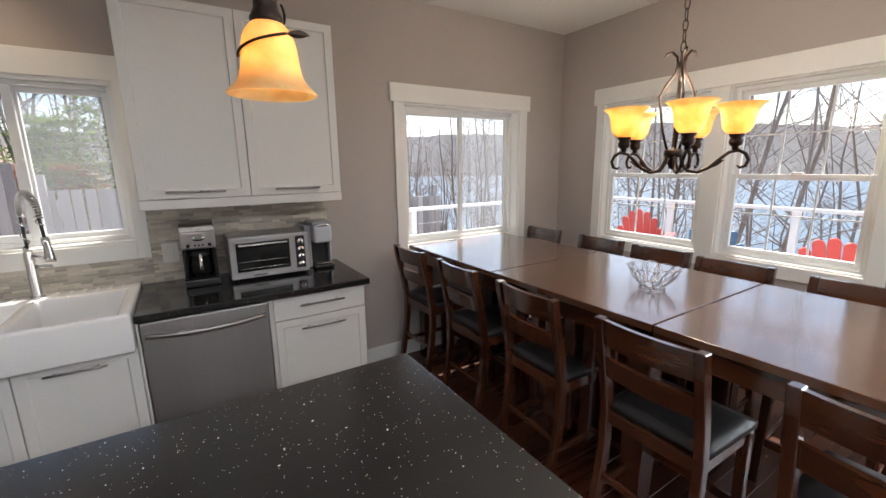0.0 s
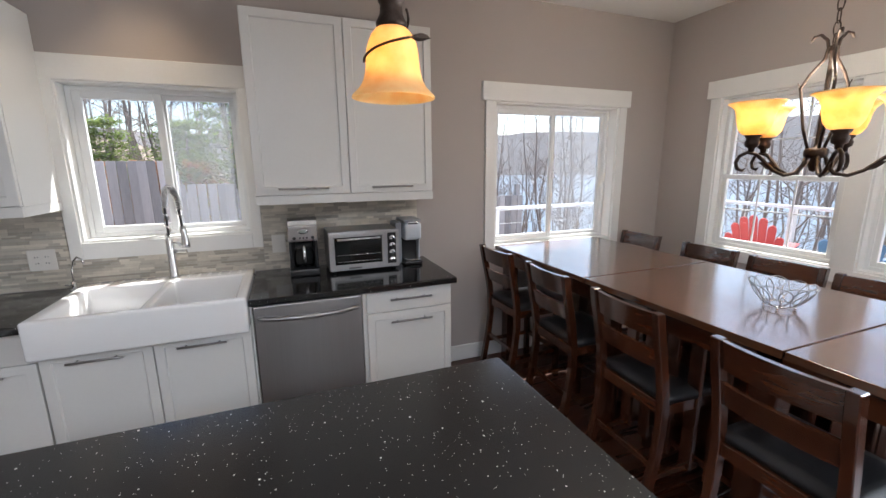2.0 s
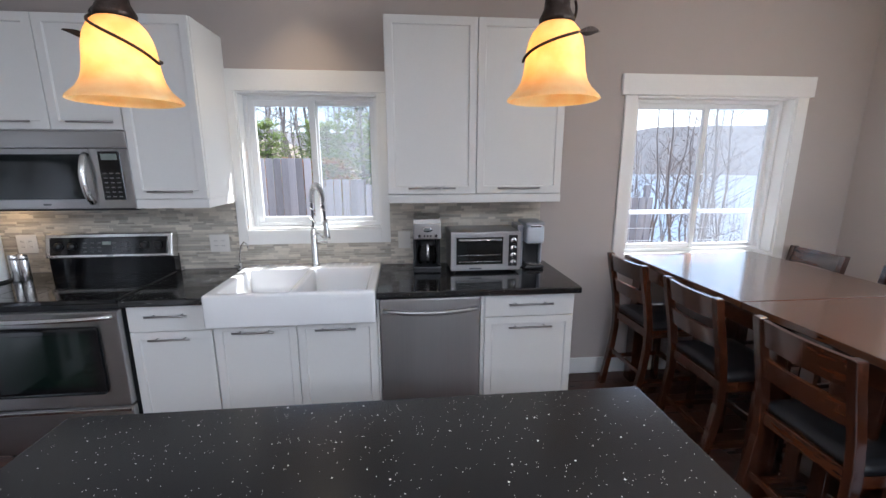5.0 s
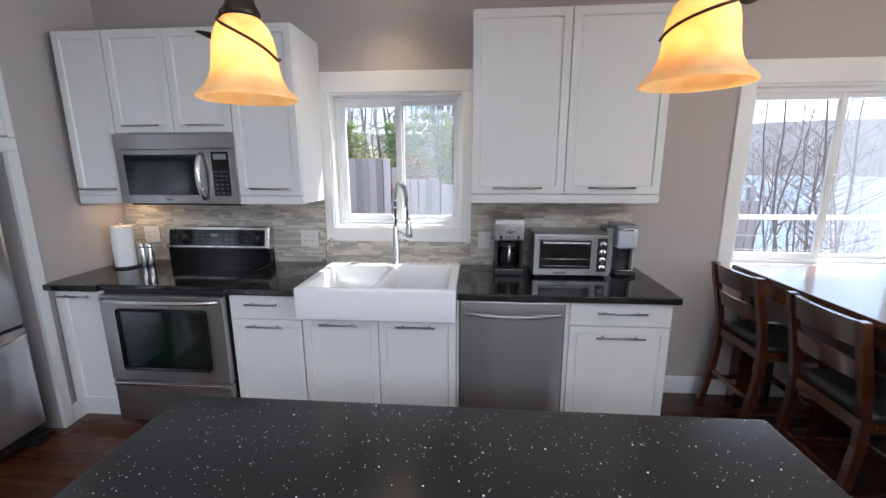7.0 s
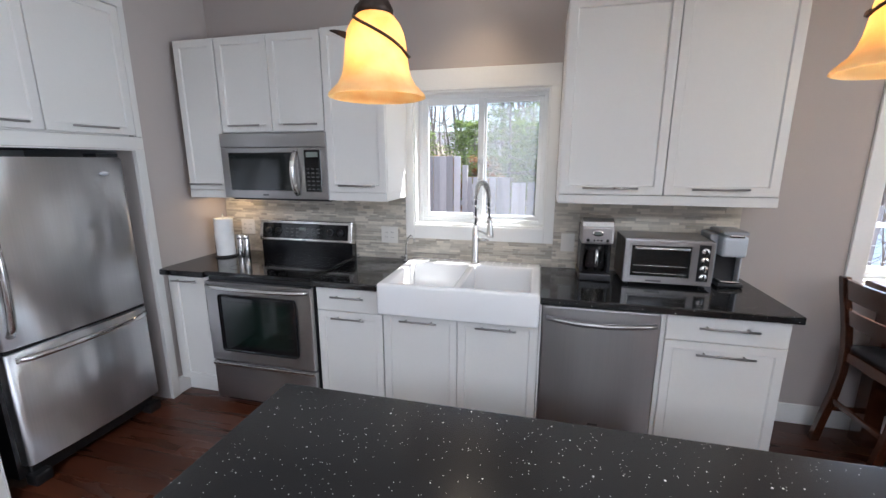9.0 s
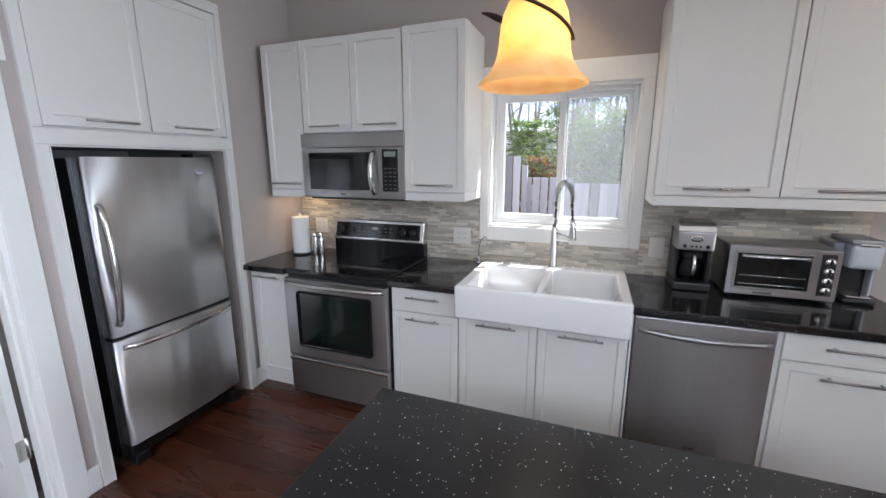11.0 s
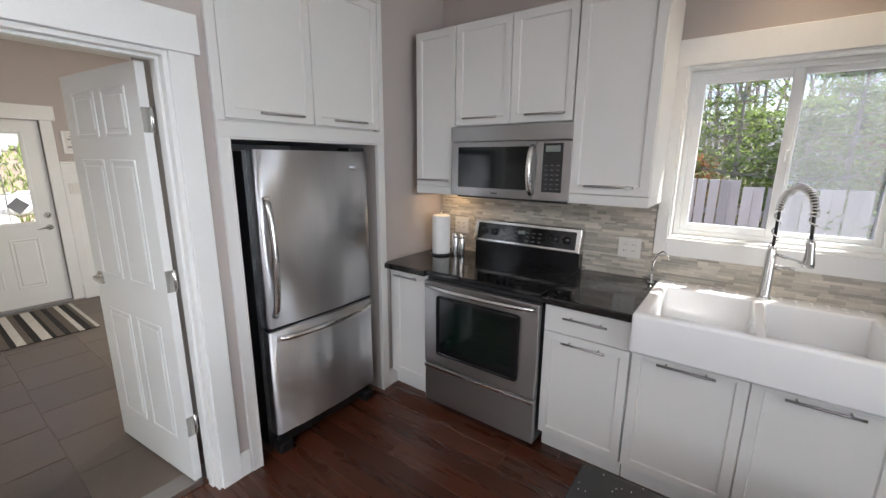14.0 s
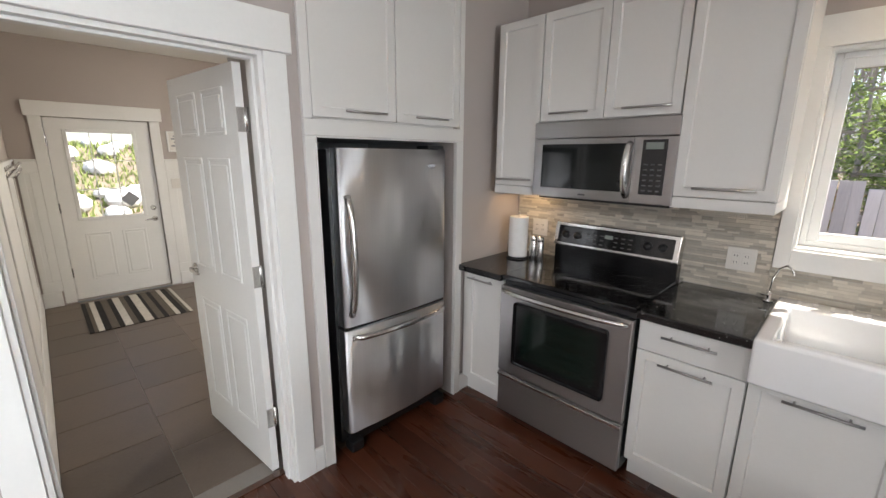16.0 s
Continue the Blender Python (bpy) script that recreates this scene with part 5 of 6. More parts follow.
for i in range(5):
    a = radians(221) + i * math.tau / 5
    c, s = math.cos(a), math.sin(a)
    bm = bmesh.new()
    pts = [(0.028, 1.62), (0.040, 1.575), (0.065, 1.540), (0.105, 1.532), (0.148, 1.552), (0.188, 1.592), (0.220, 1.620), (0.255, 1.628), (0.282, 1.612), (0.294, 1.585), (0.285, 1.560), (0.266, 1.552), (0.254, 1.562)]
    tube(bm, [(hx + r * c, hy + r * s, z) for r, z in pts], [0.0075] * 11 + [0.006, 0.003], 8)
    arm = part("arm", bm, IRON, chand, "scrolled iron arm", smooth=True)
    leaf(arm, Vector((hx + 0.155 * c, hy + 0.155 * s, 1.555)), Vector((c * 0.8, s * 0.8, 0.5)).normalized(), 0.06, 0.012)
    bx, by = hx + 0.241 * c, hy + 0.241 * s
    bm = bmesh.new()
    lathe(bm, [(0, 1.628), (0.012, 1.630), (0.012, 1.645), (0.024, 1.652), (0.027, 1.668), (0.022, 1.682), (0.030, 1.692), (0.030, 1.702), (0, 1.704)], (bx, by, 0), 16)
    part("cup", bm, IRON, arm, smooth=True)
    bm = bmesh.new()
    prof = [(0.026, 0.0), (0.042, 0.008), (0.056, 0.028), (0.063, 0.058), (0.067, 0.086), (0.075, 0.108), (0.090, 0.124), (0.102, 0.130)]
    lathe(bm, prof + [(r - 0.003, z + 0.002) for r, z in prof[::-1]], (bx, by, 1.696), 32)
    part("shade", bm, AMBER, arm, "amber glass cup shade", smooth=True)
    bm = bmesh.new()
    tube(bm, [(bx + (0.030 + 0.03 * min(1, k / 9)) * math.cos(a + 2.2 + k * 0.19), by + (0.030 + 0.03 * min(1, k / 9)) * math.sin(a + 2.2 + k * 0.19), 1.70 + 0.0062 * k) for k in range(18)], [0.0022] * 17 + [0.001], 5)
    part("vine", bm, IRON, arm, smooth=True)
    e = a + 2.2 + 17 * 0.19
    leaf(arm, Vector((bx + 0.062 * math.cos(e), by + 0.062 * math.sin(e), 1.806)), Vector((-math.sin(e), math.cos(e), 0.1)).normalized(), 0.045, 0.010)
    hanging_bulb(arm, (bx, by, 1.755), material=BULB_UP)
for k in range(17):
    z = 2.048 + k * 0.045
    if z > CEILZ - 0.03:
        break
    bm = bmesh.new()
    flat = k % 2
    tube(bm, [(hx + (0.011 * math.cos(q) if not flat else 0), hy + (0.011 * math.cos(q) if flat else 0), z + 0.028 * math.sin(q)) for q in (j * math.tau / 14 for j in range(14))], 0.0026, 5, True)
    part("chain_link", bm, IRON, chand, smooth=True)
bm = bmesh.new()
lathe(bm, [(0.0, -0.045), (0.015, -0.045), (0.05, -0.02), (0.065, -0.001), (0.0, -0.001)], (hx, hy, CEILZ), 24)
part("canopy", bm, IRON, chand, smooth=True)

# ---- dining ----
TZ = 0.955
tx0, tx1, ty0, ty1 = 0.640, 1.640, -3.10, -0.040
table = thing("dining_table", (1.14, -1.57, 0), "long counter-height walnut dining table with leaf seams", "dining table")
seams = (ty0, -2.095, -1.095, ty1)
for a, b in zip(seams, seams[1:]):
    part("tabletop_leaf", boxed(tx0, tx1, a + 0.004, b - 0.004, TZ - 0.032, TZ, 0.004, None, 2), TABLE, table)
for a in ((tx0 + 0.05, tx0 + 0.075), (tx1 - 0.075, tx1 - 0.05)):
    part("apron", boxed(a[0], a[1], ty0 + 0.14, ty1 - 0.14, TZ - 0.135, TZ - 0.033, 0.002), CHAIRR, table)
for a in ((ty0 + 0.05, ty0 + 0.075), (ty1 - 0.075, ty1 - 0.05)):
    part("apron", boxed(tx0 + 0.14, tx1 - 0.14, a[0], a[1], TZ - 0.135, TZ - 0.033, 0.002), CHAIRR, table)
for x in (tx0 + 0.095, tx1 - 0.095):
    for y in (ty0 + 0.095, ty1 - 0.095, -1.22, -2.03):
        part("leg", boxed(x - 0.045, x + 0.045, y - 0.045, y + 0.045, 0.001, TZ - 0.033, 0.004), CHAIRW, table)
part("lower_shelf", boxed(tx0 + 0.16, tx1 - 0.16, -2.0, -1.25, 0.20, 0.235, 0.004), CHAIRR, table)
part("storage_box", boxed(tx0 + 0.24, tx1 - 0.24, -1.86, -1.40, 0.236, 0.70, 0.004), CHAIRW, table)
for k in range(7):
    y = -1.98 + k * 0.12
    for x in (tx0 + 0.085, tx1 - 0.11):
        part("side_slat", boxed(x, x + 0.022, y - 0.03, y + 0.03, 0.20, TZ - 0.136, 0.002), CHAIRW, table)


def bent(bm, pts, w, d):
    """A rectangular bar along points in the xz plane, w across y, d along x, centred at y."""
    rows = []
    for x, y, z in pts:
        rows.append([bm.verts.new((x + sx * d / 2, y + sy * w / 2, z)) for sx, sy in ((-1, -1), (1, -1), (1, 1), (-1, 1))])
    for a, b in zip(rows, rows[1:]):
        for k in range(4):
            bm.faces.new((a[k], a[(k + 1) % 4], b[(k + 1) % 4], b[k]))
    bm.faces.new(rows[0][::-1])
    bm.faces.new(rows[-1])
    bmesh.ops.recalc_face_normals(bm, faces=bm.faces)
    bmesh.ops.bevel(bm, geom=list(bm.edges), offset=0.0035, segments=1, affect="EDGES", clamp_overlap=True)
    return bm


def back_x(z):
    """Rake of the back posts: x at height z, for a chair whose top back stands at x = 0."""
    return 0.075 * math.sin(math.pi * min(1, max(0, z / 1.0)) ** 1.0) ** 1.3 + 0.012 * (1 - z)


def dining_chair():
    root = thing("dining_chair", (0, 0, 0), "walnut counter-height chair with black leather seat", "chair", "chairs round the table")
    H, hw = 0.995, 0.205
    for sy in (-1, 1):
        bm = bmesh.new()
        bent(bm, [(back_x(z), sy * (hw - 0.018), z) for z in (0.001, 0.15, 0.3, 0.45, 0.58, 0.7, 0.8, 0.9, H)], 0.036, 0.042)
        part("back_leg", bm, CHAIRW, root)
        bm = bmesh.new()
        bent(bm, [(0.435, sy * (hw - 0.015), 0.001), (0.428, sy * (hw - 0.018), 0.3), (0.425, sy * (hw - 0.020), 0.565)], 0.038, 0.038)
        part("front_leg", bm, CHAIRW, root)
        part("side_rail", boxed(0.09, 0.41, sy * (hw - 0.020) - 0.011, sy * (hw - 0.020) + 0.011, 0.515, 0.570, 0.002), CHAIRR, root)
        part("side_stretcher", boxed(0.075, 0.42, sy * (hw - 0.020) - 0.009, sy * (hw - 0.020) + 0.009, 0.20, 0.228, 0.002), CHAIRR, root)
    for nm, z0, z1 in (("top_rail", 0.880, H - 0.006), ("back_slat", 0.735, 0.822)):
        bm = bmesh.new()
        n = 26
        ring = []
        for k in range(n + 1):
            y = -(hw - 0.036) + 2 * (hw - 0.036) * k / n
            bow = -0.018 * (1 - (2 * k / n - 1) ** 2)
            ring.append([bm.verts.new((back_x(z) + bow + dx, y, z)) for z, dx in ((z0, -0.010), (z0, 0.010), (z1, 0.010), (z1, -0.010))])
        for a, b in zip(ring, ring[1:]):
            for k in range(4):
                bm.faces.new((a[k], a[(k + 1) % 4], b[(k + 1) % 4], b[k]))
        bm.faces.new(ring[0][::-1])
        bm.faces.new(ring[-1])
        bmesh.ops.recalc_face_normals(bm, faces=bm.faces)
        part(nm, bm, CHAIRR, root)
    part("front_rail", boxed(0.412, 0.436, -hw + 0.04, hw - 0.04, 0.510, 0.570, 0.002), CHAIRR, root)
    part("back_rail", boxed(0.070, 0.094, -hw + 0.036, hw - 0.036, 0.515, 0.570, 0.002), CHAIRR, root)
    part("front_stretcher", boxed(0.420, 0.438, -hw + 0.036, hw - 0.036, 0.205, 0.245, 0.002), CHAIRR, root)
    part("back_stretcher", boxed(0.050, 0.066, -hw + 0.036, hw - 0.036, 0.255, 0.285, 0.002), CHAIRR, root)
    bm = bmesh.new()
    n = 8
    grid = []
    for i in range(n + 1):
        row = []
        for j in range(n + 1):
            u, v = 2 * i / n - 1, 2 * j / n - 1
            z = 0.602 + 0.020 * (1 - u ** 4) * (1 - v ** 4) - 0.010 * (1 - v * v) * (1 - u * u)
            row.append(bm.verts.new((0.268 + 0.182 * u, (hw + 0.004) * v * (1 - 0.02 * (1 - u)), z)))
        grid.append(row)
    for i in range(n):
        for j in range(n):
            bm.faces.new((grid[i][j], grid[i + 1][j], grid[i + 1][j + 1], grid[i][j + 1]))
    got = bmesh.ops.extrude_face_region(bm, geom=list(bm.faces))
    for v in got["geom"]:
        if isinstance(v, bmesh.types.BMVert):
            v.co.z = 0.571
    bmesh.ops.recalc_face_normals(bm, faces=bm.faces)
    part("seat", bm, LEATHER, root, "padded black leather seat", smooth=True)
    return root


first = dining_chair()
rng = random.Random(4)
near_side = ((0.478, -0.345), (0.478, -0.955), (0.470, -1.555), (0.462, -2.175), (0.460, -2.78))
far_side = ((1.97, -0.245), (1.955, -0.875), (1.925, -1.385), (1.875, -1.860), (1.850, -2.43))
first.matrix_basis = pose(*near_side[0], 0, 0, 0, 2)
for x, y in near_side[1:]:
    copy_thing(first, pose(x, y, 0, 0, 0, rng.uniform(-2.5, 2.5)))
for x, y in far_side:
    copy_thing(first, pose(x, y, 0, 0, 0, 180 + rng.uniform(-3, 3)))

# wire bowl
wx, wy = 1.105, -1.815
bowl = thing("wire_fruit_bowl", (wx, wy, TZ), "open silver wire fruit bowl on the table", "bowl")
rng = random.Random(9)
for k in range(11):
    a = k * math.tau / 11 + rng.uniform(-0.12, 0.12)
    wide, mid = rng.uniform(0.42, 0.62), rng.uniform(0.46, 0.54)
    pts = []
    for j in range(28):
        q = j * math.tau / 28
        th, s = a + wide * math.cos(q), max(0.0, mid + (mid - 0.01) * math.sin(q))
        R = 0.046 + 0.079 * s ** 0.6
        pts.append((wx + R * math.cos(th), wy + R * math.sin(th), TZ + 0.016 + 0.100 * s))
    bm = bmesh.new()
    tube(bm, pts, 0.0020, 6, True)
    part("wire_loop", bm, NICKEL, bowl, smooth=True)
bm = bmesh.new()
tube(bm, [(wx + 0.055 * math.cos(q), wy + 0.055 * math.sin(q), TZ + 0.017) for q in (j * math.tau / 24 for j in range(24))], 0.003, 6, True)
part("base_ring", bm, CHROME, bowl, smooth=True)
for k in range(4):
    q = k * math.tau / 4 + 0.4
    bm = bmesh.new()
    lathe(bm, [(0, 0.001), (0.006, 0.003), (0.006, 0.012), (0, 0.018)], (wx + 0.055 * math.cos(q), wy + 0.055 * math.sin(q), TZ), 10)
    part("foot", bm, CHROME, bowl, smooth=True)

# ---- mudroom ----
def panel_door(root, m, w, h, rows, t=0.035, name="leaf", glazed=None):
    """A moulded door in its own plane: u along the width from the hinge, v up, thickness centred on w = 0."""
    bm = bmesh.new()
    slab_with_holes(bm, 0, w, 0, h, [glazed] if glazed else [], -t / 2, t / 2, lambda u, v, z: (u, v, z))
    bmesh.ops.transform(bm, matrix=m, verts=bm.verts)
    body = part(name, bm, TRIM, root)
    for u0, u1, v0, v1 in rows:
        for s in (-1, 1):
            bm = bmesh.new()
            frame_bars(bm, u0, u1, v0, v1, 0.016, *sorted((s * t / 2, s * (t / 2 + 0.007))), m, 0.003)
            box(bm, u0 + 0.03, u1 - 0.03, v0 + 0.03, v1 - 0.03, *sorted((s * t / 2 - s * 0.002, s * (t / 2 + 0.006))), 0.004, m)
            part("moulded_panel", bm, TRIM, body)
    return body


ang = 180 + 6
door = thing("door_1", (-3.692, -1.858, 0.012), "open white six-panel door into the mudroom", "door", kind="structure")
# local: u runs from the hinge along -x (into the mudroom), v up
dm = pose(-3.697, -1.848, 0.012, 0, 0, ang) @ Matrix(((1, 0, 0, 0), (0, 0, -1, 0), (0, 1, 0, 0), (0, 0, 0, 1)))
DW, DH = 0.735, 1.945
six = [(a, b, c, d) for c, d in ((0.20, 0.80), (0.98, 1.56), (1.66, 1.86)) for a, b in ((0.105, 0.335), (0.40, 0.63))]
panel_door(door, dm, DW, DH, six)
for hz in (0.30, 1.03, 1.72):
    bm = bmesh.new()
    box(bm, -0.004, 0.028, hz - 0.05, hz + 0.05, 0.0178, 0.0205, 0.001, dm)
    box(bm, -0.0035, -0.0015, hz - 0.05, hz + 0.05, -0.0178, 0.0177, 0, dm)
    hg = part("hinge", bm, CHROME, door, "satin nickel hinge")
    bm = bmesh.new()
    lathe(bm, [(0, -0.052), (0.007, -0.052), (0.007, 0.052), (0, 0.052)], (0, 0, 0), 10)
    bmesh.ops.transform(bm, matrix=Matrix.Translation(dm @ Vector((-0.006, hz, 0.022))), verts=bm.verts)
    part("hinge_pin", bm, CHROME, hg, smooth=True)
for s in (-1, 1):
    bm = bmesh.new()
    lathe(bm, [(0, 0), (0.031, 0), (0.030, 0.006), (0.013, 0.010), (0.011, 0.032), (0, 0.033)], (0, 0, 0), 20)
    bmesh.ops.transform(bm, matrix=dm @ Matrix.Translation((DW - 0.065, 0.955, s * 0.0176)) @ (Matrix.Identity(4) if s > 0 else Matrix.Rotation(math.pi, 4, "X")), verts=bm.verts)
    hd = part("lever_rose", bm, CHROME, door, smooth=True)
    bm = bmesh.new()
    tube(bm, [dm @ Vector(p) for p in ((DW - 0.065, 0.955, s * 0.045), (DW - 0.10, 0.955, s * 0.052), (DW - 0.16, 0.950, s * 0.052), (DW - 0.175, 0.947, s * 0.046))], [0.010, 0.009, 0.008, 0.006], 8)
    part("lever", bm, CHROME, hd, "satin nickel lever", smooth=True)

# outer door
craftsman_trim("trim_outer_door", D2, "surround of the outer door", MW, FACE_E, apron=False, side=0.095, head=0.145, over=0.03)
outer = thing("door_2", (MW - 0.05, -1.935, 0.02), "closed white outer door with nine-light window", "door", kind="structure")
om = Matrix.Translation((MW - 0.045, D2[0] + 0.008, 0.03)) @ FACE_E
gl = (0.145, 0.715, 0.875, 1.785)
panel_door(outer, om, 0.865, 1.905, [(0.155, 0.385, 0.20, 0.715), (0.475, 0.70, 0.20, 0.715)], 0.044, glazed=gl)
bm = bmesh.new()
frame_bars(bm, gl[0] - 0.02, gl[1] + 0.02, gl[2] - 0.02, gl[3] + 0.02, 0.034, 0.0225, 0.032, om, 0.003)
part("glazing_frame", bm, TRIM, outer)
for k in (1, 2):
    u = gl[0] + (gl[1] - gl[0]) * k / 3
    part("muntin", boxed(u - 0.005, u + 0.005, gl[2] + 0.014, gl[3] - 0.014, -0.006, 0.012, 0, om), TRIM, outer)
    v = gl[2] + (gl[3] - gl[2]) * k / 3
    part("muntin", boxed(gl[0] + 0.014, gl[1] - 0.014, v - 0.005, v + 0.005, -0.0055, 0.0125, 0, om), TRIM, outer)
pane(outer, "pane", gl[0] + 0.002, gl[1] - 0.002, gl[2] + 0.002, gl[3] - 0.002, 0.0, om)
bm = bmesh.new()
box(bm, -0.062, 0.062, -0.062, 0.062, 0, 0.002, 0, om @ Matrix.Translation((0.600, 1.06, 0.0135)) @ Matrix.Rotation(radians(45), 4, "Z"))
part("window_sticker", bm, GREY, outer, "grey diamond sticker")
for v, r in ((0.945, 0.030), (0.815, 0.030)):
    bm = bmesh.new()
    lathe(bm, [(0, 0), (r, 0), (r, 0.01), (0.016, 0.02), (0.014, 0.035), (0, 0.036)], (0, 0, 0), 18)
    bmesh.ops.transform(bm, matrix=om @ Matrix.Translation((0.800, v, 0.0222)), verts=bm.verts)
    part("lock", bm, CHROME, outer, "satin nickel lock", smooth=True)
bm = bmesh.new()
tube(bm, [om @ Vector(p) for p in ((0.80, 0.815, 0.05), (0.76, 0.815, 0.058), (0.70, 0.805, 0.055))], [0.009, 0.009, 0.006], 8)
part("lever", bm, CHROME, outer, "satin nickel lever", smooth=True)
for hz in (0.30, 1.0, 1.68):
    part("hinge", boxed(-0.008, 0.004, hz - 0.05, hz + 0.05, 0.016, 0.030, 0.002, om), CHROME, outer)
bm = bmesh.new()
frame_bars(bm, D2[0] - 0.001, D2[1] + 0.001, 0.021, D2[3] + 0.001, 0.022, MW - 0.13, MW - 0.072, FACE_E)
part("door_stop", bm, TRIM, outer)
part("threshold", boxed(MW - 0.14, MW + 0.015, D2[0], D2[1], 0.001, 0.019, 0.003), GREY, outer, "grey metal threshold")

# wainscot
def wainscot(name, m, at, u0, u1, stiles, top=1.51):
    root = thing(name, m @ Vector((0.5 * (u0 + u1), 0.0, at)), "white panelled wainscot with a cap rail", "wainscot", kind="structure")
    part("board", boxed(u0, u1, 0.161, top, at + 0.001, at + 0.008, 0, m), TRIM, root)
    part("top_rail", boxed(u0, u1, top - 0.11, top, at + 0.0085, at + 0.019, 0.002, m), TRIM, root)
    part("cap", boxed(u0, u1, top + 0.0005, top + 0.022, at + 0.001, at + 0.032, 0.003, m), TRIM, root)
    part("bottom_rail", boxed(u0, u1, 0.161, 0.27, at + 0.0085, at + 0.019, 0.002, m), TRIM, root)
    for u in stiles:
        part("stile", boxed(max(u0, u - 0.045), min(u1, u + 0.045), 0.2705, top - 0.1105, at + 0.0085, at + 0.018, 0.002, m), TRIM, root)
    return root


FACE_N = Matrix(((1, 0, 0, 0), (0, 0, 1, 0), (0, 1, 0, 0), (0, 0, 0, 1)))
wainscot("wainscot_west", FACE_E, MW, D2[1] + 0.096, MN - 0.002, (D2[1] + 0.14, -0.80, -0.2))
wainscot("wainscot_corner", FACE_E, MW, MS + 0.035, D2[0] - 0.096, (-2.62, D2[0] - 0.12))
wainscot("wainscot_south", FACE_N, MS, MW + 0.034, NX0 - 0.125, (-7.5, -6.3, -5.0))
# wall hooks, thermostat, switches
root = thing("hook_rail", (-6.6, MS + 0.02, 1.47), "chrome coat hooks on the wainscot rail", "coat hooks")
for k in range(5):
    x = -7.2 + 0.33 * k
    bm = bmesh.new()
    for dz in (0.0, -0.045):
        tube(bm, [(x, MS + 0.02, 1.475 + dz), (x, MS + 0.055, 1.472 + dz), (x, MS + 0.075, 1.485 + dz), (x, MS + 0.08, 1.505 + dz)], [0.006, 0.006, 0.006, 0.009], 8)
    box(bm, x - 0.012, x + 0.012, MS + 0.0195, MS + 0.026, 1.41, 1.495, 0.002)
    part("hook", bm, BRIGHT, root, smooth=True)
root = thing("framed_print", (MW, -1.245, 1.61), "small white-framed print on the mudroom wall", "picture")
bm = bmesh.new()
frame_bars(bm, -1.345, -1.145, 1.615, 1.850, 0.018, MW + 0.001, MW + 0.022, FACE_E, 0.003)
part("picture_frame", bm, TRIM, root)
part("mat_board", boxed(-1.328, -1.162, 1.632, 1.833, MW + 0.002, MW + 0.010, 0, FACE_E), PLATE, root)
for k, (w, z) in enumerate(((0.035, 1.79), (0.055, 1.755), (0.030, 1.72), (0.060, 1.675))):
    part("print_mark", boxed(-1.245 - w, -1.245 + w, z, z + 0.012 + 0.006 * (k % 2), MW + 0.0102, MW + 0.0110, 0, FACE_E), GREY, root)
root = thing("switch_plate", (MW, -1.28, 1.25), "white triple switch plate on the wainscot", "light switch")
part("plate", boxed(-1.36, -1.20, 1.19, 1.305, MW + 0.0195, MW + 0.025, 0.002, FACE_E), PLATE, root)
for k in range(3):
    part("toggle", boxed(-1.335 + 0.046 * k, -1.315 + 0.046 * k, 1.225, 1.27, MW + 0.0252, MW + 0.030, 0.001, FACE_E), PLATE, root)

# striped rug
RUGC = [mat("rug_" + n, c, 0.95, vary=0.2, scale=30, fine=250, bump=0.6) for n, c in (("charcoal", (0.02, 0.018, 0.018)), ("cream", (0.62, 0.59, 0.54)), ("taupe", (0.13, 0.11, 0.09)))]
rug = thing("striped_rug", (-6.98, -1.95, 0), "charcoal, cream and taupe striped flatweave doormat", "rug")
part("backing", boxed(-7.48, -6.47, -2.365, -1.545, 0.001, 0.006), RUGC[0], rug)
y, k = -2.365, 0
for w, c in zip((0.035, 0.03, 0.045, 0.05, 0.06, 0.04, 0.06, 0.045, 0.05, 0.07, 0.03, 0.055, 0.04, 0.06, 0.04, 0.05, 0.03, 0.03), (0, 2, 1, 0, 2, 0, 1, 2, 0, 1, 0, 2, 0, 2, 1, 0, 2, 1)):
    part("stripe", boxed(-7.482, -6.468, y + 0.0005, y + w - 0.0005, 0.0062, 0.0115, 0.001), RUGC[c], rug)
    y += w

# ---- outdoors ----
def height(x, y):
    d = math.hypot(x + 1, y + 1.5)
    e = max(0.0, (0.9 * x + 0.35 * y - 5.0))
    z = -0.45 - 12.5 * (1 - math.exp(-e / 26.0))
    z += 0.10 * noise.noise(Vector((x * 0.3, y * 0.3, 0))) if d > 6 else 0
    if x < -8.5:
        z += min(2.2, (-8.5 - x) * 0.42)
    z += 2.2 * max(0, min(1, (y - 9) / 20)) * (1 if x < 4 else max(0, 1 - (x - 4) / 6))
    return z


bm = bmesh.new()
steps = [-2500, -900, -400, -180, -90, -60, -45] + [i * 2.0 - 36 for i in range(37)] + [45, 60, 90, 180, 400, 900, 2500]
vs = [[bm.verts.new((x, y, height(x, y))) for y in steps] for x in steps]
for i in range(len(steps) - 1):
    for j in range(len(steps) - 1):
        bm.faces.new((vs[i][j], vs[i + 1][j], vs[i + 1][j + 1], vs[i][j + 1]))
solid("ground", bm, EARTH, "leaf-littered sloping ground", "ground", kind="structure", smooth=True)
bm = bmesh.new()
box(bm, 18, 1400, -1400, 1400, -11.2, -10.9)
solid("lake_water", bm, WATER, "pale blue lake beyond the deck", "lake", kind="structure")
bm = bmesh.new()
n = 90
lo, hi = [], []
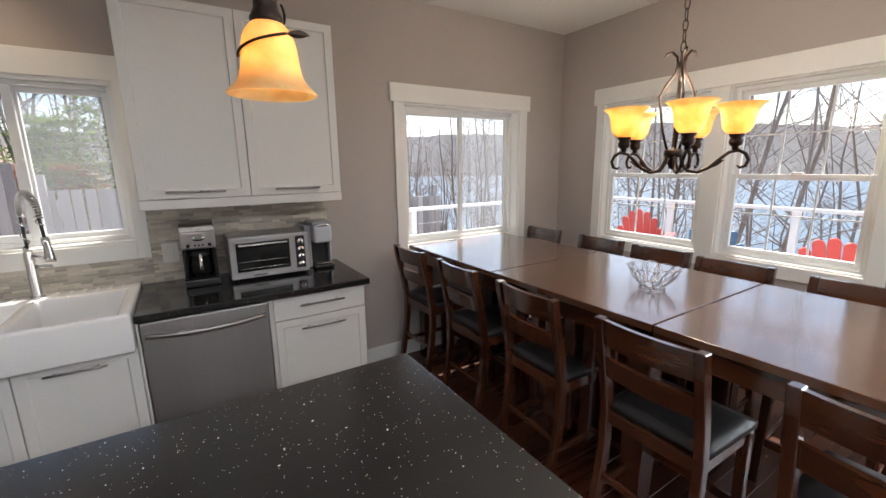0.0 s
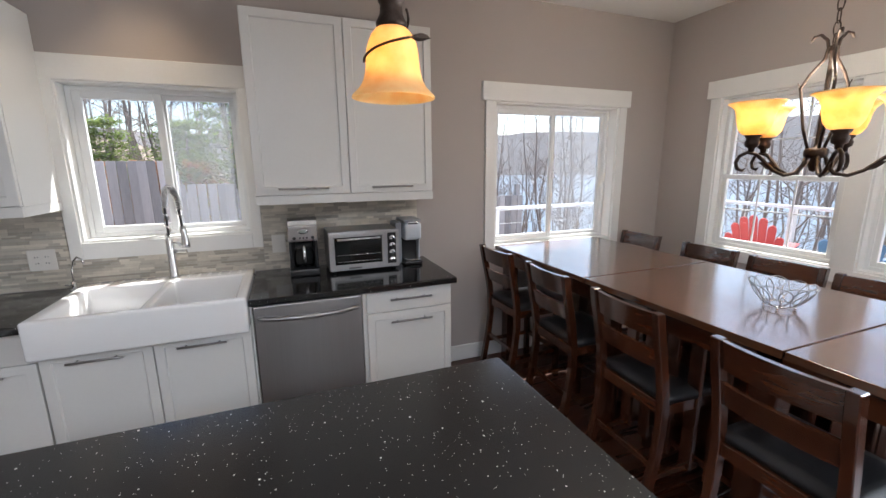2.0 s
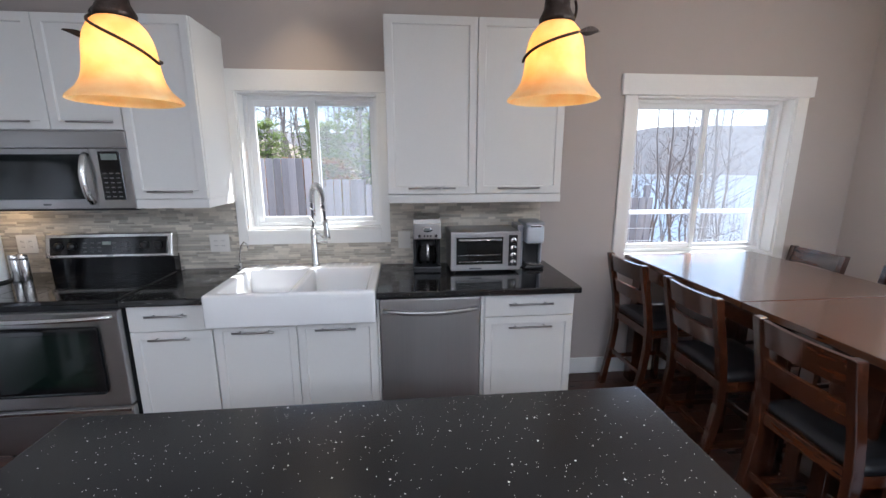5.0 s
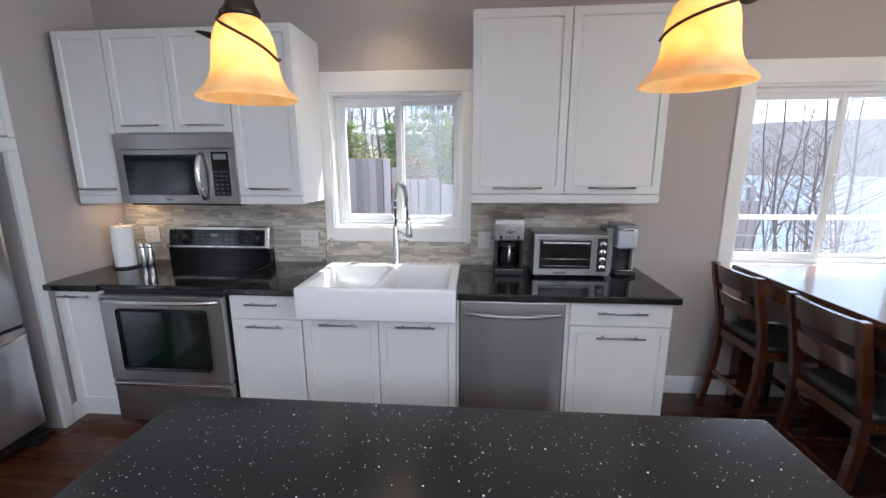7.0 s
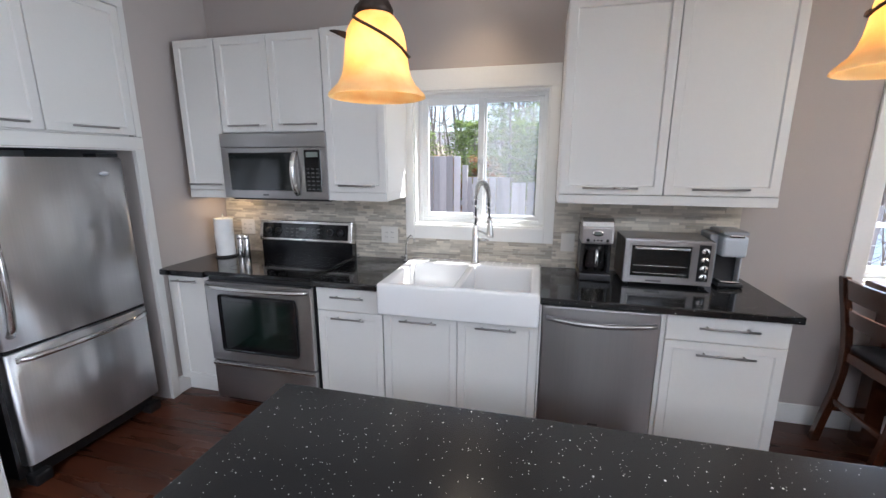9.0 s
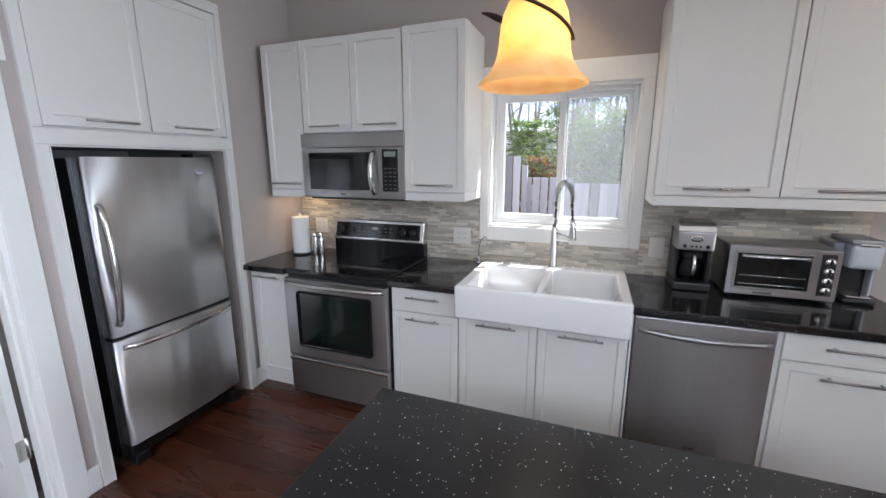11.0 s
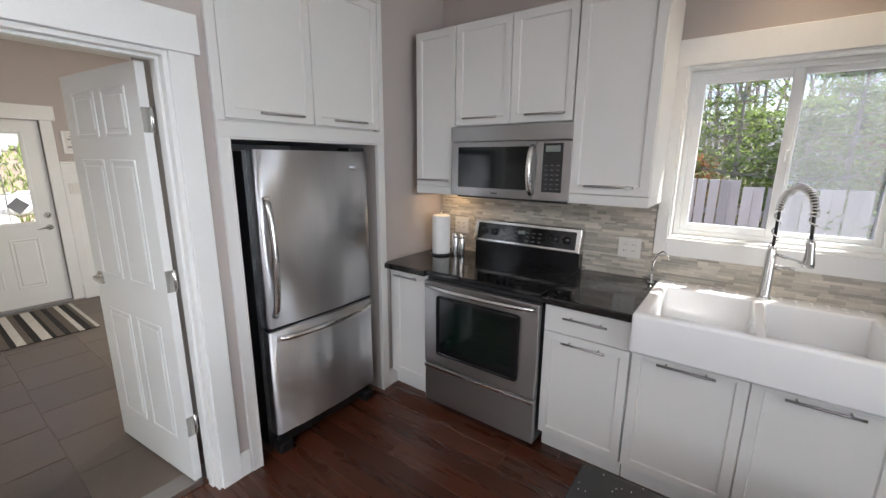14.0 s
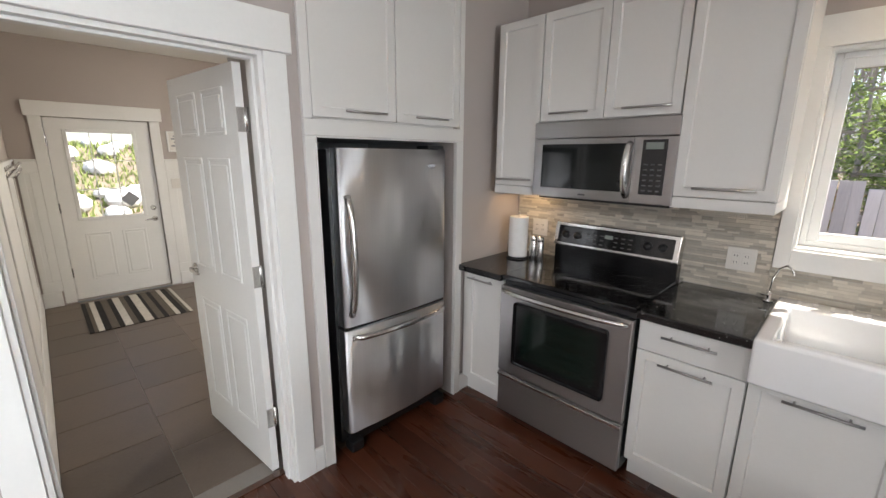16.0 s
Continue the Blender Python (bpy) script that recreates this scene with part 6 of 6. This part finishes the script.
for k in range(n + 1):
    a = radians(-75 + 190 * k / n)
    R = 520
    hgt = 56 + 22 * noise.noise(Vector((k * 0.11, 0, 3))) + 4 * noise.noise(Vector((k * 0.9, 1, 3)))
    c, s = math.cos(a), math.sin(a)
    lo.append(bm.verts.new((R * c, R * s, -14)))
    hi.append((bm.verts.new(((R + 90) * c, (R + 90) * s, hgt * 0.8)), bm.verts.new(((R + 240) * c, (R + 240) * s, hgt))))
for k in range(n):
    bm.faces.new((lo[k], lo[k + 1], hi[k + 1][0], hi[k][0]))
    bm.faces.new((hi[k][0], hi[k + 1][0], hi[k + 1][1], hi[k][1]))
solid("backdrop_hills", bm, HILL, "distant brown wooded hills across the lake", "hills", kind="structure")

# deck and railing
DX, DY, DZ = 6.6, 2.9, -0.10
deck = thing("deck", (4.5, -2, DZ), "weathered grey wooden deck round the house", "deck", kind="structure")
bm = bmesh.new()
for k in range(29):
    x = NX1 + 0.17 + k * 0.142
    if x < DX:
        box(bm, x, x + 0.136, -6.0, DY, DZ - 0.035, DZ)
for k in range(19):
    y = 0.18 + k * 0.142
    if y < DY:
        box(bm, 0.35, NX1 + 0.165, y, y + 0.136, DZ - 0.035, DZ)
tagged(part("deck_boards", bm, DECK, deck), kind="stuff")
rail = thing("deck_railing", (DX, 0, DZ), "white deck railing with posts and cables", "railing", kind="structure")
part("top_rail", boxed(DX - 0.06, DX + 0.06, -6.0, DY + 0.06, 0.87, 0.92, 0.008), VINYL, rail)
part("top_rail", boxed(0.35, DX - 0.061, DY - 0.06, DY + 0.06, 0.87, 0.92, 0.008), VINYL, rail)
for y in (-5.9, -4.2, -2.5, -0.72, 1.1, DY):
    part("post", boxed(DX - 0.045, DX + 0.045, y - 0.045, y + 0.045, DZ, 0.87, 0.004), VINYL, rail)
for x in (0.45, 2.25, 4.3):
    part("post", boxed(x - 0.045, x + 0.045, DY - 0.045, DY + 0.045, DZ, 0.87, 0.004), VINYL, rail)
for z in (0.08, 0.27, 0.46, 0.65):
    bm = bmesh.new()
    tube(bm, [(DX, -6.0, z), (DX, DY, z), (0.45, DY, z)], 0.004, 5)
    part("cable", bm, CHROME, rail)


def adirondack(material, label):
    """Fan-back garden chair that faces +x, back slats at x = 0."""
    root = thing("adirondack_chair", (0, 0, 0), label, "garden chair", "garden chairs on the deck")
    lean = Matrix.Translation((0.02, 0, 0.30)) @ Matrix.Rotation(radians(-24), 4, "Y")
    for k in range(7):
        s = k - 3
        hgt = 0.78 - 0.030 * s * s
        bm = bmesh.new()
        m = lean @ Matrix.Rotation(radians(-2.6 * s), 4, "X")
        w = 0.040
        prof = [(-w, 0), (w, 0), (w * 1.15, hgt - 0.05), (w * 0.8, hgt - 0.015), (0, hgt), (-w * 0.8, hgt - 0.015), (-w * 1.15, hgt - 0.05)]
        a = [bm.verts.new(m @ Vector((-0.010, y + s * 0.074, z))) for y, z in prof]
        b = [bm.verts.new(m @ Vector((0.010, y + s * 0.074, z))) for y, z in prof]
        for i in range(len(prof)):
            j = (i + 1) % len(prof)
            bm.faces.new((a[i], a[j], b[j], b[i]))
        bm.faces.new(a[::-1])
        bm.faces.new(b)
        bmesh.ops.recalc_face_normals(bm, faces=bm.faces)
        part("back_slat", bm, material, root)
    for k in range(6):
        x = 0.06 + 0.085 * k
        part("seat_slat", boxed(x, x + 0.075, -0.26, 0.26, 0.28 + 0.018 * k, 0.30 + 0.018 * k, 0.004), material, root)
    for s in (-1, 1):
        part("arm", boxed(-0.16, 0.60, s * 0.33 - 0.065, s * 0.33 + 0.065, 0.545, 0.567, 0.008), material, root)
        part("front_leg", boxed(0.50, 0.56, s * 0.29 - 0.02, s * 0.29 + 0.02, 0.001, 0.544, 0.004), material, root)
        bm = bmesh.new()
        tube(bm, [(0.55, s * 0.27, 0.36), (0.1, s * 0.27, 0.22), (-0.28, s * 0.27, 0.03)], [0.035, 0.035, 0.028], 6)
        part("side_runner", bm, material, root)
        part("arm_post", boxed(-0.14, -0.10, s * 0.29 - 0.02, s * 0.29 + 0.02, 0.10, 0.544, 0.004), material, root)
    part("back_brace", boxed(-0.17, -0.14, -0.30, 0.30, 0.50, 0.56, 0.004), material, root)
    return root


red = adirondack(RED, "red slatted garden chair facing the lake")
red.matrix_basis = pose(5.10, 0.70, DZ, 0, 0, 20)
copy_thing(red, pose(4.22, -1.78, DZ, 0, 0, 4))
blue = adirondack(BLUE, "blue slatted garden chair facing the lake")
blue.matrix_basis = pose(4.66, -0.50, DZ, 0, 0, 24)
root = thing("deck_table", (4.9, -1.35, DZ), "round pale deck table with a tray", "garden table")
bm = bmesh.new()
lathe(bm, [(0, 0.40), (0.36, 0.40), (0.38, 0.42), (0.38, 0.44), (0.36, 0.45), (0, 0.45)], (4.9, -1.35, DZ), 28)
part("top", bm, PLATE, root, smooth=True)
bm = bmesh.new()
lathe(bm, [(0.20, 0.001), (0.20, 0.03), (0.05, 0.06), (0.05, 0.40), (0, 0.40)], (4.9, -1.35, DZ), 20)
part("pedestal", bm, RUBBER, root, smooth=True)

# fence
fence = thing("board_fence", (-2, 5.2, -0.5), "weathered grey vertical board fence", "fence", kind="structure")
rng = random.Random(3)
plank_me = {}
for sect, (x0, x1, yb, top) in enumerate(((-10.0, -2.62, 5.2, 1.68), (-2.55, 4.2, 5.35, 1.30))):
    k = 0
    x = x0
    while x < x1:
        h = top - (0.09 * (x - x0) / 1.5 if sect else 0) + rng.uniform(-0.02, 0.02)
        if sect and h < 0.85:
            h = 0.85 + rng.uniform(-0.02, 0.02)
        key = (sect, round(h, 1))
        if key not in plank_me:
            bm = boxed(-0.066, 0.066, -0.01, 0.01, 0, round(h, 1) + 0.5, 0.004)
            me = bpy.data.meshes.new("fence_board")
            bm.to_mesh(me)
            bm.free()
            me.materials.append(FENCE)
            plank_me[key] = me
        ob = new("fence_board", plank_me[key])
        ob.parent = fence
        ob.location = (x + 2, yb + rng.uniform(-0.012, 0.012) - 5.2, 0)
        ob.rotation_euler = (0, radians(rng.uniform(-0.8, 0.8)), 0)
        x += 0.142 if not sect else 0.150
    for z in (0.0, 0.75):
        part("fence_rail", boxed(x0, x1, yb + 0.025, yb + 0.065, z, z + 0.09), FENCE, fence)
    for x in (x0 + 0.05, 0.5 * (x0 + x1), x1):
        part("fence_post", boxed(x - 0.05, x + 0.05, yb + 0.066, yb + 0.166, -0.6, top - 0.15), FENCE, fence)

# shed behind the fence
shed = thing("garden_shed", (3.2, 12.5, -0.4), "red-brown wooden shed with a dark roof", "shed")
part("wall", boxed(0.8, 5.4, 11.2, 14, -0.6, 2.35), SHED, shed)
bm = bmesh.new()
for y0, y1, z0, z1 in ((10.8, 12.6, 2.25, 3.1), (14.4, 12.6, 2.25, 3.1)):
    q = [bm.verts.new(p) for p in ((0.5, y0, z0), (5.7, y0, z0), (5.7, y1, z1), (0.5, y1, z1), (0.5, y0, z0 + 0.08), (5.7, y0, z0 + 0.08), (5.7, y1, z1 + 0.08), (0.5, y1, z1 + 0.08))]
    for f in ((0, 1, 2, 3), (7, 6, 5, 4), (0, 4, 5, 1), (1, 5, 6, 2), (2, 6, 7, 3), (3, 7, 4, 0)):
        bm.faces.new([q[i] for i in f])
part("roof", bm, RUBBER, shed, "dark shingle roof")


# trees
def limbs(bm, p, d, length, r, depth, rng):
    """A tapered, crooked branch that forks into thinner ones."""
    n = 5
    pts, rad, q, w = [p.copy()], [r], p.copy(), d.copy()
    for k in range(n):
        w = (w + Vector((rng.uniform(-1, 1), rng.uniform(-1, 1), rng.uniform(-0.3, 0.7))) * 0.13).normalized()
        q = q + w * length / n
        pts.append(q.copy())
        rad.append(r * (1 - 0.72 * (k + 1) / n))
    tube(bm, pts, rad, 6 if depth > 1 else 4 if depth else 3)
    if depth:
        for k in range(rng.randint(4, 6) if depth > 1 else rng.randint(3, 5)):
            i = rng.randint(2, n) if depth > 1 else rng.randint(1, n)
            az = rng.uniform(0, math.tau)
            side = Vector((math.cos(az), math.sin(az), rng.uniform(0.1, 0.8)))
            limbs(bm, pts[i], (w * 0.5 + side).normalized(), length * rng.uniform(0.35, 0.6), rad[i] * 0.6 + 0.0015, depth - 1, rng)


def bare_tree(seed, tall, r, fork=2):
    rng = random.Random(seed)
    root = thing("bare_tree", (0, 0, 0), "leafless grey-brown woodland tree", "tree", "bare trees round the house")
    bm = bmesh.new()
    n = 9
    pts, rad = [], []
    x = y = 0.0
    for k in range(n):
        pts.append(Vector((x, y, tall * k / (n - 1) - 0.4)))
        rad.append(r * (1 - 0.85 * k / (n - 1)))
        x += rng.uniform(-0.02, 0.02) * tall
        y += rng.uniform(-0.02, 0.02) * tall
    tube(bm, pts, rad, 8)
    part("trunk", bm, BARK, root, smooth=True)
    bm = bmesh.new()
    for k in range(rng.randint(11, 15)):
        i = rng.randint(2, n - 1)
        p = pts[i] if i == n - 1 else pts[i].lerp(pts[i + 1], rng.random())
        az = rng.uniform(0, math.tau)
        limbs(bm, p, Vector((math.cos(az), math.sin(az), rng.uniform(0.3, 1.1))).normalized(), tall * rng.uniform(0.16, 0.32), rad[i] * 0.34 + 0.003, fork, rng)
    part("limbs", bm, BARK, root, smooth=True)
    return root


def scatter_leaves(bm, centre, radius, count, size, rng, squash=0.6):
    for _ in range(count):
        v = Vector((rng.gauss(0, 1), rng.gauss(0, 1), rng.gauss(0, squash))) * radius * 0.55
        p = centre + v
        a = Vector((rng.uniform(-1, 1), rng.uniform(-1, 1), rng.uniform(-0.5, 0.5))).normalized() * size * rng.uniform(0.6, 1.4)
        b = a.cross(Vector((rng.uniform(-1, 1), rng.uniform(-1, 1), 1))).normalized() * size * 0.32
        q = [bm.verts.new(p + s) for s in (-a, b, a, -b)]
        bm.faces.new(q)


def young_pine(seed, tall, label, material=PINE, dense=17):
    rng = random.Random(seed)
    root = thing("young_pine", (0, 0, 0), label, "tree", "shrubs behind the fence")
    bm = bmesh.new()
    tube(bm, [(0, 0, -0.4), (0.03, 0, tall * 0.5), (0, 0.04, tall * 0.97)], [0.06, 0.04, 0.008], 7)
    part("trunk", bm, BARK, root, smooth=True)
    bw, bl = bmesh.new(), bmesh.new()
    levels = 11
    for k in range(levels):
        z = tall * (0.12 + 0.84 * k / levels)
        reach = tall * 0.36 * (1 - 0.85 * k / levels) + 0.12
        m = rng.randint(5, 8)
        for j in range(m):
            az = j * math.tau / m + rng.uniform(-0.4, 0.4)
            R = reach * rng.uniform(0.65, 1.15)
            tip = Vector((R * math.cos(az), R * math.sin(az), z + R * rng.uniform(-0.05, 0.28)))
            tube(bw, [Vector((0, 0, z)), tip * 0.5 + Vector((0, 0, z * 0.5 - 0.03)), tip], [0.016, 0.010, 0.003], 4)
            for s in (0.45, 0.7, 0.95):
                c = Vector((0, 0, z)).lerp(tip, s)
                scatter_leaves(bl, c, 0.20 * reach + 0.07, dense, 0.060, rng)
    part("branches", bw, BARK, root)
    part("crown", bl, material, root, "soft green needle clumps" if material == PINE else "dry russet leaves")
    return root


rng = random.Random(12)
trees = [bare_tree(21, 10.5, 0.065), bare_tree(22, 8.0, 0.045), bare_tree(23, 12.0, 0.08)]
spots = []
for k in range(24):     # woods north of the fence
    spots.append((rng.uniform(-16, 8), rng.uniform(8.5, 28)))
for k in range(44):     # slope to the lake
    spots.append((rng.uniform(9, 26), rng.uniform(-9, 16)))
spots += [(2.2, 8.6), (3.2, 10.0), (1.4, 11.0)]


def shades_house(x, y):
    """Whether a tree here would stand between the low-east sun and the windows."""
    along, across = 0.743 * x + 0.669 * y, abs(0.669 * x - 0.743 * y)
    return 0 < along < 13 and across < 3.0


spots = [p for p in spots if not shades_house(*p)]
for k in range(40):     # saplings in the north-east view and behind the fence
    spots.append((rng.uniform(2.5, 16), rng.uniform(9, 26)) if k % 2 else (rng.uniform(-12, 2), rng.uniform(7.5, 20)))
trees.append(bare_tree(24, 7.5, 0.034))
trees.append(bare_tree(25, 9.0, 0.045))
slim = [(9.6, -1.6), (9.3, 0.4), (9.8, -3.4), (8.8, -4.6), (10.6, -0.7), (11.0, 1.4)]
for i, (x, y) in enumerate(spots + slim):
    src = trees[i % 5] if i < len(spots) else trees[3 + i % 2]
    m = pose(x, y, height(x, y), rng.uniform(-4, 4), rng.uniform(-4, 4), rng.uniform(0, 360))
    if i < 5:
        src.matrix_basis = m
    else:
        copy_thing(src, m)
pines = [young_pine(31, 4.2, "bright green young pine behind the fence"), young_pine(32, 3.4, "bushy green young pine behind the fence")]
pspots = [(-1.9, 6.8), (-0.9, 7.4), (0.4, 6.9), (-3.0, 8.6), (1.5, 8.4), (-5.4, 9.5), (-0.2, 9.6), (-1.6, 9.0), (-0.4, 6.7), (0.9, 7.6), (2.4, 9.4), (-4.8, 9.3), (-7.2, 9.6), (-3.6, 10.4)]
for i, (x, y) in enumerate(pspots):
    m = pose(x, y, height(x, y), 0, 0, rng.uniform(0, 360))
    if i < 2:
        pines[i].matrix_basis = m
    else:
        copy_thing(pines[i % 2], m)
rus = young_pine(33, 2.3, "russet dry-leaved shrub behind the fence", RUSSET, 12)
rus.matrix_basis = pose(-4.4, 7.0, height(-4.4, 7.0))
for x, y in ((-2.6, 7.6), (2.2, 7.2), (1.2, 10.0), (-3.5, 7.3), (-5.2, 7.8), (-6.6, 7.4)):
    copy_thing(rus, pose(x, y, height(x, y), 0, 0, rng.uniform(0, 360)))
# thin woods too far to count
def far_woods(name, seed, count, region, label):
    """Slender crooked trunks with many fine upward twigs, in one mesh."""
    wr = random.Random(seed)
    bm = bmesh.new()
    for _ in range(count):
        x, y = wr.uniform(*region[:2]), wr.uniform(*region[2:])
        if shades_house(x, y):
            continue
        p, tall, r = Vector((x, y, height(x, y) - 0.3)), wr.uniform(6, 13), wr.uniform(0.025, 0.075)
        pts = [p]
        for k in range(4):
            pts.append(pts[-1] + Vector((wr.uniform(-0.05, 0.05) * tall, wr.uniform(-0.05, 0.05) * tall, tall / 4)))
        tube(bm, pts, [r, r * 0.85, r * 0.65, r * 0.4, 0.006], 5)
        for _ in range(wr.randint(16, 26)):
            i = wr.randint(0, 3)
            q = pts[i].lerp(pts[i + 1], wr.random())
            az, L = wr.uniform(0, math.tau), wr.uniform(0.5, 2.0)
            d = Vector((math.cos(az), math.sin(az), wr.uniform(0.2, 1.2))) * L
            e = q + d * 0.55 + Vector((wr.uniform(-0.12, 0.12), wr.uniform(-0.12, 0.12), 0.05))
            tube(bm, [q, e, q + d], [r * 0.28, r * 0.18, 0.003], 3)
            f = d.cross(Vector((0, 0, 1))) * wr.uniform(-0.4, 0.4)
            tube(bm, [e, e + d * 0.4 + f], [r * 0.16, 0.003], 3)
    solid(name, bm, BARK, label, "woods", kind="stuff")


far_woods("far_woods", 41, 170, (-26, 9, 13, 34), "thin bare woods behind the fence")
far_woods("lakeside_woods", 42, 150, (9, 24, -8, 30), "thin bare saplings on the lake slope")
# rock garden outside the mudroom door
rocks = thing("rock_garden", (-11, -2, height(-11, -2)), "sunlit bank of pale boulders and grass", "rock garden", kind="structure")
for k in range(110):
    x, y = rng.uniform(-14.5, -9.3), rng.uniform(-5.5, 1.5)
    bm = bmesh.new()
    bmesh.ops.create_icosphere(bm, subdivisions=2, radius=rng.uniform(0.10, 0.30))
    off = Vector((k * 3.1, 0, 0))
    for v in bm.verts:
        v.co *= 1 + 0.35 * noise.noise(v.co * 2.5 + off)
        v.co.z *= 0.7
    bmesh.ops.translate(bm, verts=bm.verts, vec=(x, y, height(x, y) + 0.05))
    part("boulder", bm, ROCK, rocks)
bm = bmesh.new()
grng = random.Random(7)
for _ in range(12000):
    x, y = grng.uniform(-15, -8.6), grng.uniform(-6, 2)
    p = Vector((x, y, height(x, y)))
    d = Vector((grng.uniform(-0.05, 0.05), grng.uniform(-0.05, 0.05), grng.uniform(0.05, 0.16)))
    s = Vector((grng.uniform(-1, 1), grng.uniform(-1, 1), 0)).normalized() * 0.02
    bm.faces.new([bm.verts.new(q) for q in (p - s, p + s, p + d)])
solid("bank_grass", bm, GRASS, "yellow-green spring grass on the bank", "grass", kind="stuff")

# recessed light over the sink and puck light in the corner
root = thing("recessed_light", (-1.55, -0.34, CEILZ), "white-rimmed recessed ceiling light, lit warm", "ceiling light")
bm = bmesh.new()
lathe(bm, [(0.050, -0.004), (0.075, -0.006), (0.078, -0.001), (0.050, -0.001), (0.050, -0.004)], (-1.55, -0.34, CEILZ), 28)
part("rim", bm, TRIM, root, smooth=True)
bm = bmesh.new()
lathe(bm, [(0.0, -0.0015), (0.049, -0.0015), (0.049, -0.001), (0.0, -0.001)], (-1.55, -0.34, CEILZ), 24)
part("lens", bm, BULB, root, "glowing lens")
root = thing("puck_light", (-3.37, -0.16, 1.41), "small lit puck light under the corner cabinet", "cabinet light")
bm = bmesh.new()
lathe(bm, [(0.0, -0.012), (0.03, -0.012), (0.034, -0.006), (0.034, -0.0005), (0.0, -0.0005)], (-3.37, -0.16, 1.411), 20)
part("case", bm, PLATE, root, smooth=True)

# ---- pieces: mudroom tiles, hardwood planks, backsplash mosaic ----
tile_me = bpy.data.meshes.new("floor_tile")
bm = boxed(-0.2080, 0.2080, -0.2205, 0.2205, -0.010, 0.0, 0.002)
bm.to_mesh(tile_me)
bm.free()
tile_me.materials.append(SLATE)
for i in range(7):
    yc = -2.195 - 0.2225 + 0.445 * (i - 0)
    if yc > 0.2:
        break
    for j in range(-1, 12):
        xc = -4.23 - 0.42 * j - (0.21 if i % 2 else 0.0)
        if not (MW - 0.15 < xc < -3.80):
            continue
        ob = new("floor_tile", tile_me)
        ob.parent = mud_floor
        ob.location = (xc + 5.6, yc + 1.2, 0)
solid("threshold_strip", boxed(NX0 - 0.13, NX0 - 0.09, DOOR[0] + 0.02, DOOR[1] - 0.02, -0.01, 0.006, 0.002), CHAIRR, "dark wood strip in the doorway", "threshold", kind="structure")

PW = 0.127
plank_mesh = {}
rest = bmesh.new()
rng = random.Random(5)
count = 0
X0 = NX0 - 0.09
y = 0.0
while y > SOUTH:
    x = X0 - rng.uniform(0, 0.9)
    while x < NX1:
        L = rng.choice((0.7, 0.9, 1.2, 1.5))
        a, b = max(x, X0), min(x + L, NX1 - 0.002)
        if b - a > 0.04:
            near = y > -3.6 and (a < -1.5 or b > -0.4)
            if near and count < 300:
                key = round(b - a, 2)
                if key not in plank_mesh:
                    bm = boxed(0.0007, key - 0.0007, -PW + 0.0007, -0.0007, -0.011, 0.0, 0.0012)
                    plank_mesh[key] = bpy.data.meshes.new("floor_plank")
                    bm.to_mesh(plank_mesh[key])
                    bm.free()
                    plank_mesh[key].materials.append(PLANK)
                ob = new("floor_plank", plank_mesh[key])
                ob.parent = floor
                ob.location = (b - key, y, rng.uniform(-0.0004, 0.0004))
                count += 1
            else:
                box(rest, a + 0.0007, b - 0.0007, y - PW + 0.0007, y - 0.0007, -0.011, 0.0)
        x += L
    y -= PW
tagged(part("floor_planks", rest, PLANK_B, floor), kind="stuff")

splash = thing("backsplash", (-1.8, 0, 0.916), "beige and grey glass-stone strip mosaic backsplash", "backsplash", kind="structure")
bm = bmesh.new()
areas = [(-3.545, -2.064, 0.917, 1.36), (-2.063, -1.057, 0.917, 1.074), (-1.056, -0.0, 0.917, 1.42)]
for a in areas:
    box(bm, a[0], a[1], -0.0075, -0.001, a[2], a[3])
part("grout_bed", bm, BS_GROUT, splash)
rng = random.Random(8)
mos = {}
rest = bmesh.new()
count = 0
for x0, x1, z0, z1 in areas:
    z = z0 + 0.001
    while z < z1 - 0.008:
        h = min(rng.choice((0.010, 0.015, 0.015, 0.020)), z1 - z - 0.001)
        x = x0 - rng.uniform(0, 0.08)
        while x < x1:
            L = rng.choice((0.05, 0.075, 0.10, 0.13))
            a, b = max(x, x0) + 0.0006, min(x + L, x1) - 0.0006
            if b - a > 0.006:
                d = rng.choice((0.0125, 0.0130, 0.0138))
                if count < 300 and a > -2.75 and b < -1.0 and L == round(b - a + 0.0012, 4) and z > 0.98:
                    key = (L, h, d)
                    if key not in mos:
                        t = boxed(0, L - 0.0012, -d, -0.0076, 0.0006, h - 0.0006)
                        mos[key] = bpy.data.meshes.new("mosaic_tile")
                        t.to_mesh(mos[key])
                        t.free()
                        mos[key].materials.append(MOSAIC_A)
                    ob = new("mosaic_tile", mos[key])
                    ob.parent = splash
                    ob.location = Vector((a, 0, z)) - splash.location
                    count += 1
                else:
                    box(rest, a, b, -d, -0.0076, z + 0.0006, z + h - 0.0006)
            x += L
        z += h
tagged(part("mosaic_tiles", rest, MOSAIC_B, splash), kind="stuff")
